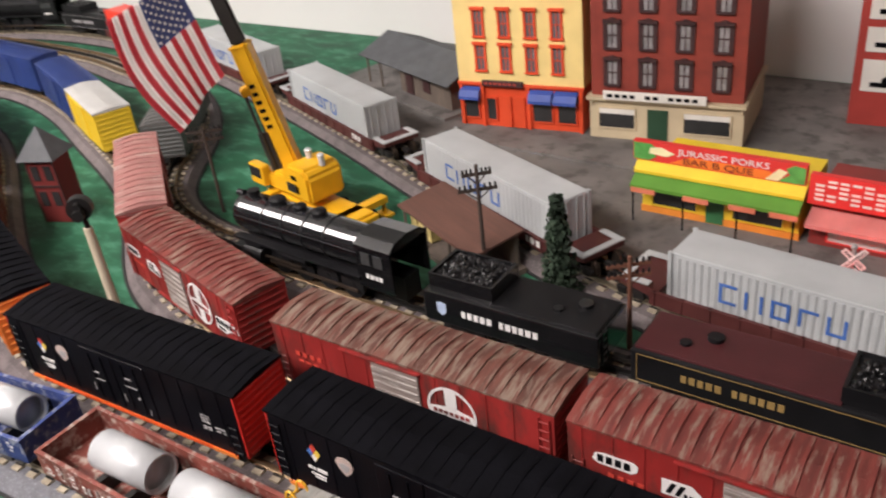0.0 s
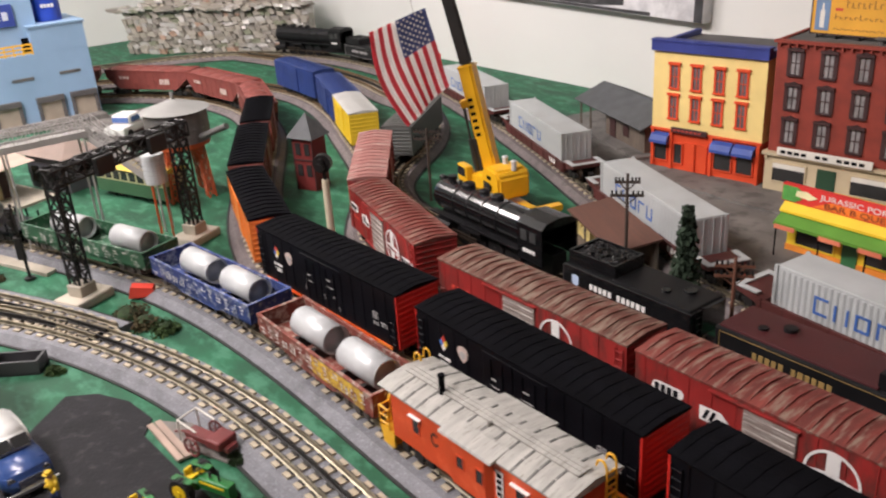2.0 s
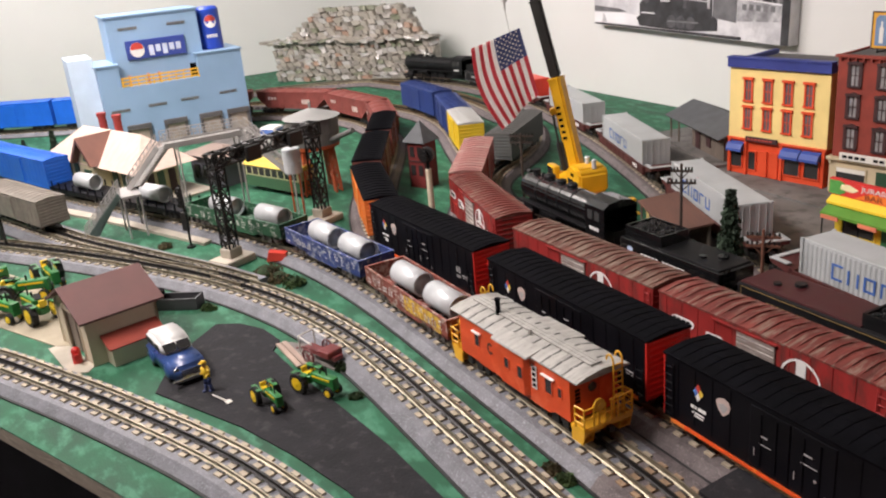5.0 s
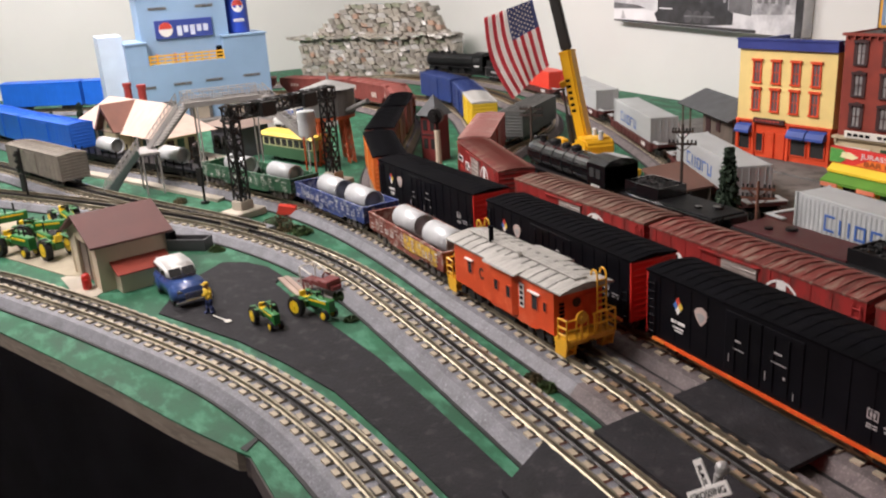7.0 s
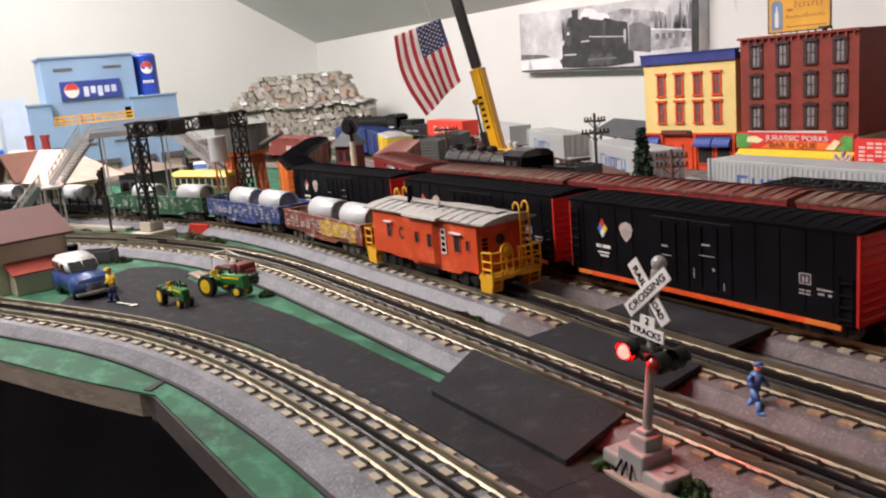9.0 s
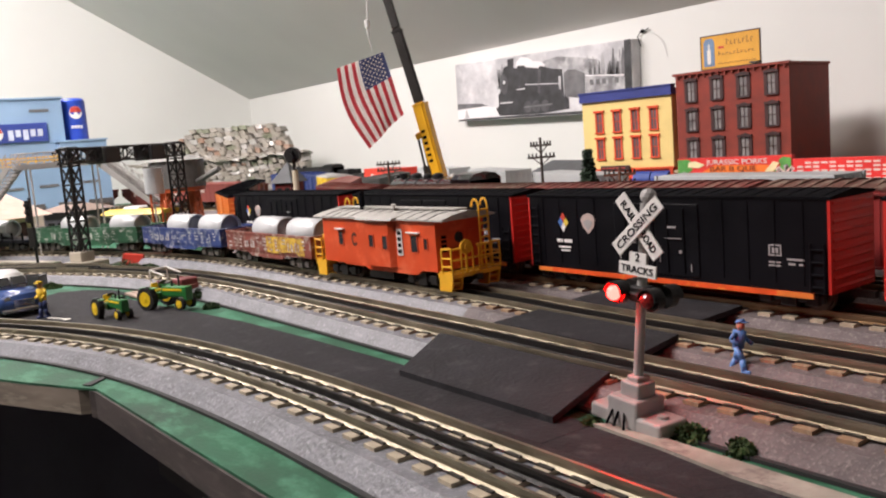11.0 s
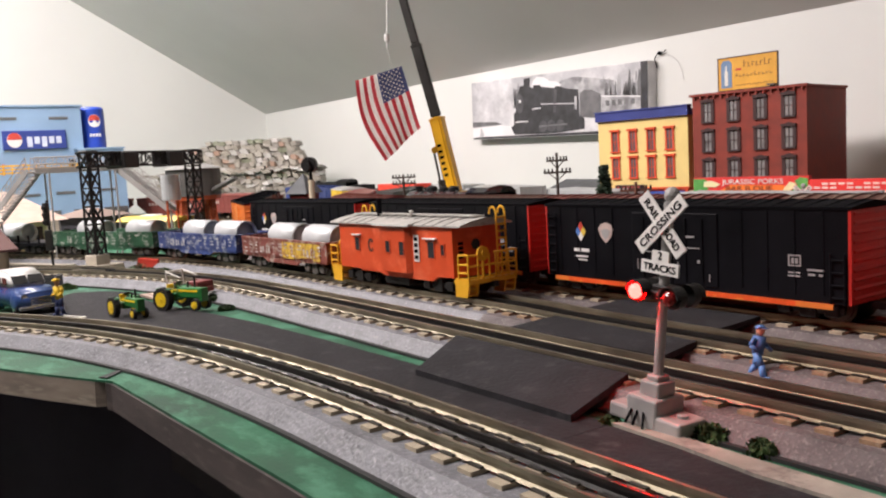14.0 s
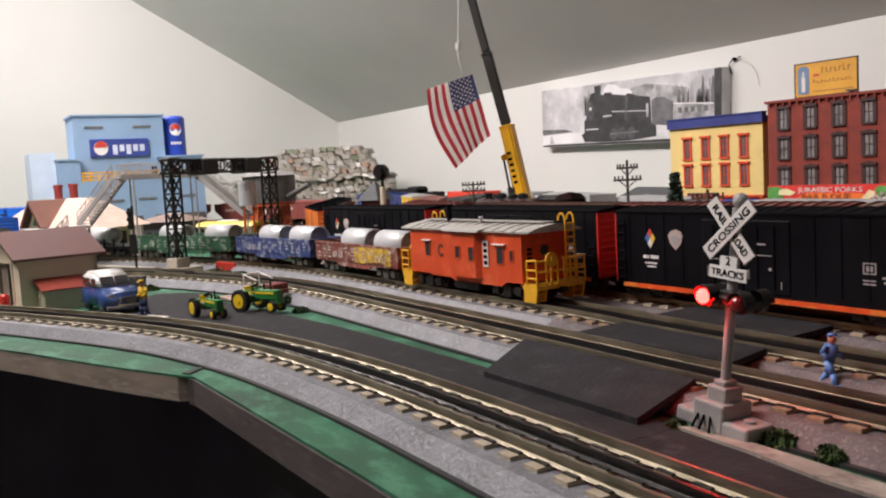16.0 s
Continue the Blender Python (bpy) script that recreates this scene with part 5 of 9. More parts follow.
consist = [((-1.43, 1.44), [("red", 4)]), ((-1.035, 1.345), [("grey", 5)]), ((-0.645, 1.207), [("grey", 5)]), ((-0.255, 1.044), [("grey", 5)]), ((0.145, 0.94), [("grey", 5)]), ((0.545, 0.93), [("grey", 5)]),
           ((0.945, 0.93), [("grey", 3)]), ((1.345, 0.93), [("grey", 4)])]
COLORS = {"red": (CREDR, WHITEINK, "red"), "grey": (CGREY, CINK, "pale grey"), "green": (CGREEN, WHITEINK, "green")}
for p, load in consist:
    m = spot("back", p, 0.33)
    well_car(m, "dark red container well car on the back track")
    z = 0.010
    for key, n in load:
        paint, ink, word = COLORS[key]
        container(m @ pose(0, 0, z), word + " corrugated shipping container with plain lettering bars", paint, ink, n)
        z += 0.0595

# ---- town buildings ----
YWALL = mat("yellow_stucco", (0.80, 0.62, 0.24), 0.7, var=0.08, scale=20)
BLUETRIM = mat("blue_cornice", (0.03, 0.045, 0.22), 0.5, var=0.15)
REDTRIM = mat("orange_red_trim", (0.66, 0.07, 0.02), 0.5, var=0.12)
BRICK = mat("red_brick_paint", (0.235, 0.036, 0.022), 0.7, var=0.18, scale=40, bump=0.5, bscale=300)
DARKTRIM = mat("dark_brown_trim", (0.042, 0.016, 0.016), 0.6, var=0.2)
PANE = mat("grey_window_pane", (0.13, 0.125, 0.135), 0.15, var=0.2, scale=30)
BEIGE = mat("beige_stucco", (0.52, 0.43, 0.28), 0.7, var=0.12, scale=25)
SASHPANE = mat("pale_sash_pane", (0.26, 0.25, 0.25), 0.2, var=0.4, scale=60)
DARKGLASS = mat("dark_shop_window", (0.03, 0.03, 0.03), 0.12, var=0.2)
AWN = mat("blue_awning", (0.04, 0.08, 0.32), 0.6, var=0.15)
TARROOF = mat("tar_roof", (0.10, 0.095, 0.09), 0.9, var=0.2)
SIGNWHITE = mat("white_sign", (0.70, 0.68, 0.62), 0.6, var=0.1)


def sash(parent, x, z, w, h, y, trim, cap, glass, hood=False, case=0.003):
    """An upright window with its casing, sill and lintel, on a wall that faces -y."""
    wdw = made("window", lambda bm: (box(bm, x - w / 2 - case, x - w / 2 + 0.001, y - 0.002, y + 0.001, z - h / 2, z + h / 2), box(bm, x + w / 2 - 0.001, x + w / 2 + case, y - 0.002, y + 0.001, z - h / 2, z + h / 2),
                                     box(bm, x - w / 2, x + w / 2, y - 0.0015, y + 0.001, z - 0.0007, z + 0.0007), box(bm, x - 0.0006, x + 0.0006, y - 0.0014, y + 0.001, z - h / 2, z + h / 2)), trim, parent)
    boxes("pane", [(x - w / 2 + 0.001, x + w / 2 - 0.001, y - 0.0004, y + 0.001, z - h / 2, z + h / 2)], glass, wdw)
    made("lintel", lambda bm: (box(bm, x - w / 2 - 0.005, x + w / 2 + 0.005, y - 0.0045, y + 0.001, z + h / 2 + 0.0005, z + h / 2 + 0.005), prism(bm, [(x - w / 2 - 0.003, z + h / 2 - 0.003), (x - w / 2 + 0.001, z + h / 2 + 0.001), (x + w / 2 - 0.001, z + h / 2 + 0.001), (x + w / 2 + 0.003, z + h / 2 - 0.003), (x + w / 2 + 0.001, z + h / 2 - 0.003), (x + w / 2 - 0.002, z + h / 2), (x - w / 2 + 0.002, z + h / 2), (x - w / 2 - 0.001, z + h / 2 - 0.003)], y - 0.003, y, "y"),
                               prism(bm, [(x - w / 2 - 0.003, z + h / 2 + 0.004), (x + w / 2 + 0.003, z + h / 2 + 0.004), (x, z + h / 2 + 0.008)], y - 0.003, y, "y") if hood else None), cap, wdw)
    boxes("sill", [(x - w / 2 - 0.004, x + w / 2 + 0.004, y - 0.004, y + 0.001, z - h / 2 - 0.003, z - h / 2)], cap, wdw)


def shopfront(parent, rows, y, glass, trim):
    for x0, x1, z0, z1 in rows:
        w = made("shop_window", lambda bm: (box(bm, x0 - 0.002, x0, y - 0.002, y + 0.001, z0 - 0.002, z1 + 0.002), box(bm, x1, x1 + 0.002, y - 0.002, y + 0.001, z0 - 0.002, z1 + 0.002), box(bm, x0, x1, y - 0.002, y + 0.001, z1, z1 + 0.002), box(bm, x0, x1, y - 0.002, y + 0.001, z0 - 0.002, z0)), trim, parent)
        boxes("pane", [(x0, x1, y - 0.0005, y + 0.001, z0, z1)], glass, w)


# yellow shop house
yb = thing("shop_building", "yellow three-storey shop house with blue cornice and red shopfront", "building", pose(-0.487, 1.306, 0.0025, 0, 0, 9) @ Matrix.Diagonal((0.925, 1, 0.965, 1)))
W_, D_ = 0.219, 0.15
boxes("wall", [(0, W_, 0, D_, 0.072, 0.214)], YWALL, yb, "yellow stucco upper wall")
boxes("shop_wall", [(0.001, W_ - 0.001, 0.0005, D_ - 0.001, 0, 0.072)], REDTRIM, yb, "orange-red shopfront")
made("cornice", lambda bm: (box(bm, -0.003, W_ + 0.003, -0.006, 0.01, 0.2135, 0.232), box(bm, -0.004, W_ + 0.004, -0.008, 0.011, 0.231, 0.234), box(bm, -0.002, 0.008, 0.01, D_ * 0.98, 0.2135, 0.226), box(bm, W_ - 0.008, W_ + 0.002, 0.01, D_ * 0.98, 0.2135, 0.226)), BLUETRIM, yb, "dark blue cornice")
boxes("roof", [(0.008, W_ - 0.008, 0.01, D_ - 0.002, 0.2142, 0.217)], TARROOF, yb)
for i in range(4):
    for zz in (0.170, 0.115):
        sash(yb, 0.044 + i * 0.0445, zz, 0.015, 0.040, 0, REDTRIM, REDTRIM, PANE)
boxes("belt_course", [(-0.001, W_ + 0.001, -0.004, 0.001, 0.070, 0.074)], REDTRIM, yb)
made("sign_board", lambda bm: box(bm, 0.045, 0.118, -0.008, -0.004, 0.070, 0.080, 0.001), DARKTRIM, yb, "dark sign board")
ink_bars("lettering", [(0.05 + i * 0.0085, 0.056 + i * 0.0085, 0.0735, 0.0768) for i in range(7)], mat("red_sign_ink", (0.4, 0.05, 0.04), 0.6), yb, -0.008)
shopfront(yb, [(0.008, 0.034, 0.014, 0.048), (0.050, 0.066, 0.012, 0.048), (0.132, 0.165, 0.014, 0.048), (0.176, 0.206, 0.014, 0.048)], -0.0005, DARKGLASS, REDTRIM)
for a, b in ((0.004, 0.040), (0.128, 0.168), (0.171, 0.210)):
    made("awning", lambda bm: prism(bm, [(0.0, 0.066), (-0.010, 0.062), (-0.015, 0.053), (-0.015, 0.048), (0.0, 0.050)], a, b, "x"), AWN, yb, "rolled blue awning")
for x in (0.075, 0.100):
    made("door", lambda bm: (box(bm, x, x + 0.018, -0.003, 0.001, 0.001, 0.052), box(bm, x + 0.004, x + 0.014, -0.0034, -0.0025, 0.022, 0.046)), REDTRIM, yb)
for x in (0.001, 0.040, 0.122, 0.212):
    boxes("pilaster", [(x, x + 0.006, -0.004, 0.001, 0, 0.070)], REDTRIM, yb)

# brick apartment house
bb = thing("apartment_building", "dark red brick four-storey house with beige shopfront", "building", pose(-0.272, 1.334, 0.0025, 0, 0, 8) @ Matrix.Diagonal((1.04, 1, 0.972, 1)))
W_, D_ = 0.205, 0.165
boxes("wall", [(0, W_, 0, D_, 0.066, 0.243)], BRICK, bb, "dark red brick wall")
boxes("shop_wall", [(-0.002, W_ + 0.002, -0.003, D_, 0, 0.062)], BEIGE, bb, "beige ground floor")
made("ledge", lambda bm: (box(bm, -0.005, W_ + 0.005, -0.010, D_, 0.0615, 0.0665), [box(bm, x - 0.002, x + 0.002, -0.008, 0, 0.055, 0.0615) for x in (0.001, W_ - 0.001)]), BEIGE, bb)
made("cornice", lambda bm: (box(bm, -0.003, W_ + 0.003, -0.006, 0.004, 0.2435, 0.248), [box(bm, x, x + 0.003, -0.005, 0.001, 0.238, 0.2435) for x in [0.004 + i * 0.0129 for i in range(16)]], box(bm, W_ - 0.003, W_ + 0.003, 0.004, D_, 0.2425, 0.247), box(bm, -0.003, 0.003, 0.004, D_, 0.2425, 0.247)), BRICK, bb)
boxes("roof", [(0.003, W_ - 0.003, 0.004, D_ - 0.003, 0.2422, 0.2445)], TARROOF, bb)
for i in range(4):
    for zz in (0.213, 0.158, 0.103):
        sash(bb, 0.030 + i * 0.0485, zz, 0.0150, 0.036, 0, DARKTRIM, DARKTRIM, SASHPANE, True, 0.0050)
made("sign_board", lambda bm: box(bm, 0.020, 0.160, -0.014, -0.010, 0.0655, 0.0785, 0.0008), SIGNWHITE, bb, "white sign board with black lettering bars")
ink_bars("lettering", [(0.026 + i * 0.0105, 0.0335 + i * 0.0105, 0.0695, 0.0745) for i in range(12) if i not in (4, 7)], BLACKROOF, bb, -0.014)
shopfront(bb, [(0.012, 0.062, 0.018, 0.048), (0.130, 0.190, 0.018, 0.048)], -0.003, DARKGLASS, BEIGE)
made("door", lambda bm: box(bm, 0.080, 0.108, -0.004, 0.001, 0.0, 0.050), mat("dark_green_door", (0.02, 0.06, 0.03), 0.5), bb)
for a, b in ((0.012, 0.062), (0.130, 0.190)):
    boxes("blind", [(a, b, -0.0048, -0.0035, 0.040, 0.048)], SIGNWHITE, bb)
made("roof_vent", lambda bm: (rod(bm, (0.135, 0.03, 0.244), (0.135, 0.03, 0.254), 0.004, 10), box(bm, 0.128, 0.142, 0.022, 0.034, 0.253, 0.256)), TARROOF, bb)
# roof billboard
bl = thing("roof_billboard", "yellow roof billboard with a blue bottle panel", "billboard", pose(-0.251, 1.385, 0.2405, 0, 0, 5))
made("frame", lambda bm: (box(bm, 0, 0.117, 0.001, 0.004, 0.008, 0.066), box(bm, -0.001, 0.118, -0.001, 0.002, 0.066, 0.068), box(bm, -0.001, 0.118, -0.001, 0.002, 0.006, 0.008), box(bm, -0.001, 0.001, -0.001, 0.002, 0.006, 0.068), box(bm, 0.116, 0.118, -0.001, 0.002, 0.006, 0.068)), DARKTRIM, bl)
boxes("panel", [(0.001, 0.116, -0.0005, 0.001, 0.008, 0.066)], mat("amber_sign", (0.70, 0.36, 0.04), 0.5, var=0.1), bl, "amber yellow sign face")
made("bottle_panel", lambda bm: prism(bm, [(0.006, 0.012), (0.028, 0.012), (0.028, 0.056), (0.023, 0.062), (0.011, 0.062), (0.006, 0.056)], -0.0010, -0.0005, "y"), mat("dusty_blue_sign", (0.15, 0.24, 0.38), 0.5), bl)
SCRIPT = mat("brown_sign_ink", (0.30, 0.13, 0.03), 0.6)
for x0, z0, z1, n, step, w in ((0.052, 0.047, 0.055, 7, 0.0080, 0.0052), (0.036, 0.030, 0.034, 10, 0.0074, 0.0048), (0.036, 0.014, 0.0165, 14, 0.0054, 0.0038)):
    marks = []
    for i in range(n):
        a, top = x0 + i * step, z1 + (0.0035 if i % 5 == 0 and n < 12 else 0)
        marks += [(a, a + w * 0.30, z0, top), (a + w * 0.30, a + w, z0 + (0.0 if i % 2 else z1 - z0 - 0.0011), z0 + (0.0011 if i % 2 else z1 - z0))]
    ink_bars("lettering", marks, SCRIPT, bl, -0.0005)
ink_bars("lettering", [(0.036, 0.047, 0.042, 0.046)], DIAR, bl, -0.0005)
made("bottle", lambda bm: (box(bm, 0.0135, 0.0205, -0.0014, -0.001, 0.016, 0.042), box(bm, 0.0155, 0.0185, -0.0014, -0.001, 0.042, 0.052)), SIGNWHITE, bl)
for x in (0.01, 0.04, 0.075, 0.106):
    made("strut", lambda bm: (rod(bm, (x, 0.003, 0.0), (x, 0.003, 0.010), 0.001, 6), rod(bm, (x, 0.028, 0.0), (x, 0.004, 0.040), 0.001, 6), rod(bm, (x, 0.001, 0.0005), (x, 0.03, 0.0005), 0.001, 6)), BLACKROOF, bl)

# barbecue diner
LEMON = mat("lemon_wall", (0.76, 0.55, 0.03), 0.6, var=0.12)
LEAF = mat("leaf_green_paint", (0.10, 0.27, 0.03), 0.6, var=0.15)
SIGNRED = mat("sign_red", (0.66, 0.04, 0.035), 0.5, var=0.1)
SIGNORANGE = mat("sign_orange", (0.80, 0.20, 0.03), 0.5, var=0.15)
dn = thing("diner_building", "yellow barbecue diner with green awning and painted sign", "building", pose(-0.111, 1.146, 0.0025, 0, 0, 0) @ Matrix.Diagonal((1, 1, 0.85, 1)))
boxes("wall", [(0, 0.186, 0, 0.11, 0, 0.062)], LEMON, dn, "yellow wall")
made("awning", lambda bm: (prism(bm, [(0.004, 0.078), (-0.030, 0.057), (-0.030, 0.052), (0.004, 0.066)], -0.004, 0.190, "x")), LEAF, dn, "green sloping awning")
made("fascia", lambda bm: prism(bm, [(-0.002, 0.086), (-0.016, 0.0735), (-0.016, 0.0690), (-0.002, 0.0770)], -0.005, 0.191, "x"), LEMON, dn, "yellow fascia band")
SALMON = mat("salmon_trim", (0.66, 0.20, 0.11), 0.6)
for x in (-0.002, 0.062, 0.115, 0.160):
    boxes("scalloped_edge", [(x, x + 0.030, -0.0315, -0.030, 0.047, 0.054)], SALMON, dn)
boxes("sign_board", [(-0.010, 0.189, -0.006, 0.002, 0.084, 0.1125)], SIGNRED, dn, "red sign board")
y = -0.006
made("sign_panel", lambda bm: prism(bm, [(0.035, 0.0855), (0.165, 0.0855), (0.150, 0.097), (0.060, 0.0985)], y - 0.0005, y, "y"), SIGNORANGE, dn)
SGREEN = mat("sign_green", (0.10, 0.36, 0.08), 0.5, var=0.25, scale=80)
SCREAM = mat("sign_cream", (0.74, 0.70, 0.42), 0.5)
made("sign_figure", lambda bm: prism(bm, [(-0.009, 0.0855), (0.010, 0.0855), (0.020, 0.092), (0.012, 0.097), (0.022, 0.103), (0.012, 0.110), (-0.009, 0.110)], y - 0.0008, y, "y"), SGREEN, dn, "green painted shape")
made("sign_figure", lambda bm: prism(bm, [(0.160, 0.0855), (0.188, 0.0855), (0.188, 0.108), (0.176, 0.110), (0.168, 0.104), (0.172, 0.096)], y - 0.0008, y, "y"), SGREEN, dn, "green painted shape")
made("sign_figure", lambda bm: prism(bm, [(0.010, 0.096), (0.032, 0.094), (0.042, 0.100), (0.026, 0.107), (0.012, 0.105)], y - 0.0011, y - 0.0008, "y"), SCREAM, dn, "cream painted shape")
made("sign_figure", lambda bm: prism(bm, [(0.146, 0.0855), (0.160, 0.0855), (0.170, 0.100), (0.160, 0.103)], y - 0.0011, y - 0.0008, "y"), SCREAM, dn, "cream painted shape")
words("lettering", "JURASSIC PORKS", 0.0125, WHITEINK, dn, side(0.098, y - 0.0006, 0.1035), "white painted words", width=0.105)
words("lettering", "BAR B QUE", 0.0125, mat("brown_red_ink", (0.25, 0.05, 0.02), 0.6), dn, side(0.092, y - 0.0010, 0.0915), "dark red painted words", width=0.080)
shopfront(dn, [(0.014, 0.068, 0.014, 0.042), (0.112, 0.168, 0.014, 0.042)], 0, DARKGLASS, LEMON)
made("door", lambda bm: (box(bm, 0.080, 0.101, -0.002, 0.001, 0.001, 0.044), box(bm, 0.084, 0.097, -0.0026, -0.0015, 0.020, 0.040)), mat("green_door", (0.03, 0.14, 0.05), 0.5), dn)
for x in (0.0, 0.062, 0.125, 0.186):
    made("awning_post", lambda bm: rod(bm, (x, -0.029, 0), (x, -0.029, 0.052), 0.0011, 6), BLACKROOF, dn)
boxes("base_trim", [(-0.001, 0.187, -0.0015, 0.001, 0.0, 0.010)], mat("orange_base", (0.72, 0.25, 0.03), 0.6), dn)

# red and white eatery beside it
er = thing("eatery_building", "red eatery with a striped red and white sign", "building", pose(0.086, 1.146, 0.0025, 0, 0, -1) @ Matrix.Diagonal((1, 1, 0.92, 1)))
boxes("wall", [(0, 0.19, 0, 0.10, 0, 0.060)], mat("dark_red_wall", (0.22, 0.03, 0.025), 0.6, var=0.15), er)
boxes("sign_board", [(-0.003, 0.192, -0.012, -0.004, 0.060, 0.098)], SIGNRED, er)
ink_bars("lettering", [(0.004 + i * 0.012, 0.013 + i * 0.012, z, z + 0.003) for i in range(15) for z in (0.066, 0.072, 0.078, 0.084, 0.090) if (i * 7 + int(z * 1000)) % 5], SIGNWHITE, er, -0.012)
made("awning", lambda bm: prism(bm, [(0.0, 0.050), (-0.026, 0.040), (-0.026, 0.035), (0.0, 0.042)], 0, 0.19, "x"), mat("pink_awning", (0.60, 0.20, 0.18), 0.6), er)
shopfront(er, [(0.020, 0.080, 0.008, 0.034), (0.110, 0.170, 0.008, 0.034)], 0, mat("lit_white_panel", (0.7, 0.66, 0.62), 0.4), SIGNRED)

# tall red house with a green roof
tb = thing("store_building", "red store with white picture panels and a green roof", "building", pose(0.045, 1.50, 0.0025, 0, 0, 4) @ Matrix.Scale(1.12, 4))
boxes("wall", [(0, 0.22, 0, 0.12, 0, 0.185)], mat("store_red_wall", (0.36, 0.04, 0.03), 0.6, var=0.15), tb)
made("roof", lambda bm: prism(bm, [(-0.006, 0.183), (0.126, 0.183), (0.126, 0.188), (0.06, 0.212), (-0.006, 0.188)], -0.006, 0.226, "x"), mat("roof_green", (0.02, 0.16, 0.07), 0.6, var=0.15), tb)
for k, (x0, x1, z0, z1) in enumerate([(0.010, 0.07, 0.135, 0.160), (0.010, 0.07, 0.095, 0.125), (0.010, 0.07, 0.045, 0.085), (0.085, 0.15, 0.135, 0.160), (0.085, 0.15, 0.095, 0.125), (0.085, 0.15, 0.045, 0.085)]):
    pn = boxes("picture_panel", [(x0, x1, -0.002, 0.001, z0, z1)], SIGNWHITE, tb, "white picture panel")
    made("panel_mark", lambda bm: (box(bm, x0 + 0.010, x0 + 0.040, -0.0026, -0.002, z0 + 0.006, z0 + 0.012), ball(bm, (x0 + 0.030, -0.0022, z0 + 0.014), 0.008, 1, 0.06, 0.8)), BLACKROOF, pn)

# grey depot with a platform canopy
dp = thing("depot_building", "small weathered grey wooden depot with an overhanging roof", "building", pose(-0.575, 1.352, 0.0025, 0, 0, -20) @ Matrix.Diagonal((1, 1, 0.8, 1)))
WOOD = mat("weathered_brown_board", (0.12, 0.095, 0.075), 0.8, var=0.25, scale=30, stretch=(4, 4, 0.5), bump=0.4)
ROOFG = mat("dark_grey_shingle", (0.085, 0.09, 0.095), 0.8, var=0.2, scale=40, bump=0.5, bscale=250)
boxes("wall", [(-0.105, 0.05, 0.0, 0.09, 0.006, 0.075)], WOOD, dp)
made("roof", lambda bm: prism(bm, [(-0.022, 0.069), (-0.024, 0.072), (0.045, 0.108), (0.114, 0.072), (0.112, 0.069), (0.045, 0.104)], -0.205, 0.075, "x"), ROOFG, dp, "dark grey shingle roof")
made("platform", lambda bm: box(bm, -0.21, 0.07, -0.03, 0.11, 0.0, 0.006), CONCRETE, dp)
for x in (-0.195, -0.15):
    for y0 in (-0.012, 0.10):
        made("post", lambda bm: rod(bm, (x, y0, 0.006), (x, y0, 0.074), 0.0022, 8), WOOD, dp)
boxes("door", [(-0.085, -0.062, -0.002, 0.001, 0.007, 0.055)], DARKTRIM, dp)
boxes("window", [(-0.03, -0.01, -0.002, 0.001, 0.025, 0.055)], DARKTRIM, dp)
made("chimney", lambda bm: box(bm, 0.018, 0.028, 0.05, 0.06, 0.095, 0.128), DARKTRIM, dp)

# brown-roofed freight shelter
sh = thing("freight_shelter", "open freight shelter with a flat brown roof", "shelter", pose(-0.263, 0.963, 0.0005, 0, 0, -24) @ Matrix.Diagonal((0.92, 0.86, 0.90, 1)))
BROWNROOF = mat("brown_board_roof", (0.11, 0.05, 0.035), 0.7, var=0.2, scale=30, stretch=(0.4, 4, 1))
made("roof", lambda bm: prism(bm, [(-0.040, 0.048), (0.040, 0.058), (0.040, 0.061), (-0.040, 0.051)], -0.092, 0.092, "x"), BROWNROOF, sh)
for x in (-0.085, -0.03, 0.03, 0.085):
    for y0 in (-0.034, 0.034):
        made("post", lambda bm: rod(bm, (x, y0, 0.008), (x, y0, 0.05 if y0 < 0 else 0.058), 0.0022, 8), WOOD, sh)
made("platform", lambda bm: box(bm, -0.095, 0.095, -0.040, 0.040, 0, 0.008), WOOD, sh)
made("back_wall", lambda bm: box(bm, 0.0, 0.085, 0.031, 0.033, 0.008, 0.056), WOOD, sh)
STRAW = mat("straw_crate", (0.52, 0.42, 0.16), 0.8, var=0.25, scale=60)
for x, hgt in ((-0.080, 0.024), (-0.061, 0.018), (-0.042, 0.030)):
    cm = sh.matrix_world @ Matrix.Translation((x, -0.016, 0.0082))
    crt = thing("crate", "straw-coloured crate on the freight platform", "crate", cm, "crates on the platform")
    made("crate_body", lambda bm: box(bm, -0.008, 0.008, -0.008, 0.008, 0, hgt, 0.001), STRAW, crt)
    made("slat", lambda bm: [box(bm, -0.0085, 0.0085, -0.0086, 0.0086, z, z + 0.0025) for z in (0.003, hgt - 0.006)], STRAW, crt)


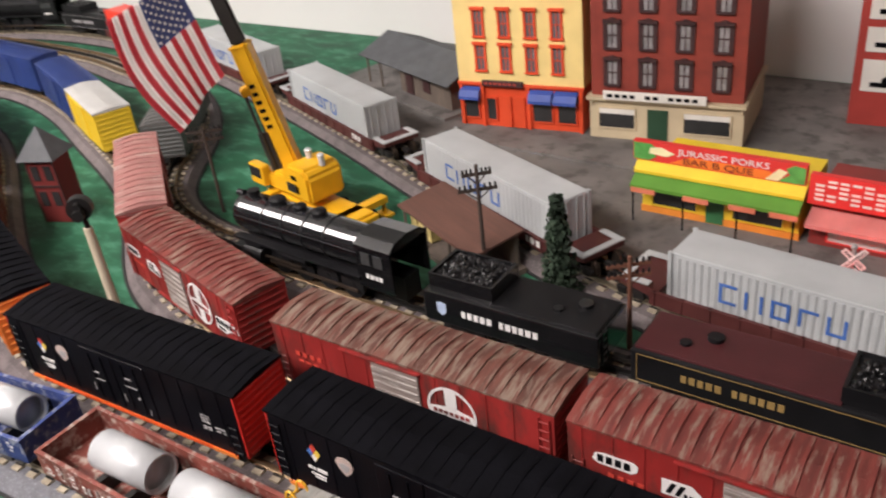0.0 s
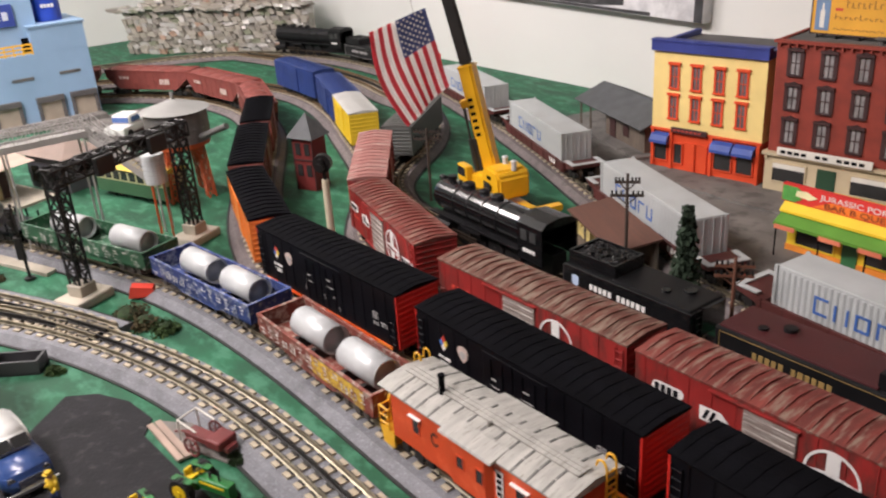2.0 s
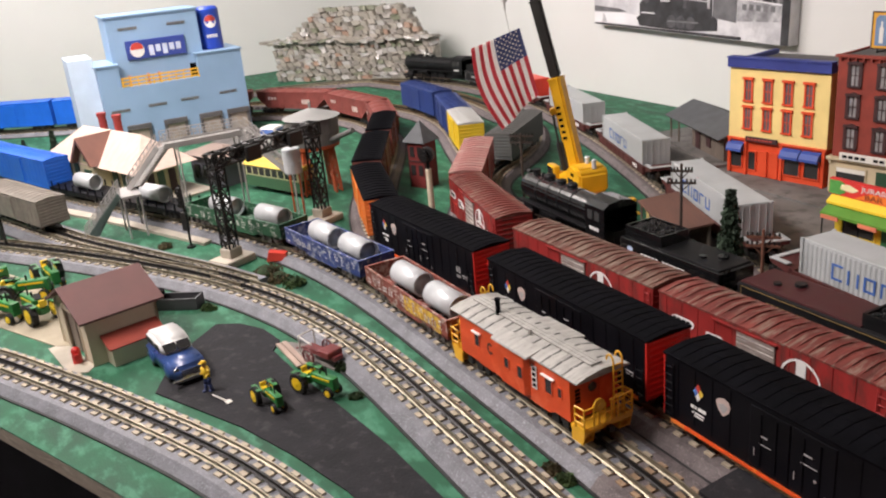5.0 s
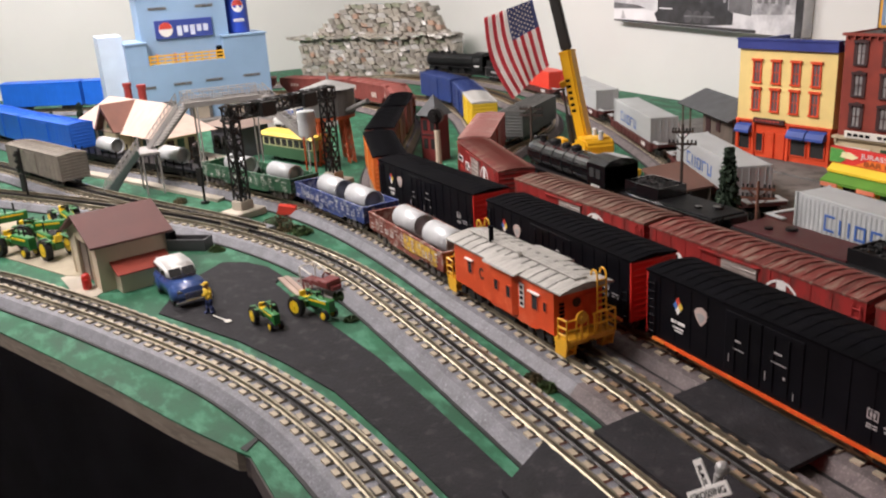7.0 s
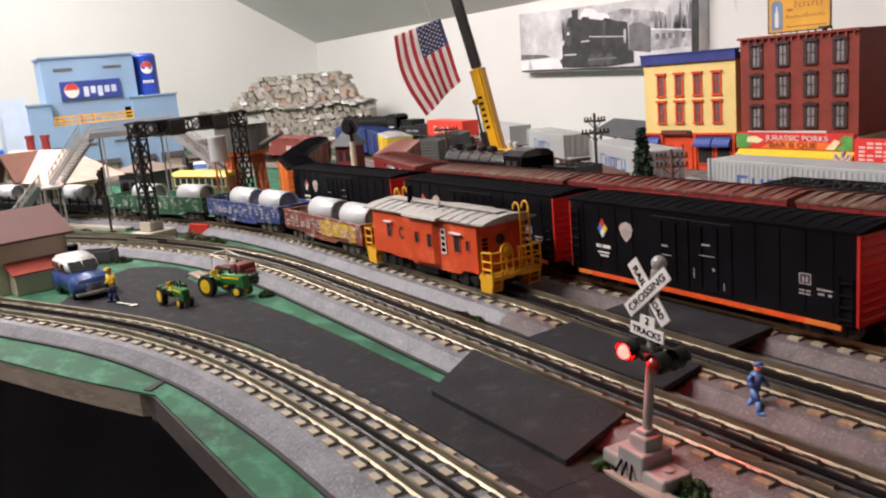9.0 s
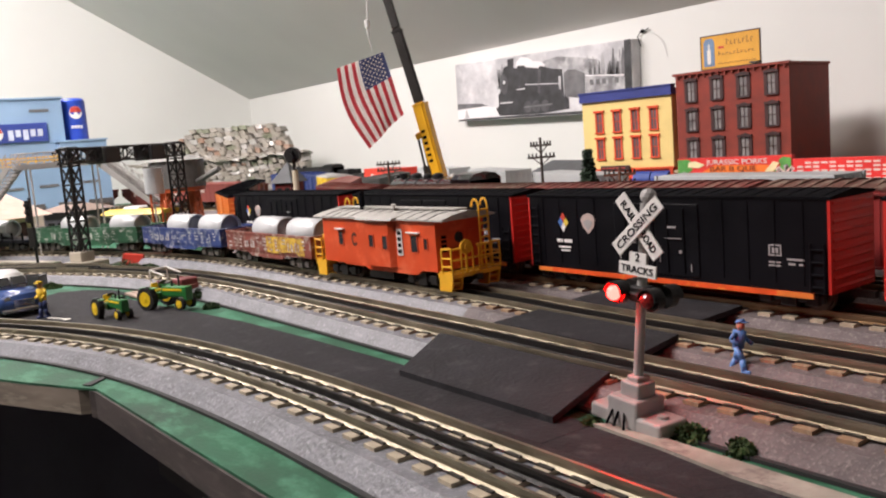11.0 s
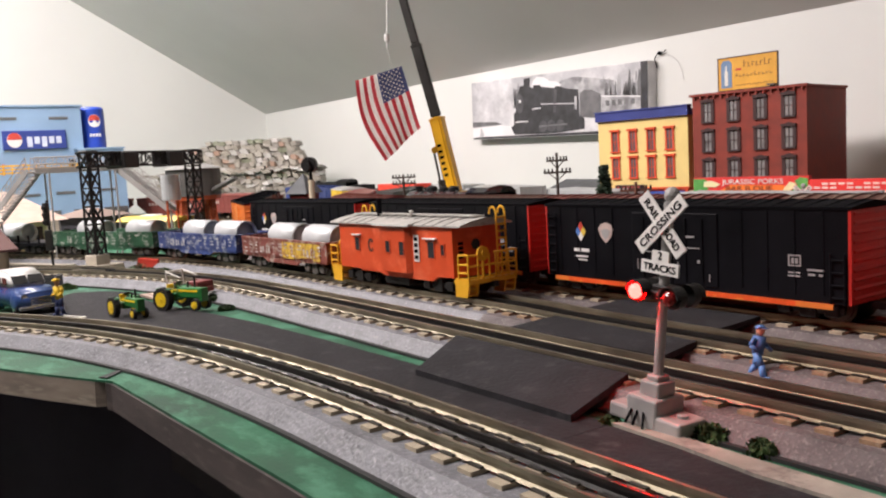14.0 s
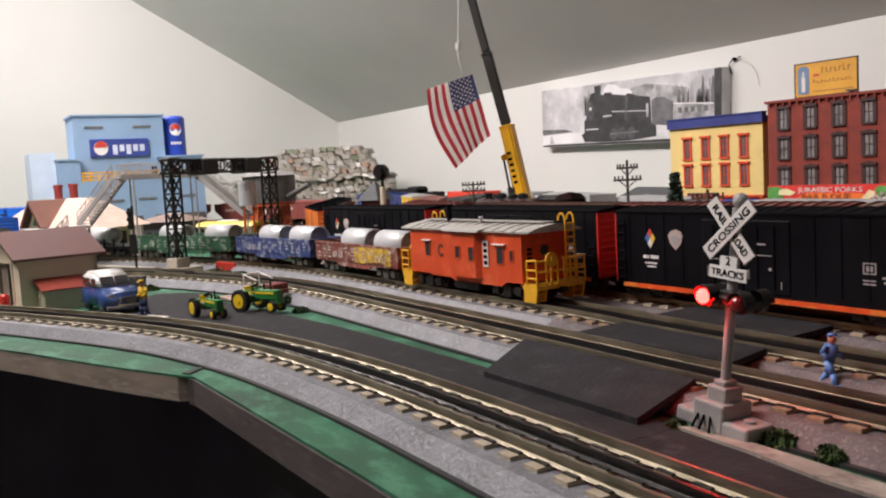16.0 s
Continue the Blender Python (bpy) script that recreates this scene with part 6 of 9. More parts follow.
# ---- crane and flag ----
CRANEY = mat("crane_yellow", (0.78, 0.42, 0.015), 0.35, var=0.1, scale=30)
BOOMB = mat("dark_boom_steel", (0.035, 0.033, 0.03), 0.45, 0.2, var=0.2)
cr = thing("toy_crane", "yellow mobile crane with a dark telescopic boom", "crane", pose(-0.525, 0.975, 0.0003, 0, 0, -12))
made("carrier", lambda bm: (box(bm, -0.06, 0.135, -0.022, 0.022, 0.012, 0.025, 0.002), box(bm, 0.085, 0.13, -0.018, 0.018, 0.024, 0.029, 0.002)), CRANEY, cr, "yellow carrier")
for x in (-0.035, 0.105):
    made("outrigger", lambda bm: (box(bm, x - 0.007, x + 0.007, -0.055, 0.055, 0.020, 0.029), box(bm, x - 0.011, x + 0.011, -0.060, -0.045, 0.0005, 0.004), box(bm, x - 0.011, x + 0.011, 0.045, 0.060, 0.0005, 0.004), rod(bm, (x, -0.052, 0.003), (x, -0.052, 0.024), 0.003, 8), rod(bm, (x, 0.052, 0.003), (x, 0.052, 0.024), 0.003, 8)), CRANEY, cr)
for x in (-0.045, -0.015, 0.055, 0.085, 0.115):
    for s in (-1, 1):
        made("wheel", lambda bm: (rod(bm, (x, s * 0.020, 0.011), (x, s * 0.029, 0.011), 0.011, 18), rod(bm, (x, s * 0.029, 0.011), (x, s * 0.0305, 0.011), 0.005, 12)), BLACKROOF, cr)
def crane_housing(bm):
    prism(bm, [(0.000, 0.034), (-0.004, 0.060), (0.006, 0.076), (0.018, 0.082), (0.052, 0.080), (0.060, 0.070), (0.060, 0.034)], -0.028, 0.028, "y")
    bmesh.ops.bevel(bm, geom=bm.edges[:], offset=0.004, segments=2, affect="EDGES")


def crane_wing(bm):
    prism(bm, [(0.004, 0.032), (0.004, 0.062), (-0.020, 0.060), (-0.060, 0.052), (-0.084, 0.042), (-0.088, 0.034), (-0.080, 0.030)], -0.026, 0.026, "y")
    bmesh.ops.bevel(bm, geom=bm.edges[:], offset=0.004, segments=2, affect="EDGES")


made("housing", crane_housing, CRANEY, cr, "yellow slewing housing")
made("counterweight", crane_wing, CRANEY, cr, "low sloping yellow wing")
boxes("marking", [(0.022, 0.034, -0.0286, -0.0278, 0.062, 0.068)], BLACKROOF, cr)
boxes("marking", [(0.024, 0.036, -0.0286, -0.0278, 0.044, 0.054)], BLACKROOF, cr)
made("cab", lambda bm: (box(bm, -0.072, -0.038, -0.036, -0.022, 0.036, 0.066, 0.003),), CRANEY, cr)
boxes("cab_window", [(-0.068, -0.042, -0.0368, -0.0355, 0.048, 0.063)], DARKGLASS, cr)
boxes("cab_window", [(0.015, 0.035, -0.0318, -0.0305, 0.046, 0.058)], DARKGLASS, cr)
for x in (0.024, 0.052):
    made("exhaust", lambda bm: (rod(bm, (x, 0.004, 0.078), (x, 0.004, 0.092), 0.0042, 12), ball(bm, (x, 0.004, 0.092), 0.0052, 1, 1, 0.6)), PIPE, cr, "chrome cap")
inv = cr.matrix_world.inverted()
PIV, COL, TIP = inv @ Vector((-0.542, 0.985, 0.045)), inv @ Vector((-0.577, 0.966, 0.231)), inv @ Vector((-0.628, 0.909, 0.565))


def beam(bm, p, q, w, h):
    d = (q - p)
    m = Matrix.Translation((p + q) / 2) @ d.to_track_quat("Z", "Y").to_matrix().to_4x4()
    r = bmesh.ops.create_cube(bm, size=1)
    bmesh.ops.transform(bm, matrix=m @ Matrix.Diagonal((w, h, d.length, 1)), verts=r["verts"])
    e = {e for v in r["verts"] for e in v.link_edges}
    bmesh.ops.bevel(bm, geom=list(e), offset=min(w, h) * 0.15, segments=2, affect="EDGES")


made("boom", lambda bm: (beam(bm, PIV, COL, 0.026, 0.024), beam(bm, COL + (PIV - COL) * 0.03, COL, 0.029, 0.027)), CRANEY, cr, "yellow lower boom")
mid = COL.lerp(TIP, 0.42)
made("boom_extension", lambda bm: (beam(bm, COL, mid, 0.021, 0.019), beam(bm, mid, TIP, 0.017, 0.0155), beam(bm, mid + (COL - mid) * 0.06, mid, 0.024, 0.022)), BOOMB, cr, "dark extended boom")
lug = PIV.lerp(COL, 0.68)
OFF = inv.to_3x3() @ Vector((-0.6, -0.8, 0.0))
for k in (0.013, 0.021):
    made("hydraulic_ram", lambda bm: (rod(bm, PIV.lerp(COL, 0.02) + OFF * (k + 0.004), PIV.lerp(COL, 0.36) + OFF * (k + 0.002), 0.0046, 12), rod(bm, PIV.lerp(COL, 0.36) + OFF * (k + 0.002), PIV.lerp(COL, 0.66) + OFF * k, 0.0022, 10)), BOOMB, cr, "black hydraulic ram")
made("boom_bracket", lambda bm: (beam(bm, lug + OFF * 0.024 - Vector((0, 0, 0.004)), lug + Vector((0, 0, 0.004)), 0.016, 0.012),), CRANEY, cr)
rot = (COL - PIV).to_track_quat("Z", "Y").to_matrix()
made("lettering", lambda bm: [beam(bm, PIV.lerp(COL, f) + rot @ Vector((0.0133, -0.003, 0)), PIV.lerp(COL, f + 0.026) + rot @ Vector((0.0133, -0.003, 0)), 0.0008, 0.008) for f in (0.40, 0.46, 0.52, 0.58, 0.64, 0.70)] + [beam(bm, PIV.lerp(COL, f) + rot @ Vector((0, -0.0124, 0)), PIV.lerp(COL, f + 0.026) + rot @ Vector((0, -0.0124, 0)), 0.009, 0.0008) for f in (0.40, 0.46, 0.52, 0.58, 0.64, 0.70)], BLACKROOF, cr, "black lettering bars")
HOOK = Vector((-0.594, 0.876, 0.376))
made("cable", lambda bm: rod(bm, TIP, inv @ HOOK, 0.0009, 6), SILVER, cr, "steel hoist cable")
made("hook_block", lambda bm: (rod(bm, inv @ (HOOK + Vector((0, 0, -0.004))), inv @ (HOOK + Vector((0, 0, 0.010))), 0.005, 12), rod(bm, inv @ (HOOK + Vector((0, 0, -0.018))), inv @ (HOOK + Vector((0, 0, -0.004))), 0.0022, 8), rod(bm, inv @ (HOOK + Vector((0, 0, -0.018))), inv @ Vector((-0.588, 0.880, 0.3205)), 0.0007, 6)), SILVER, cr, "silver hook block")

FRED = mat("flag_red", (0.50, 0.045, 0.06), 0.8, var=0.08)
FWHITE = mat("flag_white", (0.74, 0.70, 0.67), 0.8, var=0.04)
FBLUE = mat("flag_blue", (0.045, 0.06, 0.17), 0.8, var=0.08)
fl = thing("flag", "red, white and blue cloth flag hanging from a crane hook", "flag")
F00, F10 = Vector((-0.602, 0.808, 0.301)), Vector((-0.580, 0.896, 0.3265))
F01, F11 = Vector((-0.584, 0.850, 0.153)), Vector((-0.548, 0.909, 0.211))


def cloth(u, v):
    """A point of the flag: u along its top edge, v down the fly."""
    p = F00.lerp(F10, u).lerp(F01.lerp(F11, u), v)
    n = (F10 - F00).cross(F01 - F00).normalized()
    across = (F10 - F00).normalized()
    return p + n * (0.006 * math.sin(v * 5.5 + u * 3) * v + 0.004 * math.sin(u * 9 + v * 2) * v) + across * (0.012 * math.sin(v * math.pi) * (u - 0.25)) - across * 0.010 * math.sin(v * math.pi)


def patch(bm, u0, u1, v0, v1, nu, nv):
    g = [[bm.verts.new(cloth(u0 + (u1 - u0) * i / nu, v0 + (v1 - v0) * j / nv)) for i in range(nu + 1)] for j in range(nv + 1)]
    for j in range(nv):
        for i in range(nu):
            bm.faces.new((g[j][i], g[j][i + 1], g[j + 1][i + 1], g[j + 1][i]))
    bmesh.ops.solidify(bm, geom=bm.faces[:], thickness=0.0006)


for i in range(13):
    v0 = 0.40 if i >= 6 else 0.0
    made("stripe", lambda bm: patch(bm, i / 13, (i + 1) / 13, v0, 1.0, 2, 20), FRED if i % 2 == 0 else FWHITE, fl, "", True)
made("canton", lambda bm: patch(bm, 6 / 13, 1.0, 0.0, 0.40, 8, 10), FBLUE, fl, "blue canton", True)


def stars(bm):
    n = (F10 - F00).cross(F01 - F00).normalized()
    for s in (-1, 1):
        for j in range(11):
            for i in range(9):
                if (i + j) % 2 == 0:
                    u, v = 6 / 13 + (i + 0.7) / 10.4 * 7 / 13, 0.025 + j / 11 * 0.375
                    c0 = cloth(u, v) + n * 0.0009 * s
                    du, dv = (cloth(u + 0.01, v) - cloth(u, v)).normalized(), (cloth(u, v + 0.01) - cloth(u, v)).normalized()
                    vs = [bm.verts.new(c0 + (du * math.cos(a * math.tau / 10) + dv * math.sin(a * math.tau / 10)) * (0.0023 if a % 2 == 0 else 0.0011)) for a in range(10)]
                    bm.faces.new(vs)


tagged(made("star_field", stars, FWHITE, fl, "white stars"), kind="stuff")

# ---- wall picture ----
pc = thing("wall_picture", "black and white canvas print of a steam train", "picture", pose(-1.342, 1.668, 0.209, 0, 1.6, 0))
PHOTO = mat("pale_grey_print", (0.42, 0.42, 0.44), 0.6, var=0.35, scale=4, col2=(0.68, 0.68, 0.69), amount=0.5, cscale=6)
PDARK = mat("black_print", (0.035, 0.035, 0.038), 0.55, var=0.5, scale=40)
PCHAR = mat("charcoal_print", (0.075, 0.075, 0.08), 0.6, var=0.4, scale=40)
PGREY = mat("grey_print", (0.14, 0.14, 0.145), 0.6, var=0.35, scale=30)
PWHITE = mat("white_print", (0.72, 0.72, 0.73), 0.6, var=0.1, scale=12)
PW, PH = 0.700, 0.172
boxes("canvas", [(0, PW, -0.030, -0.0005, 0, PH)], PHOTO, pc, "canvas with a misty grey sky", 0.002)
py = -0.030


def shape(name, poly, material, k, label=""):
    made(name, lambda bm: prism(bm, [(x * PW, z * PH) for x, z in poly], py - 0.0003 * k, py - 0.0003 * (k - 1), "y"), material, pc, label)


PMIST = mat("misty_grey_print", (0.26, 0.26, 0.27), 0.6, var=0.5, scale=22, col2=(0.50, 0.50, 0.51), amount=0.4, cscale=18)
shape("print_ground", [(0.003, 0.01), (0.80, 0.01), (0.80, 0.055), (0.5, 0.045), (0.06, 0.04), (0.003, 0.03)], PDARK, 1)
shape("print_snow", [(0.003, 0.05), (0.31, 0.05), (0.30, 0.20), (0.18, 0.23), (0.003, 0.20)], PWHITE, 1)
shape("print_bank", [(0.003, 0.215), (0.16, 0.235), (0.21, 0.245), (0.16, 0.29), (0.003, 0.31)], PGREY, 2)
shape("print_post", [(0.052, 0.05), (0.060, 0.20), (0.068, 0.17), (0.085, 0.06)], PMIST, 2)
shape("print_hill", [(0.55, 0.62), (0.56, 0.86), (0.64, 0.90), (0.75, 0.84), (0.84, 0.78), (0.84, 0.58), (0.78, 0.52)], PMIST, 1)
rnd = random.Random(21)
for x0, x1, n in ((0.79, 0.87, 7), (0.885, 0.965, 8), (0.28, 0.33, 3)):
    for i in range(n):
        x = x0 + (x1 - x0) * (i + rnd.random() * 0.6) / n
        top, w = rnd.uniform(0.72, 0.93), rnd.uniform(0.004, 0.010)
        shape("print_tree", [(x - w, 0.50), (x - w * 1.2, top * 0.8), (x - w * 0.3, top), (x + w * 0.4, top * 0.97), (x + w, top * 0.75), (x + w * 0.7, 0.50)], PGREY if i % 2 else PMIST, 2)
shape("print_steam", [(0.40, 0.78), (0.405, 0.90), (0.43, 0.97), (0.47, 0.95), (0.50, 0.88), (0.54, 0.86), (0.57, 0.80), (0.55, 0.74), (0.46, 0.76)], PWHITE, 3)
shape("print_boiler", [(0.285, 0.06), (0.265, 0.18), (0.285, 0.22), (0.283, 0.40), (0.298, 0.44), (0.300, 0.66), (0.318, 0.76), (0.325, 0.84), (0.350, 0.86), (0.350, 0.96), (0.388, 0.97), (0.386, 0.82), (0.405, 0.80), (0.41, 0.84), (0.45, 0.83), (0.455, 0.80), (0.53, 0.76), (0.54, 0.79), (0.565, 0.77), (0.60, 0.73), (0.66, 0.70), (0.665, 0.30), (0.69, 0.26), (0.69, 0.10), (0.55, 0.055), (0.42, 0.05)], PDARK, 4, "dark locomotive shape")
shape("print_tender", [(0.668, 0.28), (0.668, 0.64), (0.69, 0.68), (0.73, 0.67), (0.775, 0.60), (0.775, 0.24)], PGREY, 4)
shape("print_coach", [(0.778, 0.26), (0.778, 0.57), (0.965, 0.52), (0.965, 0.30)], PMIST, 3)
shape("print_coach_line", [(0.778, 0.555), (0.778, 0.575), (0.965, 0.525), (0.965, 0.508)], PWHITE, 4)
for x in (0.80, 0.83, 0.86, 0.89, 0.92):
    shape("print_window", [(x, 0.42), (x, 0.50), (x + 0.018, 0.495), (x + 0.018, 0.415)], PGREY, 4)
shape("print_smokebox", [(0.322 + 0.024 * math.cos(a * math.tau / 18), 0.56 + 0.16 * math.sin(a * math.tau / 18)) for a in range(18)], PCHAR, 5)
shape("print_lamp", [(0.325 + 0.007 * math.cos(a * math.tau / 12), 0.60 + 0.028 * math.sin(a * math.tau / 12)) for a in range(12)], PWHITE, 6)
shape("print_rail", [(0.45, 0.535), (0.64, 0.50), (0.64, 0.485), (0.45, 0.520)], PHOTO, 5)
shape("print_step", [(0.40, 0.47), (0.45, 0.475), (0.45, 0.455), (0.40, 0.45)], PHOTO, 5)
shape("print_pilot", [(0.295, 0.275), (0.37, 0.275), (0.37, 0.255), (0.295, 0.255)], PHOTO, 5)
shape("print_cab", [(0.640, 0.40), (0.640, 0.60), (0.652, 0.60), (0.652, 0.40)], PMIST, 5)
for x in (0.46, 0.51, 0.56):
    shape("print_wheel", [(x + 0.024 * math.cos(a * math.tau / 16), 0.17 + 0.095 * math.sin(a * math.tau / 16)) for a in range(16)], PCHAR, 5)
shape("print_rod", [(0.44, 0.185), (0.60, 0.20), (0.60, 0.175), (0.44, 0.16)], PGREY, 6)
shape("print_band", [(0.52, 0.38), (0.53, 0.74), (0.545, 0.73), (0.535, 0.38)], PCHAR, 5)
shape("print_border", [(0.967, 0.005), (0.998, 0.005), (0.998, 0.995), (0.967, 0.995)], PDARK, 5)
hk = thing("wall_hook", "dark wire hook on the wall with a thin loose wire", "hook", pose(-0.624, 1.669, 0.377))
made("stem", lambda bm: (ball(bm, (0, -0.006, 0), 0.006, 1, 0.6, 0.8), rod(bm, (-0.006, -0.006, 0), (-0.016, -0.006, -0.012), 0.0013, 6), rod(bm, (-0.016, -0.006, -0.012), (-0.008, -0.006, -0.034), 0.0013, 6), rod(bm, (0.004, -0.006, 0.0), (0.02, -0.006, 0.004), 0.0013, 6)), BLACKROOF, hk)
made("wire", lambda bm: [rod(bm, (0.012 + 0.055 * math.sin(k * 0.26), -0.003, -0.006 - 0.065 * (1 - math.cos(k * 0.26))), (0.012 + 0.055 * math.sin((k + 1) * 0.26), -0.003, -0.006 - 0.065 * (1 - math.cos((k + 1) * 0.26))), 0.0005, 5) for k in range(6)], GREYINK, hk, "thin grey wire")

# ---- stone mound in the corner ----
# Bright, brown and green tints put the mound's glints into the stone colours.
STONES = [mat("pale_stone", (0.36, 0.33, 0.285), 0.4, var=0.3, scale=40, bump=0.8, bscale=120, col2=(0.2, 0.19, 0.14), amount=0.3),
          mat("grey_stone", (0.26, 0.24, 0.21), 0.35, 0.1, var=0.35, scale=40, bump=0.8, bscale=120), mat("bright_stone", (0.56, 0.54, 0.51), 0.22, 0.3, var=0.3, scale=50, bump=0.8, bscale=120),
          mat("brown_tint_stone", (0.30, 0.17, 0.11), 0.5, var=0.4, scale=60, bump=0.8, bscale=120, col2=(0.36, 0.32, 0.27), amount=0.4), mat("green_tint_stone", (0.17, 0.19, 0.12), 0.5, var=0.4, scale=60, bump=0.8, bscale=120, col2=(0.34, 0.32, 0.27), amount=0.4)]
mo = thing("stone_mound", "terraced mound of pale grey stones in the room corner", "mound", pose(-2.335, 1.275, 0.0003, 0, 0, 38))
made("core", lambda bm: (box(bm, -0.35, 0.31, 0.015, 0.10, 0, 0.150), prism(bm, [(-0.30, 0.15), (-0.20, 0.20), (-0.12, 0.262), (0.18, 0.262), (0.22, 0.21), (0.26, 0.15)], 0.03, 0.10, "y")), STONES[1], mo)
rnd = random.Random(8)
stone_me = []
for k in range(12):
    bm = bmesh.new()
    ball(bm, (0, 0, 0), 0.5, 1, 1, 1, 1)
    for v in bm.verts:
        v.co = Vector([max(-0.43, min(0.43, c * 1.75)) * rnd.uniform(0.92, 1.08) for c in v.co])
    me = bpy.data.meshes.new("stone")
    bm.to_mesh(me)
    bm.free()
    me.materials.append(STONES[(0, 1, 0, 2, 0, 3, 1, 0, 2, 4, 0, 1)[k]])
    stone_me.append(me)


def stone(x, y, z, a, b, c):
    ob = new("stone", rnd.choice(stone_me))
    ob.parent = mo
    ob.matrix_local = pose(x, y, z, rnd.uniform(-12, 12), rnd.uniform(-12, 12), rnd.uniform(-15, 15)) @ Matrix.Diagonal((a, b, c, 1))


z = 0.010
while z < 0.265:
    h = rnd.uniform(0.014, 0.019)
    up = max(0.0, (z - 0.15) / 0.115)
    lo, hi = (-0.36, 0.315) if z < 0.15 else (-0.32 + 0.18 * up, 0.285 - 0.085 * up)
    x = lo
    while x < hi:
        w = rnd.uniform(0.018, 0.042)
        stone(x + w / 2, 0.012 + (0.02 if z > 0.15 else 0) + rnd.uniform(-0.004, 0.004), z, w * 1.15, 0.05, h * 1.25)
        x += w
    z += h * 0.93
for x in [-0.39 + i * 0.030 for i in range(25)]:
    stone(x, 0.0, 0.153 + rnd.uniform(-0.002, 0.002), 0.044, 0.07, 0.012)

# ---- bottling plant ----
PBLUE = mat("pale_blue_panel", (0.245, 0.375, 0.54), 0.5, var=0.07, scale=10)
PSIGN = mat("sign_blue", (0.035, 0.06, 0.27), 0.45, var=0.1)
CAN = mat("can_blue", (0.02, 0.06, 0.40), 0.35, var=0.12, scale=30)
# Paler copy of the panel blue, painting in the light on the left side.
PBLUELIT = mat("lit_blue_panel", (0.55, 0.66, 0.78), 0.5, var=0.06)
pp = thing("bottling_plant", "pale blue bottling plant with a roof sign and giant can", "factory", pose(-1.766, 0.002, 0.0003) @ Matrix.Diagonal((1, 1, 1.06, 1)))
boxes("wall", [(-0.17, 0, 0.305, 0.700, 0, 0.165)], PBLUE, pp, "pale blue lower wall")
boxes("wall", [(-0.17, 0, 0.305, 0.362, 0.1645, 0.222)], PBLUE, pp)
boxes("wall", [(-0.17, 0, 0.575, 0.700, 0.1645, 0.223)], PBLUE, pp)
boxes("upper_wall", [(-0.17, -0.030, 0.355, 0.600, 0.164, 0.338)], PBLUE, pp, "pale blue upper block")
boxes("annex", [(-0.19, -0.04, 0.240, 0.3045, 0, 0.245)], PBLUELIT, pp)
made("coping", lambda bm: (box(bm, -0.172, -0.026, 0.350, 0.605, 0.3375, 0.342), box(bm, -0.172, 0.003, 0.571, 0.704, 0.2225, 0.227), box(bm, -0.172, 0.003, 0.301, 0.364, 0.2215, 0.226)), PBLUE, pp)
made("sign_board", lambda bm: box(bm, -0.030, -0.024, 0.395, 0.555, 0.229, 0.277, 0.001), PSIGN, pp, "dark blue sign with a round mark")
made("round_mark", lambda bm: prism(bm, [(0.424 + 0.019 * math.cos(a * math.tau / 24), 0.253 + 0.019 * math.sin(a * math.tau / 24)) for a in range(24)], -0.024, -0.0232, "x"), WHITEINK, pp)
made("round_mark", lambda bm: (prism(bm, [(0.424 + 0.0175 * math.cos(a * math.pi / 12), 0.2545 + 0.0175 * math.sin(a * math.pi / 12)) for a in range(13)], -0.0232, -0.0226, "x"),), DIAR, pp)
made("sign_lettering", lambda bm: [box(bm, -0.024, -0.0234, 0.455 + i * 0.0185, 0.468 + i * 0.0185, 0.243 - (0.008 if i in (0, 2) else 0), 0.261) for i in range(5)], mat("pale_sign_ink", (0.55, 0.60, 0.72), 0.5), pp)
made("balcony_rail", lambda bm: [box(bm, -0.004, -0.002, 0.363, 0.574, z, z + 0.004) for z in (0.168, 0.177, 0.186)] + [box(bm, -0.004, -0.001, y - 0.0015, y + 0.0015, 0.165, 0.190) for y in [0.366 + i * 0.0206 for i in range(11)]], YELLOW, pp, "yellow balcony railing")
LOUVRE = mat("grey_louvre", (0.16, 0.15, 0.14), 0.6)
for x, y, z in ((0, 0.32, 0.105), (0, 0.42, 0.108), (0, 0.51, 0.110), (0, 0.62, 0.112), (-0.03, 0.385, 0.305), (-0.03, 0.515, 0.305)):
    made("vent", lambda bm: [box(bm, x - 0.001, x + 0.0015 - k * 0.0002, y, y + 0.05, z + k * 0.0024, z + 0.0016 + k * 0.0024) for k in range(3)], LOUVRE, pp)
DOCKG = mat("dock_grey", (0.10, 0.095, 0.095), 0.6, var=0.2)
DOCKB = mat("beige_dock_door", (0.36, 0.31, 0.25), 0.6, var=0.15)
for y in (0.36, 0.46, 0.56, 0.64):
    dd = made("dock_door", lambda bm: box(bm, -0.001, 0.003, y, y + 0.048, 0.012, 0.058), DOCKB, pp)
    made("canopy", lambda bm: (box(bm, -0.001, 0.010, y - 0.008, y + 0.056, 0.056, 0.068), box(bm, -0.001, 0.007, y - 0.008, y, 0.012, 0.056), box(bm, -0.001, 0.007, y + 0.048, y + 0.056, 0.012, 0.056)), DOCKG, dd)
boxes("dock", [(0.0, 0.045, 0.34, 0.70, 0.0, 0.012)], CONCRETE, pp)
made("roof_door", lambda bm: box(bm, -0.031, -0.029, 0.558, 0.575, 0.165, 0.200), BLACKROOF, pp)
SALFIG = mat("salmon_figure", (0.55, 0.20, 0.14), 0.6)
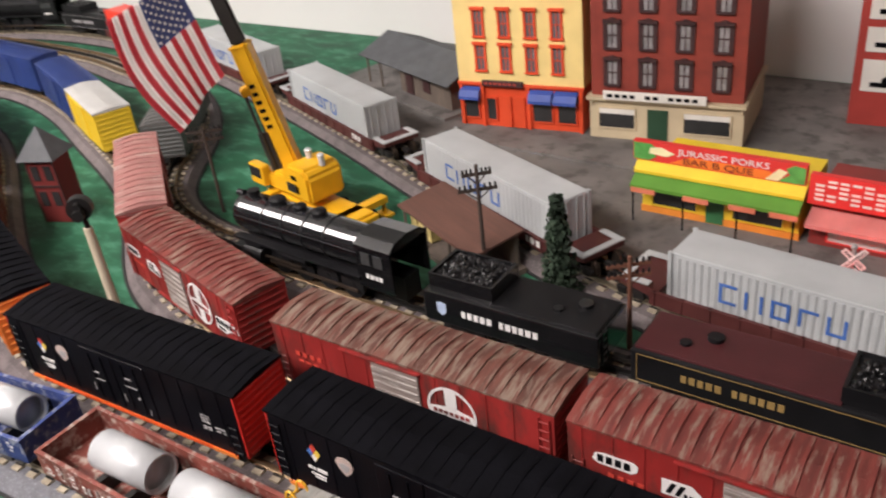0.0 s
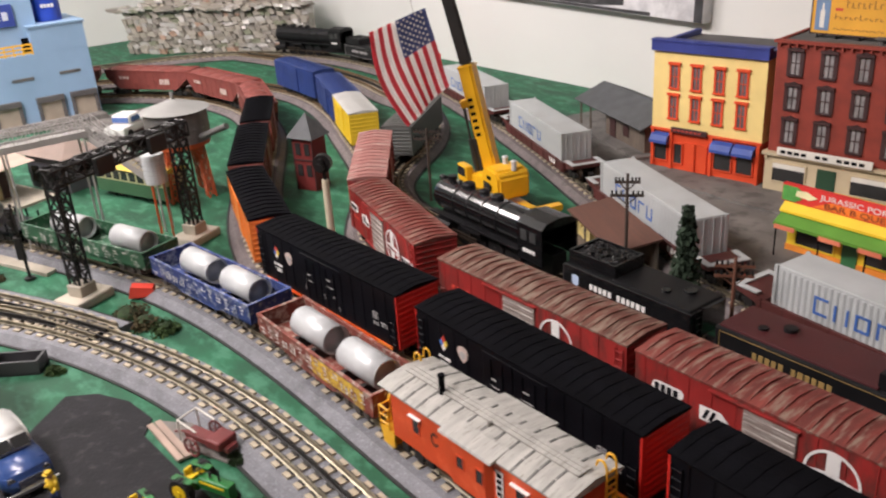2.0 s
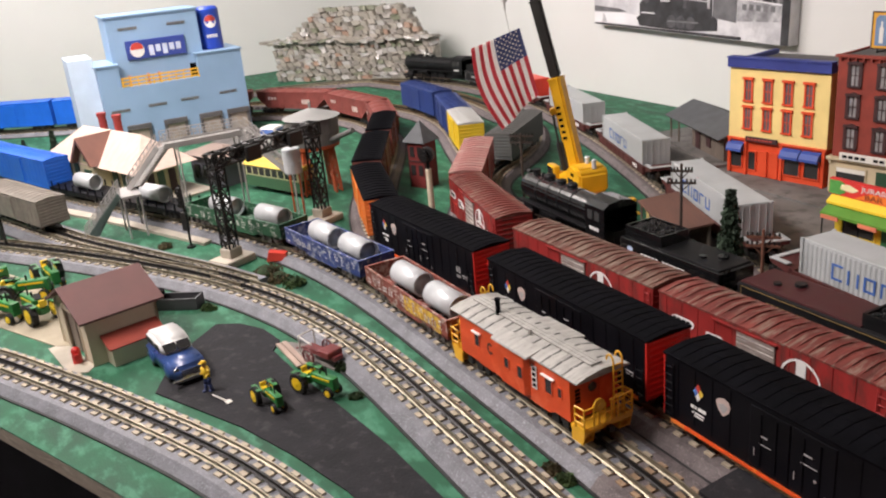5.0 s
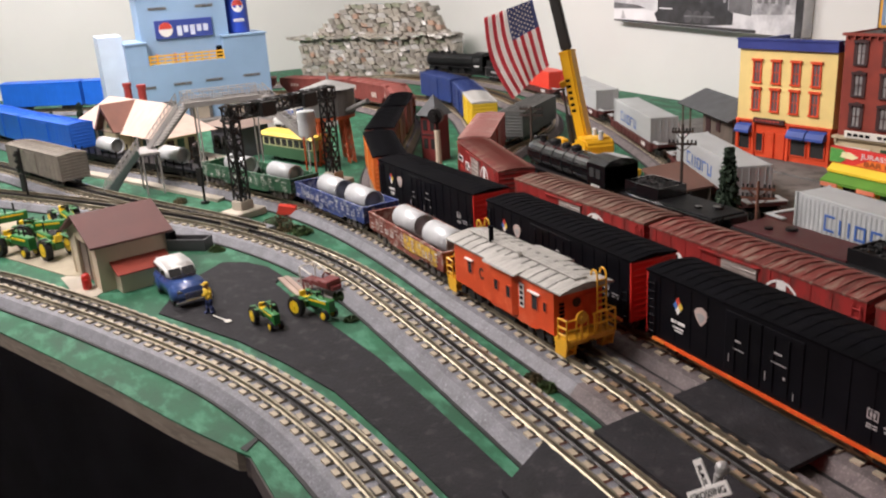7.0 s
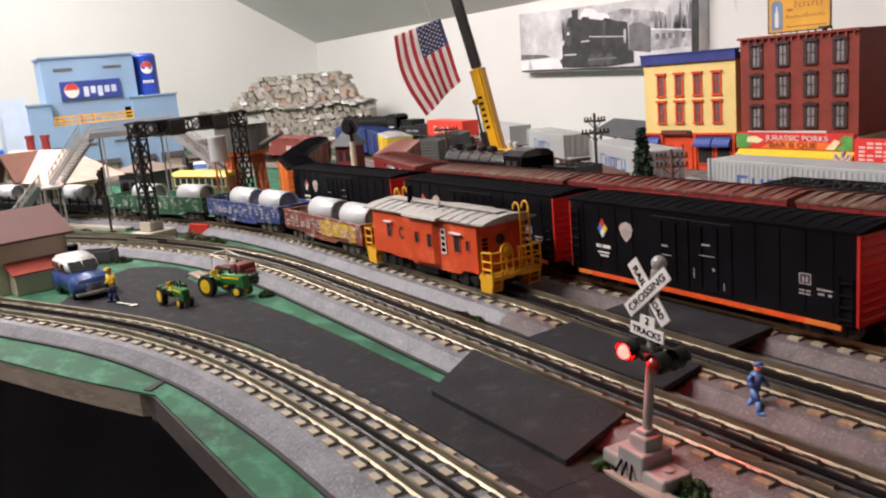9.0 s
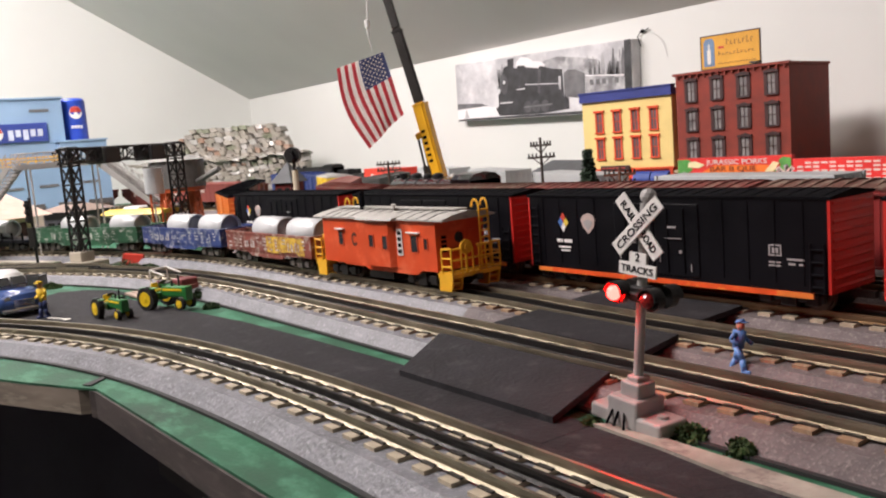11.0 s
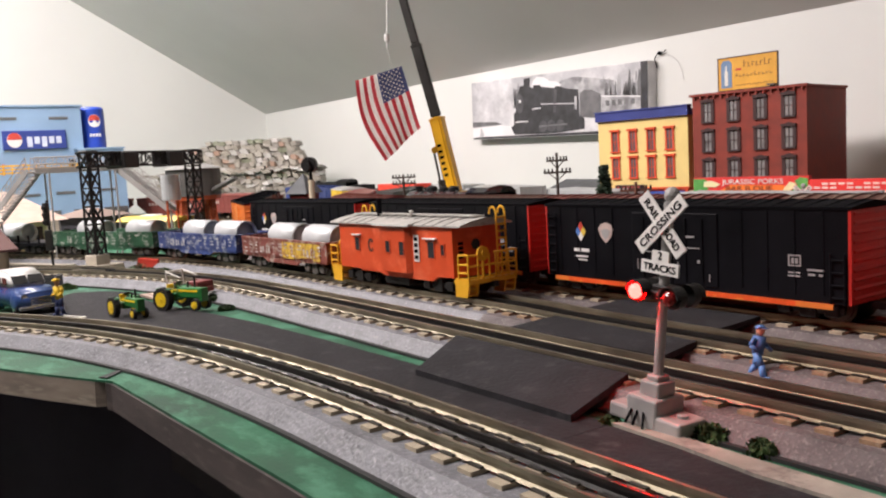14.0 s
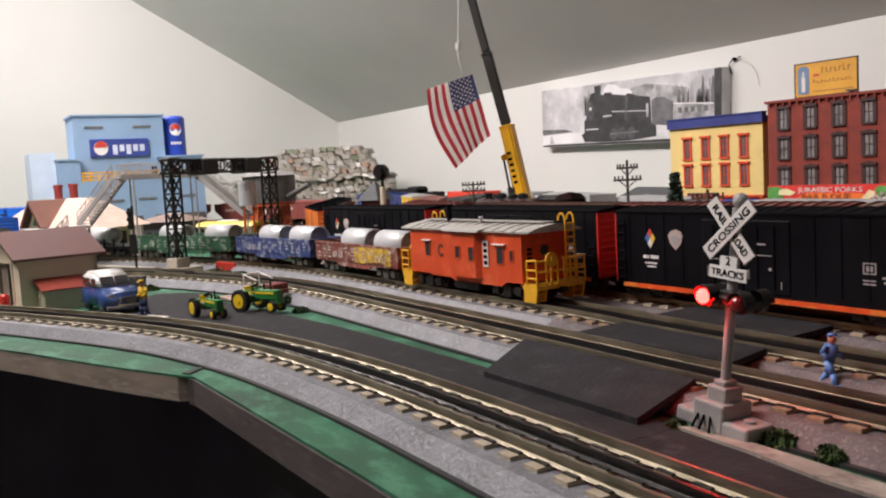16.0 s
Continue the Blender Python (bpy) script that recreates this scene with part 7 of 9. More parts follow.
for y in (0.39, 0.44, 0.47):
    fg = made("toy_figure", lambda bm: (rod(bm, (0, 0, 0), (0, 0, 0.023), 0.004, 8, 0.003), ball(bm, (0, 0, 0.026), 0.0035)), SALFIG, None)
    fg.matrix_world = pose(-1.778, y, 0.1757)
    tagged(fg, "tiny salmon toy figure on the plant balcony", "toy figure", "balcony figures")
made("can", lambda bm: (rod(bm, (-0.075, 0.640, 0.228), (-0.075, 0.640, 0.331), 0.033, 28), rod(bm, (-0.075, 0.640, 0.224), (-0.075, 0.640, 0.229), 0.029, 28, 0.033), rod(bm, (-0.075, 0.640, 0.331), (-0.075, 0.640, 0.338), 0.033, 28, 0.027)), CAN, pp, "giant blue drink can")


def can_mark(bm, a0, z0, r, rr, half):
    for i in range(24):
        t0, t1 = i * math.tau / 24, (i + 1) * math.tau / 24
        if half and math.sin((t0 + t1) / 2) < 0.05:
            continue
        vs = []
        for t, q in ((t0, 0), (t0, r), (t1, r)):
            a = a0 + q * math.cos(t) / 0.033
            vs.append(bm.verts.new((-0.075 + rr * math.cos(a), 0.640 + rr * math.sin(a), z0 + q * math.sin(t))))
        bm.faces.new(vs)


made("can_mark", lambda bm: can_mark(bm, -0.05, 0.300, 0.017, 0.0336, False), WHITEINK, pp)
made("can_mark", lambda bm: can_mark(bm, -0.05, 0.301, 0.0155, 0.0339, True), DIAR, pp)
made("can_lettering", lambda bm: [box(bm, -0.0425, -0.0412, 0.622 + i * 0.008, 0.628 + i * 0.008, 0.258, 0.266) for i in range(4)], WHITEINK, pp)

# ---- station, footbridge ----
STW = mat("cream_station_wall", (0.52, 0.47, 0.28), 0.7, var=0.12)
STR = mat("pink_tile_roof", (0.56, 0.43, 0.36), 0.6, var=0.12, scale=30, stretch=(3, 1, 1))
GABLE = mat("brown_gable_roof", (0.16, 0.07, 0.05), 0.7, var=0.15)
GREENT = mat("dark_green_trim", (0.03, 0.08, 0.045), 0.6)
st = thing("station_building", "cream station with a pink roof and red chimneys", "station", pose(-1.38, 0.262, 0.0003, 0, 0, 20) @ Matrix.Diagonal((0.95, 0.9, 1.14, 1)))


def hip(bm, x0, x1, y0, y1, z0, z1, cut):
    b = [bm.verts.new(p) for p in ((x0, y0, z0), (x1, y0, z0), (x1, y1, z0), (x0, y1, z0))]
    ym = (y0 + y1) / 2
    r0, r1 = bm.verts.new((x0 + cut, ym, z1)), bm.verts.new((x1 - cut, ym, z1))
    for f in ((b[0], b[1], r1, r0), (b[1], b[2], r1), (b[2], b[3], r0, r1), (b[3], b[0], r0), (b[3], b[2], b[1], b[0])):
        bm.faces.new(f)
    bmesh.ops.recalc_face_normals(bm, faces=bm.faces)


boxes("wall", [(-0.20, 0.20, -0.035, 0.065, 0.004, 0.062)], STW, st, "cream wall with dark green trim")
made("roof", lambda bm: hip(bm, -0.235, 0.235, -0.070, 0.10, 0.060, 0.118, 0.09), STR, st, "pale pink tiled roof")
made("gable_roof", lambda bm: prism(bm, [(-0.055, 0.064), (0, 0.118), (0.055, 0.064), (0.046, 0.062), (0, 0.108), (-0.046, 0.062)], -0.085, 0.02, "y"), GABLE, st, "brown gable")
made("gable_wall", lambda bm: prism(bm, [(-0.045, 0.004), (0.045, 0.004), (0.045, 0.064), (0, 0.109), (-0.045, 0.064)], -0.068, 0.0, "y"), STW, st)
for x in (-0.065, 0.012):
    made("chimney", lambda bm: (rod(bm, (x, 0.03, 0.09), (x, 0.03, 0.142), 0.010, 12), rod(bm, (x, 0.03, 0.140), (x, 0.03, 0.147), 0.012, 12)), mat("red_chimney", (0.32, 0.04, 0.035), 0.6), st, "red chimney")
for x in (-0.175, -0.13, -0.085, 0.07, 0.115, 0.16):
    made("window", lambda bm: (box(bm, x - 0.012, x + 0.012, -0.0375, -0.034, 0.020, 0.050), box(bm, x - 0.014, x + 0.014, -0.038, -0.034, 0.016, 0.020)), GREENT, st)
boxes("gable_window", [(-0.018, 0.018, -0.0705, -0.067, 0.018, 0.050)], GREENT, st)
made("gable_window", lambda bm: prism(bm, [(-0.014, 0.068), (0.014, 0.068), (0, 0.092)], -0.0705, -0.067, "y"), GREENT, st)
for y0, y1, z0 in ((-0.024, -0.006, 0.006), (0.004, 0.022, 0.018), (0.034, 0.052, 0.006)):
    made("end_door", lambda bm: box(bm, 0.1995, 0.2025, y0, y1, z0, 0.050), GREENT if z0 > 0.01 else DARKTRIM, st)
boxes("platform", [(-0.26, 0.27, -0.09, 0.11, 0, 0.004)], PALEWALK, st)
st2 = thing("station_annex", "slate grey goods shed with a low brown-grey roof", "building", pose(-1.235, 0.475, 0.0003, 0, 0, 22))
boxes("wall", [(-0.06, 0.06, -0.035, 0.045, 0, 0.072)], mat("slate_grey_wall", (0.085, 0.085, 0.10), 0.7, var=0.15), st2, "slate grey wall")
made("roof", lambda bm: hip(bm, -0.075, 0.075, -0.050, 0.060, 0.070, 0.088, 0.055), mat("brown_grey_roof", (0.20, 0.15, 0.125), 0.7, var=0.12), st2)
for x in (-0.035, 0.0, 0.035):
    boxes("window", [(x - 0.010, x + 0.010, -0.038, -0.034, 0.014, 0.046)], DARKGLASS, st2)

STEEL = mat("grey_bridge_steel", (0.40, 0.385, 0.37), 0.5, 0.2, var=0.15)
STAIRG = mat("green_grey_stair", (0.075, 0.11, 0.10), 0.6, var=0.15)
fb = thing("footbridge", "grey metal pedestrian footbridge with stairs over the tracks", "footbridge")
L0, L1 = Vector((-0.985, 0.150, 0.002)), Vector((-0.975, 0.225, 0.082))
D0, D1, E1 = Vector((-0.915, 0.313, 0.170)), Vector((-0.915, 0.462, 0.170)), Vector((-0.845, 0.535, 0.085))


def flight(parent, p, q, w, steps, material):
    d = (q - p)
    n = Vector((-d.y, d.x, 0)).normalized() * w / 2
    def stringers(bm):
        for s in (-1, 1):
            beam(bm, p + n * s, q + n * s, 0.0025, 0.010)
    made("stringer", stringers, material, parent)
    me_rows = []
    ang = math.atan2(d.y, d.x)
    for i in range(steps):
        c0 = p + d * ((i + 0.5) / steps)
        me_rows.append((Matrix.Translation(c0) @ Matrix.Rotation(ang, 4, "Z"), (-0.0045, 0.0045, -w / 2, w / 2, -0.0008, 0.0008)))
    joined("tread", me_rows, material, parent)
    def rail(bm):
        for s in (-1, 1):
            for hgt in (0.012, 0.024):
                rod(bm, p + n * s + Vector((0, 0, hgt)), q + n * s + Vector((0, 0, hgt)), 0.0009, 6)
            for i in range(9):
                c0 = p + d * (i / 8) + n * s
                rod(bm, c0, c0 + Vector((0, 0, 0.024)), 0.0008, 6)
                if i < 8:
                    c1 = p + d * ((i + 1) / 8) + n * s
                    rod(bm, c0, c1 + Vector((0, 0, 0.024)), 0.0005, 5)
                    rod(bm, c1, c0 + Vector((0, 0, 0.024)), 0.0005, 5)
    made("railing", rail, STEEL, parent)


flight(fb, L0, L1, 0.032, 14, STAIRG)
made("stair_panel", lambda bm: prism(bm, [(L0.y, 0.0), (L0.y + 0.014, 0.0), (L1.y, L1.z - 0.002), (L1.y - 0.006, L1.z)], L0.x + 0.017, L0.x + 0.020, "x"), STAIRG, fb, "dark green stair side")
made("landing", lambda bm: box(bm, -1.010, -0.930, 0.222, 0.258, 0.080, 0.084), STEEL, fb)
flight(fb, Vector((-0.99, 0.255, 0.084)), D0, 0.032, 14, STEEL)
flight(fb, D0, D1, 0.036, 18, STEEL)
flight(fb, D1, E1, 0.032, 18, STEEL)
made("deck", lambda bm: beam(bm, D0, D1, 0.034, 0.003), STEEL, fb)
for x, y0, z1 in ((-1.005, 0.225, 0.08), (-0.935, 0.225, 0.08), (-0.935, 0.256, 0.08), (-1.005, 0.256, 0.08), (-0.935, 0.335, 0.169), (-0.897, 0.335, 0.169), (-0.935, 0.450, 0.169), (-0.897, 0.450, 0.169), (-0.850, 0.545, 0.084), (-0.836, 0.528, 0.084)):
    made("post", lambda bm: rod(bm, (x, y0, 0), (x, y0, z1), 0.0018, 8), STEEL, fb)

# ---- signal gantry ----
BLACKST = mat("black_signal_steel", (0.015, 0.014, 0.014), 0.45, 0.2, var=0.2)
gy = thing("signal_gantry", "black lattice signal bridge on concrete footings", "signal bridge")
GA, GB, GZ = Vector((-0.662, 0.350, 0)), Vector((-0.765, 0.552, 0)), 0.193
gd = (GB - GA).normalized()
gn = Vector((-gd.y, gd.x, 0))


def lattice(bm, base_a, base_b, w, axis_up, n, r):
    """A square lattice mast or truss from one end to the other."""
    d = base_b - base_a
    u = axis_up.normalized() * w / 2
    v = d.normalized().cross(u).normalized() * w / 2
    cs = [u + v, u - v, -u - v, -u + v]
    for c0 in cs:
        rod(bm, base_a + c0, base_b + c0, r, 6)
    for i in range(n):
        p, q = base_a + d * (i / n), base_a + d * ((i + 1) / n)
        for k in range(4):
            a, b = cs[k], cs[(k + 1) % 4]
            rod(bm, p + a, q + b, r * 0.75, 5)
            rod(bm, p + b, q + a, r * 0.75, 5)
            rod(bm, q + a, q + b, r * 0.75, 5)


for P0 in (GA, GB):
    made("mast", lambda bm: lattice(bm, P0 + Vector((0, 0, 0.02)), P0 + Vector((0, 0, GZ)), 0.019, gd, 6, 0.0019), BLACKST, gy, "black lattice mast")
    made("footing", lambda bm: (box(bm, -0.032, 0.032, -0.024, 0.024, 0, 0.014, 0.003, Matrix.Translation(P0) @ Matrix.Rotation(math.atan2(gd.y, gd.x), 4, "Z")), box(bm, -0.014, 0.014, -0.013, 0.013, 0.013, 0.030, 0.002, Matrix.Translation(P0) @ Matrix.Rotation(math.atan2(gd.y, gd.x), 4, "Z"))), PALEWALK, gy, "pale concrete footing")
made("truss", lambda bm: lattice(bm, GA - gd * 0.014 + Vector((0, 0, GZ - 0.013)), GB + gd * 0.014 + Vector((0, 0, GZ - 0.013)), 0.022, Vector((0, 0, 1)), 9, 0.0017), BLACKST, gy, "black lattice truss")
for f in (0.30, 0.74):
    c0 = GA.lerp(GB, f) - gn * 0.018 * -1 + Vector((0, 0, GZ - 0.014))
    made("signal_head", lambda bm: (box(bm, -0.016, 0.016, -0.004, 0.004, -0.014, 0.012, 0.002, Matrix.Translation(c0) @ Matrix.Rotation(math.atan2(gd.y, gd.x), 4, "Z")),), BLACKST, gy, "black signal panel")
    made("signal_head", lambda bm: (box(bm, -0.016, 0.016, -0.004, 0.004, -0.014, 0.012, 0.002, Matrix.Translation(c0 - gn * 0.036) @ Matrix.Rotation(math.atan2(gd.y, gd.x), 4, "Z")),), BLACKST, gy)

# ---- water tank, silo, tram ----
TANKG = mat("dark_grey_tank", (0.12, 0.115, 0.11), 0.6, var=0.2, scale=30, stretch=(5, 5, 0.6))
REDST = mat("orange_red_steel", (0.45, 0.08, 0.02), 0.5, var=0.2)
tk = thing("water_tank", "grey water tank on an orange-red lattice tower", "water tank", pose(-0.985, 0.628, 0.0003) @ Matrix.Diagonal((1.1, 1.1, 0.97, 1)))
made("tank", lambda bm: (rod(bm, (0, 0, 0.108), (0, 0, 0.165), 0.050, 28), [rod(bm, (0, 0, z), (0, 0, z + 0.002), 0.0507, 28) for z in (0.118, 0.132, 0.146, 0.158)]), TANKG, tk, "dark grey staved tank")
made("roof", lambda bm: (rod(bm, (0, 0, 0.165), (0, 0, 0.183), 0.055, 28, 0.004), rod(bm, (0, 0, 0.18), (0, 0, 0.196), 0.0025, 8)), mat("pale_grey_tank_roof", (0.25, 0.25, 0.24), 0.6, var=0.12), tk, "pale grey conical roof")
for a in range(4):
    q = a * math.pi / 2 + 0.6
    made("leg", lambda bm: lattice(bm, Vector((0.042 * math.cos(q), 0.042 * math.sin(q), 0)), Vector((0.034 * math.cos(q), 0.034 * math.sin(q), 0.104)), 0.012, Vector((1, 0, 0)), 5, 0.0014), REDST, tk, "orange-red lattice leg")
made("platform", lambda bm: (rod(bm, (0, 0, 0.100), (0, 0, 0.108), 0.048, 20),), REDST, tk)
made("spout", lambda bm: (rod(bm, (0.045, 0.02, 0.118), (0.095, 0.045, 0.142), 0.0055, 10),), TANKG, tk)
si = thing("silo", "small ribbed silver silo on a stand", "silo", pose(-0.775, 0.512, 0.0003))
dm = made("drum", lambda bm: rod(bm, (0, 0, 0.104), (0, 0, 0.15), 0.0157, 18), PIPE, si, "ribbed silver drum")
pieces("drum_rib", shared(("drum_rib",), lambda bm: rod(bm, (0, 0, 0.1055), (0, 0, 0.1115), 0.0168, 18), PIPE), dm, [pose(0, 0, i * 0.0075) for i in range(6)])
made("stand", lambda bm: [rod(bm, (0.012 * math.cos(a), 0.012 * math.sin(a), 0), (0.012 * math.cos(a), 0.012 * math.sin(a), 0.105), 0.0014, 6) for a in (0.5, 2.1, 3.7, 5.3)], REDST, si)
tm = thing("tram_car", "cream and green tram with a yellow roof", "tram", pose(-1.045, 0.562, 0.0006, 0, 0, 22))
boxes("body", [(-0.09, 0.09, -0.026, 0.026, 0.010, 0.034)], mat("tram_green", (0.05, 0.12, 0.06), 0.5, var=0.15), tm)
boxes("upper_body", [(-0.089, 0.089, -0.0255, 0.0255, 0.034, 0.058)], mat("tram_cream", (0.50, 0.48, 0.26), 0.5, var=0.12), tm)
made("roof", lambda bm: prism(bm, [(-0.029, 0.057), (-0.022, 0.064), (0, 0.067), (0.022, 0.064), (0.029, 0.057)], -0.095, 0.095, "x"), mat("tram_yellow", (0.66, 0.48, 0.07), 0.4), tm, "yellow roof")
for i in range(8):
    for s in (-1, 1):
        boxes("window", [(-0.083 + i * 0.0215, -0.067 + i * 0.0215, s * 0.0258 - 0.0006, s * 0.0258 + 0.0006, 0.037, 0.053)], DARKGLASS, tm)
for x in (-0.06, -0.035, 0.035, 0.06):
    for s in (-1, 1):
        made("wheel", lambda bm: rod(bm, (x, s * 0.014, 0.007), (x, s * 0.018, 0.007), 0.007, 14), TRUCKM, tm)

# ---- switch tower, mast signal, poles ----
tw = thing("switch_tower", "narrow dark red switch tower with a pointed grey roof", "tower", pose(-0.850, 0.812, 0.0003, 0, 0, 24) @ Matrix.Diagonal((0.72, 0.76, 0.98, 1)))
boxes("wall", [(-0.030, 0.030, -0.026, 0.026, 0, 0.100)], mat("dark_red_tower", (0.15, 0.02, 0.018), 0.6, var=0.2), tw)
made("roof", lambda bm: (lambda b, t: [bm.faces.new((b[i], b[(i + 1) % 4], t)) for i in range(4)] + [bm.faces.new(b[::-1])])([bm.verts.new(p) for p in ((-0.040, -0.036, 0.099), (0.040, -0.036, 0.099), (0.040, 0.036, 0.099), (-0.040, 0.036, 0.099))], bm.verts.new((0, 0, 0.142))), ROOFG, tw, "pointed grey roof")
for x in (-0.014, 0.014):
    for zz in (0.038, 0.078):
        made("window", lambda bm: (box(bm, x - 0.008, x + 0.008, -0.0275, -0.0255, zz - 0.011, zz + 0.011),), DARKGLASS, tw)
made("trim", lambda bm: [box(bm, -0.031, 0.031, -0.0275, -0.0255, z, z + 0.003) for z in (0.056, 0.096)] + [box(bm, x - 0.0015, x + 0.0015, -0.0275, -0.0255, 0, 0.098) for x in (-0.0295, 0.0295)], DARKTRIM, tw)
ms = thing("mast_signal", "cream signal mast with a black round head", "signal", pose(-0.525, 0.667, 0.0003))
made("mast", lambda bm: (rod(bm, (0, 0, 0.006), (0, 0, 0.128), 0.0055, 14, 0.0048),), mat("cream_mast", (0.62, 0.54, 0.40), 0.6, var=0.1), ms, "cream mast")
made("base", lambda bm: (box(bm, -0.020, 0.020, -0.016, 0.016, 0, 0.008, 0.002),), PALEWALK, ms)
made("head", lambda bm: (rod(bm, (0.006, -0.006, 0.153), (-0.002, 0.002, 0.153), 0.0130, 24), rod(bm, (0, 0, 0.126), (0, 0, 0.15), 0.003, 8), rod(bm, (0.014, -0.014, 0.150), (0.006, -0.006, 0.150), 0.006, 12), rod(bm, (0.011, -0.011, 0.158), (0.006, -0.006, 0.158), 0.004, 10)), BLACKST, ms, "black round signal head")

POLE = mat("dark_wood_pole", (0.05, 0.035, 0.028), 0.7, var=0.25)
POLERED = mat("red_brown_pole", (0.16, 0.065, 0.04), 0.7, var=0.25)


def utility_pole(x, y, h, arms, turn, material, label):
    p = thing("utility_pole", label, "utility pole", pose(x, y, 0.0003, 0, 0, turn), "utility poles")
    made("pole", lambda bm: rod(bm, (0, 0, 0), (0, 0, h), 0.0026, 10, 0.0020), material, p)
    for z, w in arms:
        arm = made("cross_arm", lambda bm: (box(bm, -w / 2, w / 2, 0.0015, 0.0040, z - 0.0016, z + 0.0016), rod(bm, (-w * 0.3, 0.003, z - 0.001), (0, 0.002, z - 0.012), 0.0008, 6), rod(bm, (w * 0.3, 0.003, z - 0.001), (0, 0.002, z - 0.012), 0.0008, 6)), material, p)
        for dx in (-0.45, -0.32, -0.18, 0.18, 0.32, 0.45):
            made("insulator", lambda bm: rod(bm, (dx * w, 0.0028, z + 0.0016), (dx * w, 0.0028, z + 0.0062), 0.0013, 8), BLACKST, arm)


utility_pole(-0.632, 0.918, 0.126, ((0.120, 0.048), (0.108, 0.048)), 40, POLE, "dark utility pole with two long cross arms")
utility_pole(-0.195, 0.915, 0.150, ((0.138, 0.032), (0.120, 0.042)), 42, POLE, "dark utility pole with two braced cross arms")
utility_pole(-0.010, 0.882, 0.105, ((0.094, 0.042), (0.082, 0.042)), 40, POLERED, "reddish brown utility pole between the tracks")


def post_signal(x, y, h, label):
    p = thing("post_signal", label, "signal", pose(x, y, 0.0003, 0, 0, 35), "dark post signals")
    made("post", lambda bm: (rod(bm, (0, 0, 0), (0, 0, h), 0.0022, 10), rod(bm, (0, 0, 0), (0, 0, 0.004), 0.008, 12)), BLACKST, p)
    made("head", lambda bm: (box(bm, -0.005, 0.005, -0.007, -0.001, h - 0.042, h - 0.004, 0.001), box(bm, -0.007, 0.007, -0.006, -0.001, h - 0.085, h - 0.050, 0.001), [rod(bm, (0, -0.011, z), (0, -0.006, z), 0.0035, 10) for z in (h - 0.012, h - 0.024, h - 0.036)]), BLACKST, p)


post_signal(-0.800, 0.309, 0.118, "dark signal on a slender post")
post_signal(-1.03, 0.012, 0.110, "dark signal on a slender post by the farm")

# ---- vegetation ----
FIR = mat("dark_fir_needles", (0.025, 0.045, 0.025), 0.85, var=0.5, scale=60)
BUSH = [mat("moss_green", (0.05, 0.085, 0.025), 0.9, var=0.5, scale=120), mat("olive_brown_moss", (0.085, 0.065, 0.03), 0.9, var=0.5, scale=120), mat("dark_moss", (0.03, 0.055, 0.02), 0.9, var=0.5, scale=120)]


def tuft_mesh(bm, rnd, c, r, n, squash=0.7, leaf=0.004):
    for i in range(n):
        a, b = rnd.uniform(0, math.tau), rnd.random()
        d = Vector((math.cos(a) * math.sqrt(1 - b * b), math.sin(a) * math.sqrt(1 - b * b), b * squash)) * r * rnd.uniform(0.35, 1.05)
        p = Vector(c) + d
        q = Euler((rnd.uniform(0, 6), rnd.uniform(0, 6), rnd.uniform(0, 6))).to_matrix()
        s = leaf * rnd.uniform(0.6, 1.4)
        vs = [bm.verts.new(p + q @ Vector(v) * s) for v in ((-0.5, -0.3, 0), (0.5, -0.3, 0.1), (0.6, 0.3, 0), (-0.4, 0.4, -0.1))]
        bm.faces.new(vs)


def bush(x, y, r, k, label, squash=0.75):
    b = thing("bush", label, "bush", pose(x, y, 0.0003), "moss bushes")
    rnd = random.Random(int(x * 1000) + int(y * 977))
    made("foliage", lambda bm: [tuft_mesh(bm, rnd, (rnd.uniform(-0.4, 0.4) * r, rnd.uniform(-0.4, 0.4) * r, 0), r * rnd.uniform(0.6, 0.9), 260, squash, 0.0032 if x < 0.49 else 0.0022) for _ in range(3)], BUSH[k], b)
    made("core", lambda bm: ball(bm, (0, 0, r * 0.1), r * 0.6, 1, 1, 0.75), BUSH[2], b)


for x, y, r, k, lb in ((0.501, 0.367, 0.0120, 0, "dark green moss bush beside the crossing signal"), (0.530, 0.365, 0.0098, 0, "dark green moss bush at the kerb"), (0.4475, 0.3465, 0.0060, 0, "low green moss at the foot of the crossing signal"), (0.452, 0.432, 0.010, 0, "low green moss between the tracks"), (0.440, 0.445, 0.008, 1, "low brown moss between the tracks"),
                       (0.131, 0.452, 0.012, 1, "olive moss bush between the tracks"), (0.155, 0.455, 0.011, 0, "green moss bush between the tracks"), (-0.490, 0.269, 0.012, 0, "green moss bush by the yard"), (-0.572, 0.380, 0.025, 1, "brown moss bush by the track"),
                       (-0.535, 0.391, 0.023, 1, "brown moss bush by the track"), (-0.500, 0.404, 0.020, 0, "bright green moss bush by the track"), (-0.835, 0.270, 0.016, 1, "brown moss bush beside the platform"), (-0.185, 0.366, 0.012, 2, "dark moss by the rake"), (-0.90, 0.20, 0.012, 2, "dark moss bush by the stairs"), (-0.115, 0.349, 0.008, 2, "dark moss behind the tractor")):
    bush(x, y, r, k, lb, 1.0 if x > 0.5 else 0.75)
tr = thing("fir_tree", "slender dark green fir tree beside the track", "tree", pose(-0.108, 0.925, 0.0003))
made("trunk", lambda bm: rod(bm, (0, 0, 0), (0, 0, 0.125), 0.0028, 8, 0.0006), POLE, tr)
rnd = random.Random(4)
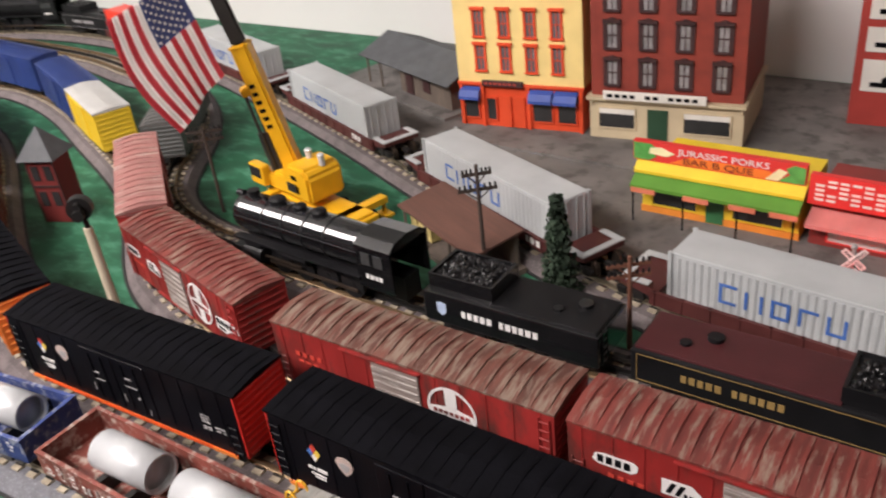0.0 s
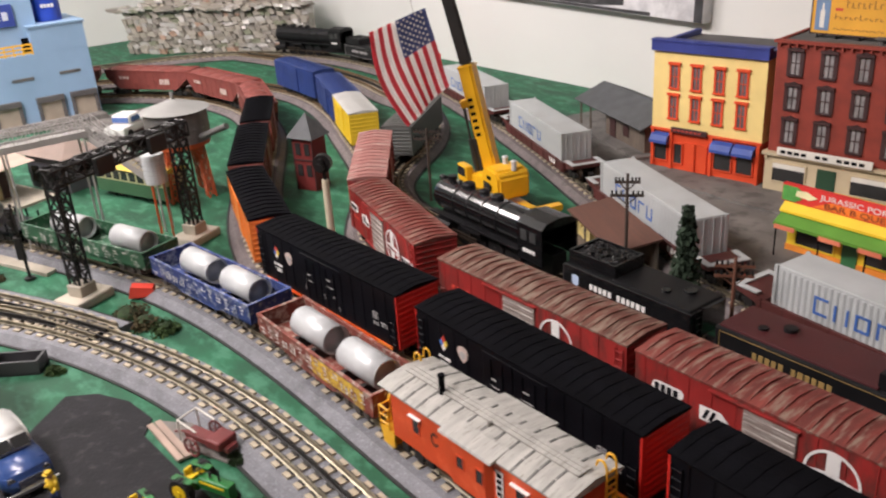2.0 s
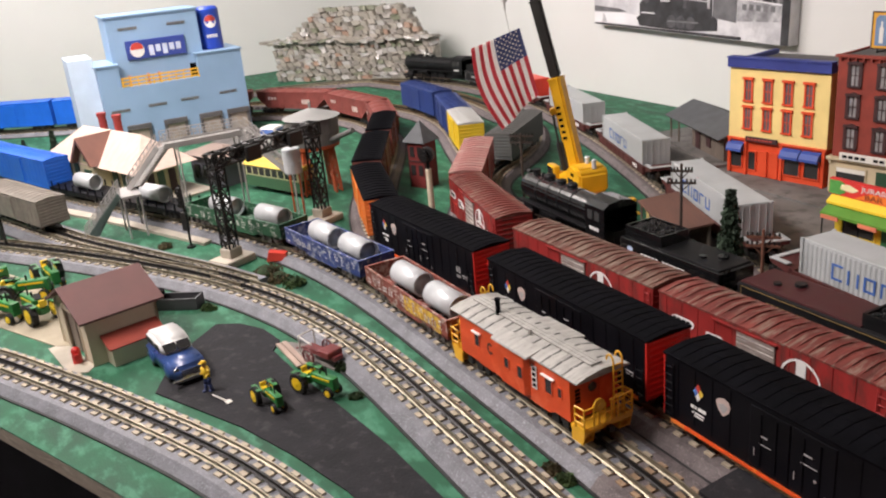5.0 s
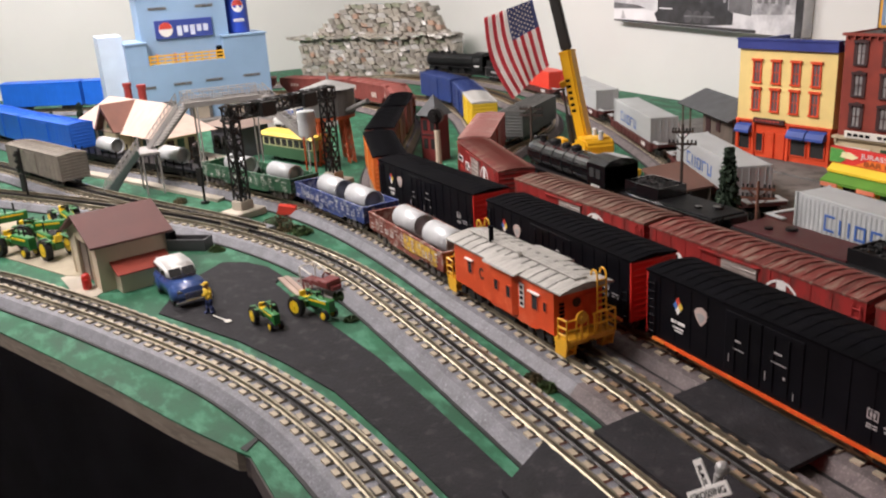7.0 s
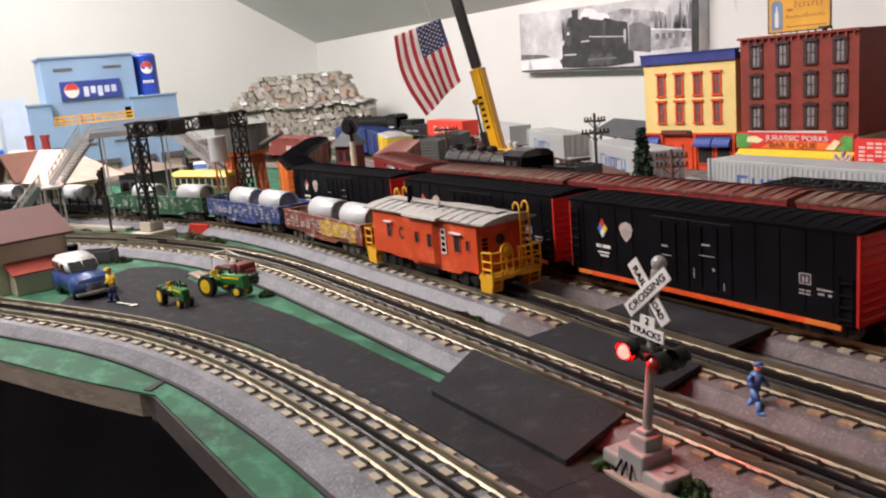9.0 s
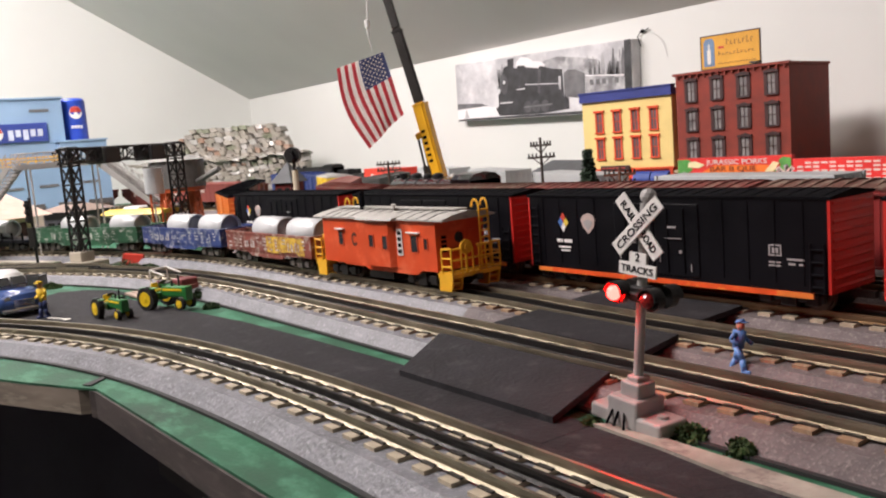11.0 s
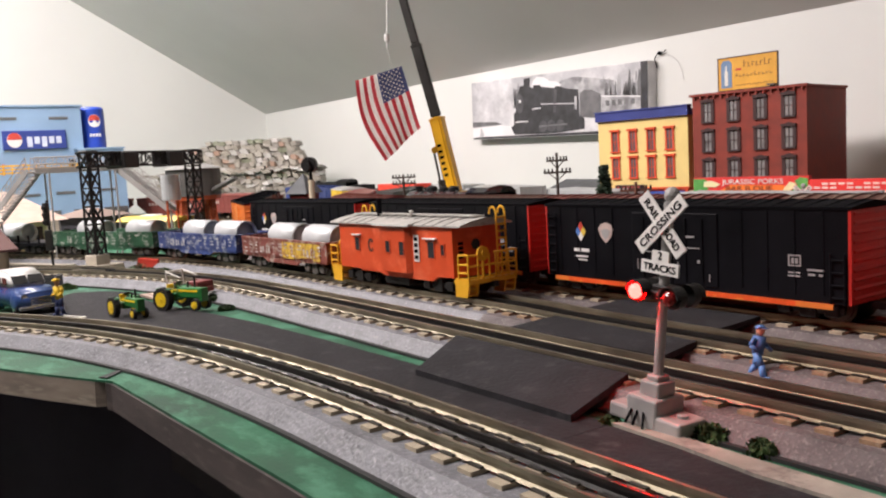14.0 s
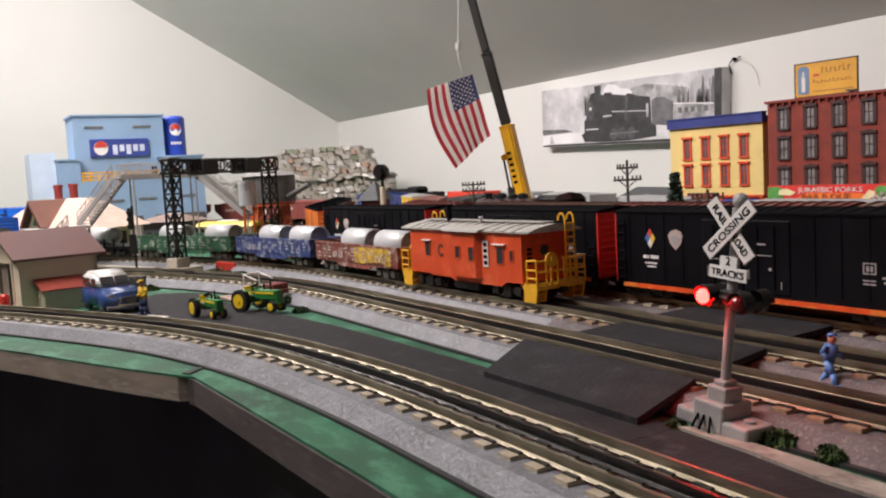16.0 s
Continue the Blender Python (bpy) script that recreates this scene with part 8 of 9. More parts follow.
made("crown", lambda bm: [tuft_mesh(bm, rnd, (0, 0, 0.012 + i * 0.0062), 0.020 * (1 - i / 20) + 0.004, 110, 0.45, 0.0048) for i in range(19)], FIR, tr, "dense dark needles")
for x, y, s in ((-1.72, 0.16, 0.8), (-1.60, 0.20, 0.7), (-1.80, 0.09, 0.6)):
    copy_thing(tr, pose(x, y, 0.0003) @ Matrix.Scale(s, 4))

# ---- farm yard ----
TGREEN = mat("tractor_green", (0.02, 0.16, 0.035), 0.35, var=0.15)
TYEL = mat("tractor_yellow", (0.78, 0.55, 0.02), 0.4, var=0.1)
TYRE = mat("black_tyre", (0.012, 0.012, 0.012), 0.7, var=0.2)


def tractor(m, label, s=1.0):
    t = thing("toy_tractor", label, "tractor", m @ Matrix.Scale(s, 4), "green and yellow tractors")
    made("hood", lambda bm: (box(bm, 0.000, 0.040, -0.006, 0.006, 0.014, 0.027, 0.002), box(bm, 0.036, 0.042, -0.0055, 0.0055, 0.010, 0.027, 0.001), box(bm, -0.016, 0.0, -0.007, 0.007, 0.010, 0.020, 0.002)), TGREEN, t)
    made("stripe", lambda bm: [box(bm, 0.004, 0.036, s2 * 0.0062 - 0.0003, s2 * 0.0062 + 0.0003, 0.022, 0.0245) for s2 in (-1, 1)], TYEL, t)
    made("seat", lambda bm: (box(bm, -0.016, -0.007, -0.005, 0.005, 0.020, 0.023, 0.001), box(bm, -0.018, -0.015, -0.005, 0.005, 0.022, 0.030, 0.001)), TYEL, t)
    made("exhaust", lambda bm: (rod(bm, (0.026, 0, 0.026), (0.026, 0, 0.040), 0.0012, 8), rod(bm, (0.014, 0, 0.026), (0.014, 0, 0.034), 0.0014, 8)), BLACKST, t)
    made("steering_wheel", lambda bm: (rod(bm, (0.004, 0, 0.025), (-0.002, 0, 0.031), 0.0008, 6), rod(bm, (-0.0025, 0, 0.0315), (-0.0020, 0, 0.0308), 0.005, 14)), BLACKST, t)
    for s2 in (-1, 1):
        boxes("fender", [(-0.024, 0.002, s2 * 0.013 - 0.004, s2 * 0.013 + 0.004, 0.025, 0.0265)], TGREEN, t, "", 0.0006)
    for s2 in (-1, 1):
        for x, r, w in ((-0.012, 0.0135, 0.008), (0.034, 0.007, 0.005)):
            y0 = s2 * (0.016 if r > 0.01 else 0.008)
            wh = made("wheel", lambda bm: rod(bm, (x, y0 - w / 2, r), (x, y0 + w / 2, r), r, 22), TYRE, t)
            if r > 0.01:
                pieces("tyre_lug", shared(("tyre_lug",), lambda bm: box(bm, -0.0010, 0.0010, -0.004, 0.004, 0.0125, 0.0142), TYRE), wh, [Matrix.Translation((x, y0, r)) @ Matrix.Rotation(k * math.tau / 16, 4, "Y") for k in range(16)])
            made("hub", lambda bm: (rod(bm, (x, y0 - w / 2 - 0.0006, r), (x, y0 + w / 2 + 0.0006, r), r * 0.66, 18), rod(bm, (x, y0 - w / 2 - 0.0016, r), (x, y0 + w / 2 + 0.0016, r), r * 0.2, 10)), TYEL, wh)
    return t


NAVYFIG = mat("figure_navy", (0.03, 0.045, 0.13), 0.5, var=0.15)
SKIN = mat("figure_tan", (0.50, 0.26, 0.16), 0.5, var=0.1)
FIGS = {"yellow": (NAVYFIG, mat("figure_yellow", (0.75, 0.50, 0.03), 0.5, var=0.1)), "blue": (mat("figure_blue", (0.10, 0.27, 0.62), 0.5, var=0.15), mat("figure_denim", (0.08, 0.20, 0.48), 0.5, var=0.15))}


def figure(m, label, material, h=0.034, stride=0.002):
    """A moulded toy figure as one plain mesh."""
    bm = bmesh.new()
    for s in (-1, 1):
        k = s * stride
        rod(bm, (s * 0.0024, k, 0.001), (s * 0.0020, k * 0.5 - 0.001, h * 0.25), 0.0017, 8, 0.0020)
        rod(bm, (s * 0.0020, k * 0.5 - 0.001, h * 0.24), (s * 0.0016, 0, h * 0.48), 0.0020, 8, 0.0024)
        box(bm, s * 0.0024 - 0.0016, s * 0.0024 + 0.0016, k - 0.0042, k + 0.0016, 0, 0.0020, 0.0006)
        rod(bm, (s * 0.0042, 0, h * 0.77), (s * 0.0062, -k * 0.35, h * 0.62), 0.0014, 8)
        rod(bm, (s * 0.0062, -k * 0.35, h * 0.62), (s * 0.0050, -k * 0.35 - 0.0045, h * 0.54), 0.0012, 8)
    rod(bm, (0, 0, h * 0.45), (0, -0.001, h * 0.79), 0.0033, 10, 0.0040)
    rod(bm, (0, -0.001, h * 0.78), (0, -0.0012, h * 0.84), 0.0014, 8)
    ball(bm, (0, -0.0012, h * 0.89), 0.0027, 1, 1, 1.2)
    rod(bm, (0, -0.0012, h * 0.94), (0, -0.0008, h * 1.0), 0.0031, 12, 0.0024)
    box(bm, -0.0024, 0.0024, -0.0055, -0.001, h * 0.935, h * 0.955, 0.0003)
    for f in bm.faces:
        z = f.calc_center_median().z
        f.material_index = 0 if z < h * 0.46 else 1 if z < h * 0.81 or z > h * 0.945 else 2
    ob = part("toy_figure", bm, material[0], None, "", True)
    ob.data.materials.append(material[1])
    ob.data.materials.append(SKIN)
    ob.matrix_world = m
    return tagged(ob, label, "toy figure")


figure(pose(0.458, 0.4615, 0.0055, 0, 8, 100), "blue-clad toy worker figure between the tracks", FIGS["blue"], 0.032, 0.0055)
figure(pose(-0.233, 0.208, 0.0022, 0, 0, 20) @ Matrix.Scale(1.2, 4), "yellow toy worker figure beside the van", FIGS["yellow"])
tool = thing("shovel", "pale shovel lying on the asphalt", "shovel", pose(-0.218, 0.208, 0.0026, 0, 0, 15))
made("handle", lambda bm: (rod(bm, (0, 0, 0.001), (0.028, 0.004, 0.001), 0.0009, 6), box(bm, 0.026, 0.034, 0.001, 0.008, 0.0003, 0.0012)), SIGNWHITE, tool)
pk = thing("wooden_board", "pale worn wooden board lying on the asphalt", "board", pose(-0.262, 0.321, 0.0022, 0, 0, 2))
for y0, y1 in ((-0.0075, -0.0006), (0.0006, 0.0075)):
    boxes("plank", [(-0.040, 0.040, y0, y1, 0, 0.0028)], mat("worn_pale_wood", (0.36, 0.27, 0.22), 0.8, var=0.3, scale=40, stretch=(0.3, 3, 1)), pk, "", 0.0004)
tractor(pose(-0.160, 0.261, 0.0022, 0, 0, 8), "green toy tractor with yellow wheels on the asphalt", 0.76)
tractor(pose(-0.158, 0.316, 0.0022, 0, 0, 24), "larger green toy tractor with yellow wheels on the asphalt", 0.9)
for x, y, a, s in ((-0.67, -0.01, 30, 1.2), (-0.62, 0.045, 200, 1.2), (-0.73, 0.02, 70, 1.2), (-0.78, 0.07, 10, 1.2), (-0.82, -0.04, 100, 1.2)):
    tractor(pose(x, y, 0.002, 0, 0, a), "green farm machine parked in the yard", s)
rk = thing("farm_rake", "small red horse-drawn farm implement", "farm implement", pose(-0.227, 0.346, 0.003, 0, 0, 20))
RUSTR = mat("implement_red", (0.16, 0.03, 0.03), 0.5, var=0.25)
made("frame", lambda bm: (box(bm, -0.02, 0.04, -0.007, 0.007, 0.010, 0.015), box(bm, 0.015, 0.035, -0.012, 0.012, 0.012, 0.022, 0.002), rod(bm, (-0.02, 0, 0.012), (-0.045, 0, 0.003), 0.0012, 6)), RUSTR, rk, "dark red frame")
made("seat_frame", lambda bm: [rod(bm, p, q, 0.0010, 6) for p, q in (((-0.02, -0.012, 0.008), (-0.02, -0.012, 0.032)), ((-0.02, 0.012, 0.008), (-0.02, 0.012, 0.032)), ((-0.02, -0.012, 0.032), (-0.02, 0.012, 0.032)), ((-0.02, -0.012, 0.032), (0.005, -0.012, 0.026)), ((-0.02, 0.012, 0.032), (0.005, 0.012, 0.026)))], SIGNWHITE, rk, "white hoop frame")
for s in (-1, 1):
    made("wheel", lambda bm: [rod(bm, (0.01 * math.cos(i * math.tau / 16), s * 0.016, 0.010 + 0.01 * math.sin(i * math.tau / 16)), (0.01 * math.cos((i + 1) * math.tau / 16), s * 0.016, 0.010 + 0.01 * math.sin((i + 1) * math.tau / 16)), 0.0012, 6) for i in range(16)] + [rod(bm, (0.01 * math.cos(i * math.pi / 4), s * 0.016, 0.010 + 0.01 * math.sin(i * math.pi / 4)), (-0.01 * math.cos(i * math.pi / 4), s * 0.016, 0.010 - 0.01 * math.sin(i * math.pi / 4)), 0.0007, 5) for i in range(4)], RUSTR, rk)
GREYDIRT = mat("grey_dirt", (0.19, 0.175, 0.16), 0.9, var=0.3, scale=40, bump=0.8, bscale=300)
plate("dirt", [(-0.305, 0.325), (-0.285, 0.315), (-0.24, 0.330), (-0.19, 0.352), (-0.185, 0.368), (-0.22, 0.378), (-0.275, 0.352)], 0.0028, GREYDIRT, "pale grey dirt patch", "dirt")

shd = thing("section_shed", "cream tool shed with a brown roof and red side bin", "shed", pose(-0.512, 0.068, 0.0005, 0, 0, 13.5))
SHEDW = mat("cream_shed_wall", (0.58, 0.50, 0.37), 0.7, var=0.1, scale=20)
SHEDR = mat("brown_shed_roof", (0.115, 0.05, 0.045), 0.7, var=0.12, scale=30)
BINR = mat("brick_red_roof", (0.32, 0.055, 0.035), 0.7, var=0.2)
made("wall", lambda bm: (box(bm, 0.0, 0.028, 0, 0.004, 0, 0.068), box(bm, 0.090, 0.118, 0, 0.004, 0, 0.068), prism(bm, [(0.0, 0.060), (0.118, 0.060), (0.118, 0.068), (0.059, 0.094), (0.0, 0.068)], 0, 0.004, "y"), box(bm, 0, 0.004, 0.004, 0.096, 0, 0.068), box(bm, 0.114, 0.118, 0.004, 0.096, 0, 0.068), prism(bm, [(0.0, 0.0), (0.118, 0.0), (0.118, 0.068), (0.059, 0.094), (0.0, 0.068)], 0.092, 0.096, "y")), SHEDW, shd, "cream wall")
made("roof", lambda bm: prism(bm, [(-0.010, 0.064), (-0.010, 0.067), (0.059, 0.100), (0.128, 0.067), (0.128, 0.064), (0.059, 0.0965)], -0.010, 0.105, "y"), SHEDR, shd, "dark brown roof")
boxes("door", [(0.029, 0.058, 0.004, 0.006, 0.001, 0.060)], mat("grey_brown_door", (0.20, 0.16, 0.13), 0.7), shd)
for x in (-0.0005, 0.0275, 0.0875, 0.1145):
    boxes("corner_post", [(x, x + 0.004, -0.0015, 0.001, 0, 0.066)], SHEDW, shd)
boxes("bin", [(0.118, 0.142, 0.018, 0.088, 0, 0.026)], SHEDW, shd)
made("bin_roof", lambda bm: prism(bm, [(0.1185, 0.040), (0.146, 0.027), (0.146, 0.0255), (0.1185, 0.0375)], 0.014, 0.092, "y"), BINR, shd, "brick red bin roof")
hyd = thing("fire_pump", "small red pump beside the shed", "pump", pose(-0.425, 0.077, 0.0005))
made("body", lambda bm: (rod(bm, (0, 0, 0), (0, 0, 0.018), 0.006, 12), rod(bm, (-0.01, 0, 0.013), (0.01, 0, 0.013), 0.0035, 10), ball(bm, (0, 0, 0.018), 0.006)), REDEND, hyd)
plate("apron", [(-0.50, 0.045), (-0.40, 0.062), (-0.385, 0.085), (-0.40, 0.095), (-0.505, 0.07)], 0.0012, PALEWALK, "pale apron before the shed", "pavement")
trg = thing("water_trough", "dark grey trough with a black barrel", "trough", pose(-0.530, 0.232, 0.0005, 0, 0, 55))
made("trough", lambda bm: (box(bm, -0.035, 0.035, -0.014, 0.014, 0, 0.003), box(bm, -0.035, 0.035, -0.014, -0.011, 0, 0.018), box(bm, -0.035, 0.035, 0.011, 0.014, 0, 0.018), box(bm, -0.035, -0.032, -0.011, 0.011, 0, 0.018), box(bm, 0.032, 0.035, -0.011, 0.011, 0, 0.018)), mat("dark_grey_metal", (0.06, 0.06, 0.065), 0.5, 0.2), trg)
made("barrel", lambda bm: (rod(bm, (-0.028, 0.0, 0.003), (-0.028, 0.0, 0.028), 0.009, 14),), BLACKROOF, trg)

van = thing("delivery_van", "vintage blue and white panel van on the asphalt", "van", pose(-0.320, 0.188, 0.0022, 0, 0, 8))
VBLUE = mat("van_blue", (0.025, 0.06, 0.20), 0.3, var=0.12, coat=0.3)
VWHITE = mat("van_white", (0.66, 0.66, 0.64), 0.35, var=0.08)
CHROME = mat("chrome", (0.6, 0.6, 0.6), 0.15, 0.95, var=0.08)
vp = [(-0.052, 0.008), (-0.053, 0.026), (0.012, 0.028), (0.022, 0.029), (0.044, 0.027), (0.051, 0.022), (0.052, 0.010), (0.046, 0.006), (-0.048, 0.006)]


def van_body(bm):
    prism(bm, vp, -0.0215, 0.0215, "y")
    bmesh.ops.bevel(bm, geom=bm.edges[:], offset=0.003, segments=2, affect="EDGES")


def van_top(bm):
    prism(bm, [(-0.051, 0.025), (-0.050, 0.040), (-0.042, 0.046), (-0.010, 0.047), (0.006, 0.043), (0.020, 0.027)], -0.0195, 0.0195, "y")
    bmesh.ops.bevel(bm, geom=bm.edges[:], offset=0.004, segments=3, affect="EDGES")


made("body", van_body, VBLUE, van, "glossy dark blue body", True)
made("roof", van_top, VWHITE, van, "white roof", True)
for y0, y1 in ((-0.0165, -0.0008), (0.0008, 0.0165)):
    made("windscreen", lambda bm: prism(bm, [(0.0175, 0.0318), (0.0095, 0.0405), (0.0102, 0.0412), (0.0183, 0.0325)], y0, y1, "y"), DARKGLASS, van)
for s in (-1, 1):
    for x0, x1 in ((-0.012, 0.004), (-0.046, -0.018)):
        boxes("side_window", [(x0, x1, s * 0.0197 - 0.0004, s * 0.0197 + 0.0004, 0.031, 0.039)], DARKGLASS, van)
for s in (-1, 1):
    made("fender", lambda bm: ball(bm, (0.030, s * 0.018, 0.014), 0.0125, 1.15, 0.55, 1.0), VBLUE, van, "", True)
    made("fender", lambda bm: ball(bm, (-0.032, s * 0.019, 0.013), 0.0115, 1.15, 0.45, 1.0), VBLUE, van, "", True)
for s in (-1, 1):
    made("headlight", lambda bm: rod(bm, (0.044, s * 0.016, 0.020), (0.0505, s * 0.016, 0.020), 0.0036, 14), CHROME, van, "chrome headlight")
made("grille", lambda bm: [box(bm, 0.051, 0.0535, -0.011, 0.011, 0.010 + i * 0.0026, 0.0115 + i * 0.0026) for i in range(4)], CHROME, van, "chrome grille")
boxes("bumper", [(0.053, 0.0565, -0.024, 0.024, 0.006, 0.0105)], CHROME, van, "chrome bumper", 0.001)
boxes("bumper", [(-0.057, -0.053, -0.022, 0.022, 0.006, 0.010)], CHROME, van, "chrome bumper", 0.001)
for x in (0.031, -0.032):
    for s in (-1, 1):
        w = made("wheel", lambda bm: rod(bm, (x, s * 0.0165, 0.008), (x, s * 0.0225, 0.008), 0.008, 18), TYRE, van)
        made("hubcap", lambda bm: rod(bm, (x, s * 0.0225, 0.008), (x, s * 0.0232, 0.008), 0.0042, 14), CHROME, w)
tc = thing("pickup_truck", "small pale blue and white truck near the plant", "truck", pose(-1.515, 0.690, 0.0006, 0, 0, -50) @ Matrix.Scale(1.35, 4))
made("body", lambda bm: (box(bm, -0.045, 0.045, -0.020, 0.020, 0.008, 0.022, 0.003), box(bm, -0.015, 0.020, -0.018, 0.018, 0.021, 0.038, 0.004)), VWHITE, tc)
made("window", lambda bm: (box(bm, 0.0195, 0.0215, -0.015, 0.015, 0.025, 0.034), box(bm, -0.010, 0.015, -0.0186, 0.0186, 0.025, 0.034)), mat("blue_glass", (0.08, 0.14, 0.35), 0.2), tc)
for x in (-0.028, 0.028):
    for s in (-1, 1):
        made("wheel", lambda bm: rod(bm, (x, s * 0.017, 0.008), (x, s * 0.021, 0.008), 0.008, 14), TYRE, tc)
plate("lot", [(-1.75, 0.55), (-1.45, 0.62), (-1.42, 0.80), (-1.60, 0.86), (-1.75, 0.80)], 0.0016, CONCRETE, "grey concrete yard of the plant", "yard")
plate("platform", [(-1.31, 0.108), (-1.29, 0.092), (-1.08, 0.198), (-0.92, 0.272), (-0.79, 0.330), (-0.80, 0.346), (-0.93, 0.290), (-1.09, 0.218)], 0.006, PALEWALK, "pale kerb beside the track", "kerb")
rb = thing("red_block", "small red equipment box beside the track", "box", pose(-0.616, 0.416, 0.0040, 0, 0, 60) @ Matrix.Diagonal((1.15, 1.3, 1.5, 1)))
made("box_body", lambda bm: (prism(bm, [(-0.016, 0), (0.016, 0), (0.013, 0.008), (-0.012, 0.011)], -0.006, 0.006, "y"),), mat("bright_red_plastic", (0.66, 0.06, 0.04), 0.4), rb)

# ---- grade crossing ----
def deck(name, poly, lift, label):
    """An asphalt crossing panel: corners with their own heights."""
    bm = bmesh.new()
    hi = [bm.verts.new(p) for p in poly]
    lo = [bm.verts.new((x, y, z - lift)) for x, y, z in poly]
    k = len(poly)
    bm.faces.new(hi)
    bm.faces.new(lo[::-1])
    for i in range(k):
        bm.faces.new((lo[i], lo[(i + 1) % k], hi[(i + 1) % k], hi[i]))
    bmesh.ops.recalc_face_normals(bm, faces=bm.faces)
    return part(name, bm, ASPHALT, crossing, label)


crossing = thing("grade_crossing", "black asphalt grade crossing over the tracks", "crossing")
deck("panel", [(0.283, 0.331, 0.0060), (0.433, 0.332, 0.0060), (0.425, 0.3865, 0.0172), (0.256, 0.3865, 0.0172)], 0.004, "black asphalt crossing ramp up to the rails")
deck("panel", [(0.264, 0.4310, 0.0172), (0.412, 0.4310, 0.0172), (0.400, 0.4800, 0.0172), (0.258, 0.4840, 0.0172)], 0.004, "black asphalt panel between two tracks")
deck("panel", [(0.250, 0.5270, 0.0165), (0.385, 0.5250, 0.0165), (0.380, 0.5800, 0.0165), (0.245, 0.5800, 0.0165)], 0.004, "black asphalt panel before the boxcars")
tagged(made("road_edge", lambda bm: strip(bm, LINES["front"], [(0.0275, 0.0082), (0.0275, 0.0112), (0.042, 0.0070), (0.048, 0.0022)], min(range(len(LINES["front"])), key=lambda j: abs(LINES["front"][j].x - 0.43))), ASPHALT, None), "black asphalt filling beside the rail", "road", kind="structure")
plate("kerb", [(0.452, 0.343), (0.50, 0.340), (0.545, 0.334), (2.2, 0.331), (2.2, 0.350), (0.60, 0.348), (0.46, 0.352)], 0.0036, mat("dusty_grey_kerb", (0.31, 0.28, 0.235), 0.85, var=0.3, scale=40, bump=0.5, col2=(0.16, 0.13, 0.12), amount=0.25, cscale=60), "pale dusty kerb beside the crossing", "kerb")

LEDON = glow("red_signal_lit", (1.0, 0.0025, 0.002), 260.0)
LENSOFF = mat("red_lens_dark", (0.20, 0.01, 0.01), 0.2)
SIGNALG = mat("silver_grey_casting", (0.36, 0.35, 0.34), 0.45, 0.2, var=0.15, scale=40)
CROSSW = mat("crossbuck_white", (0.80, 0.78, 0.75), 0.5, var=0.06)


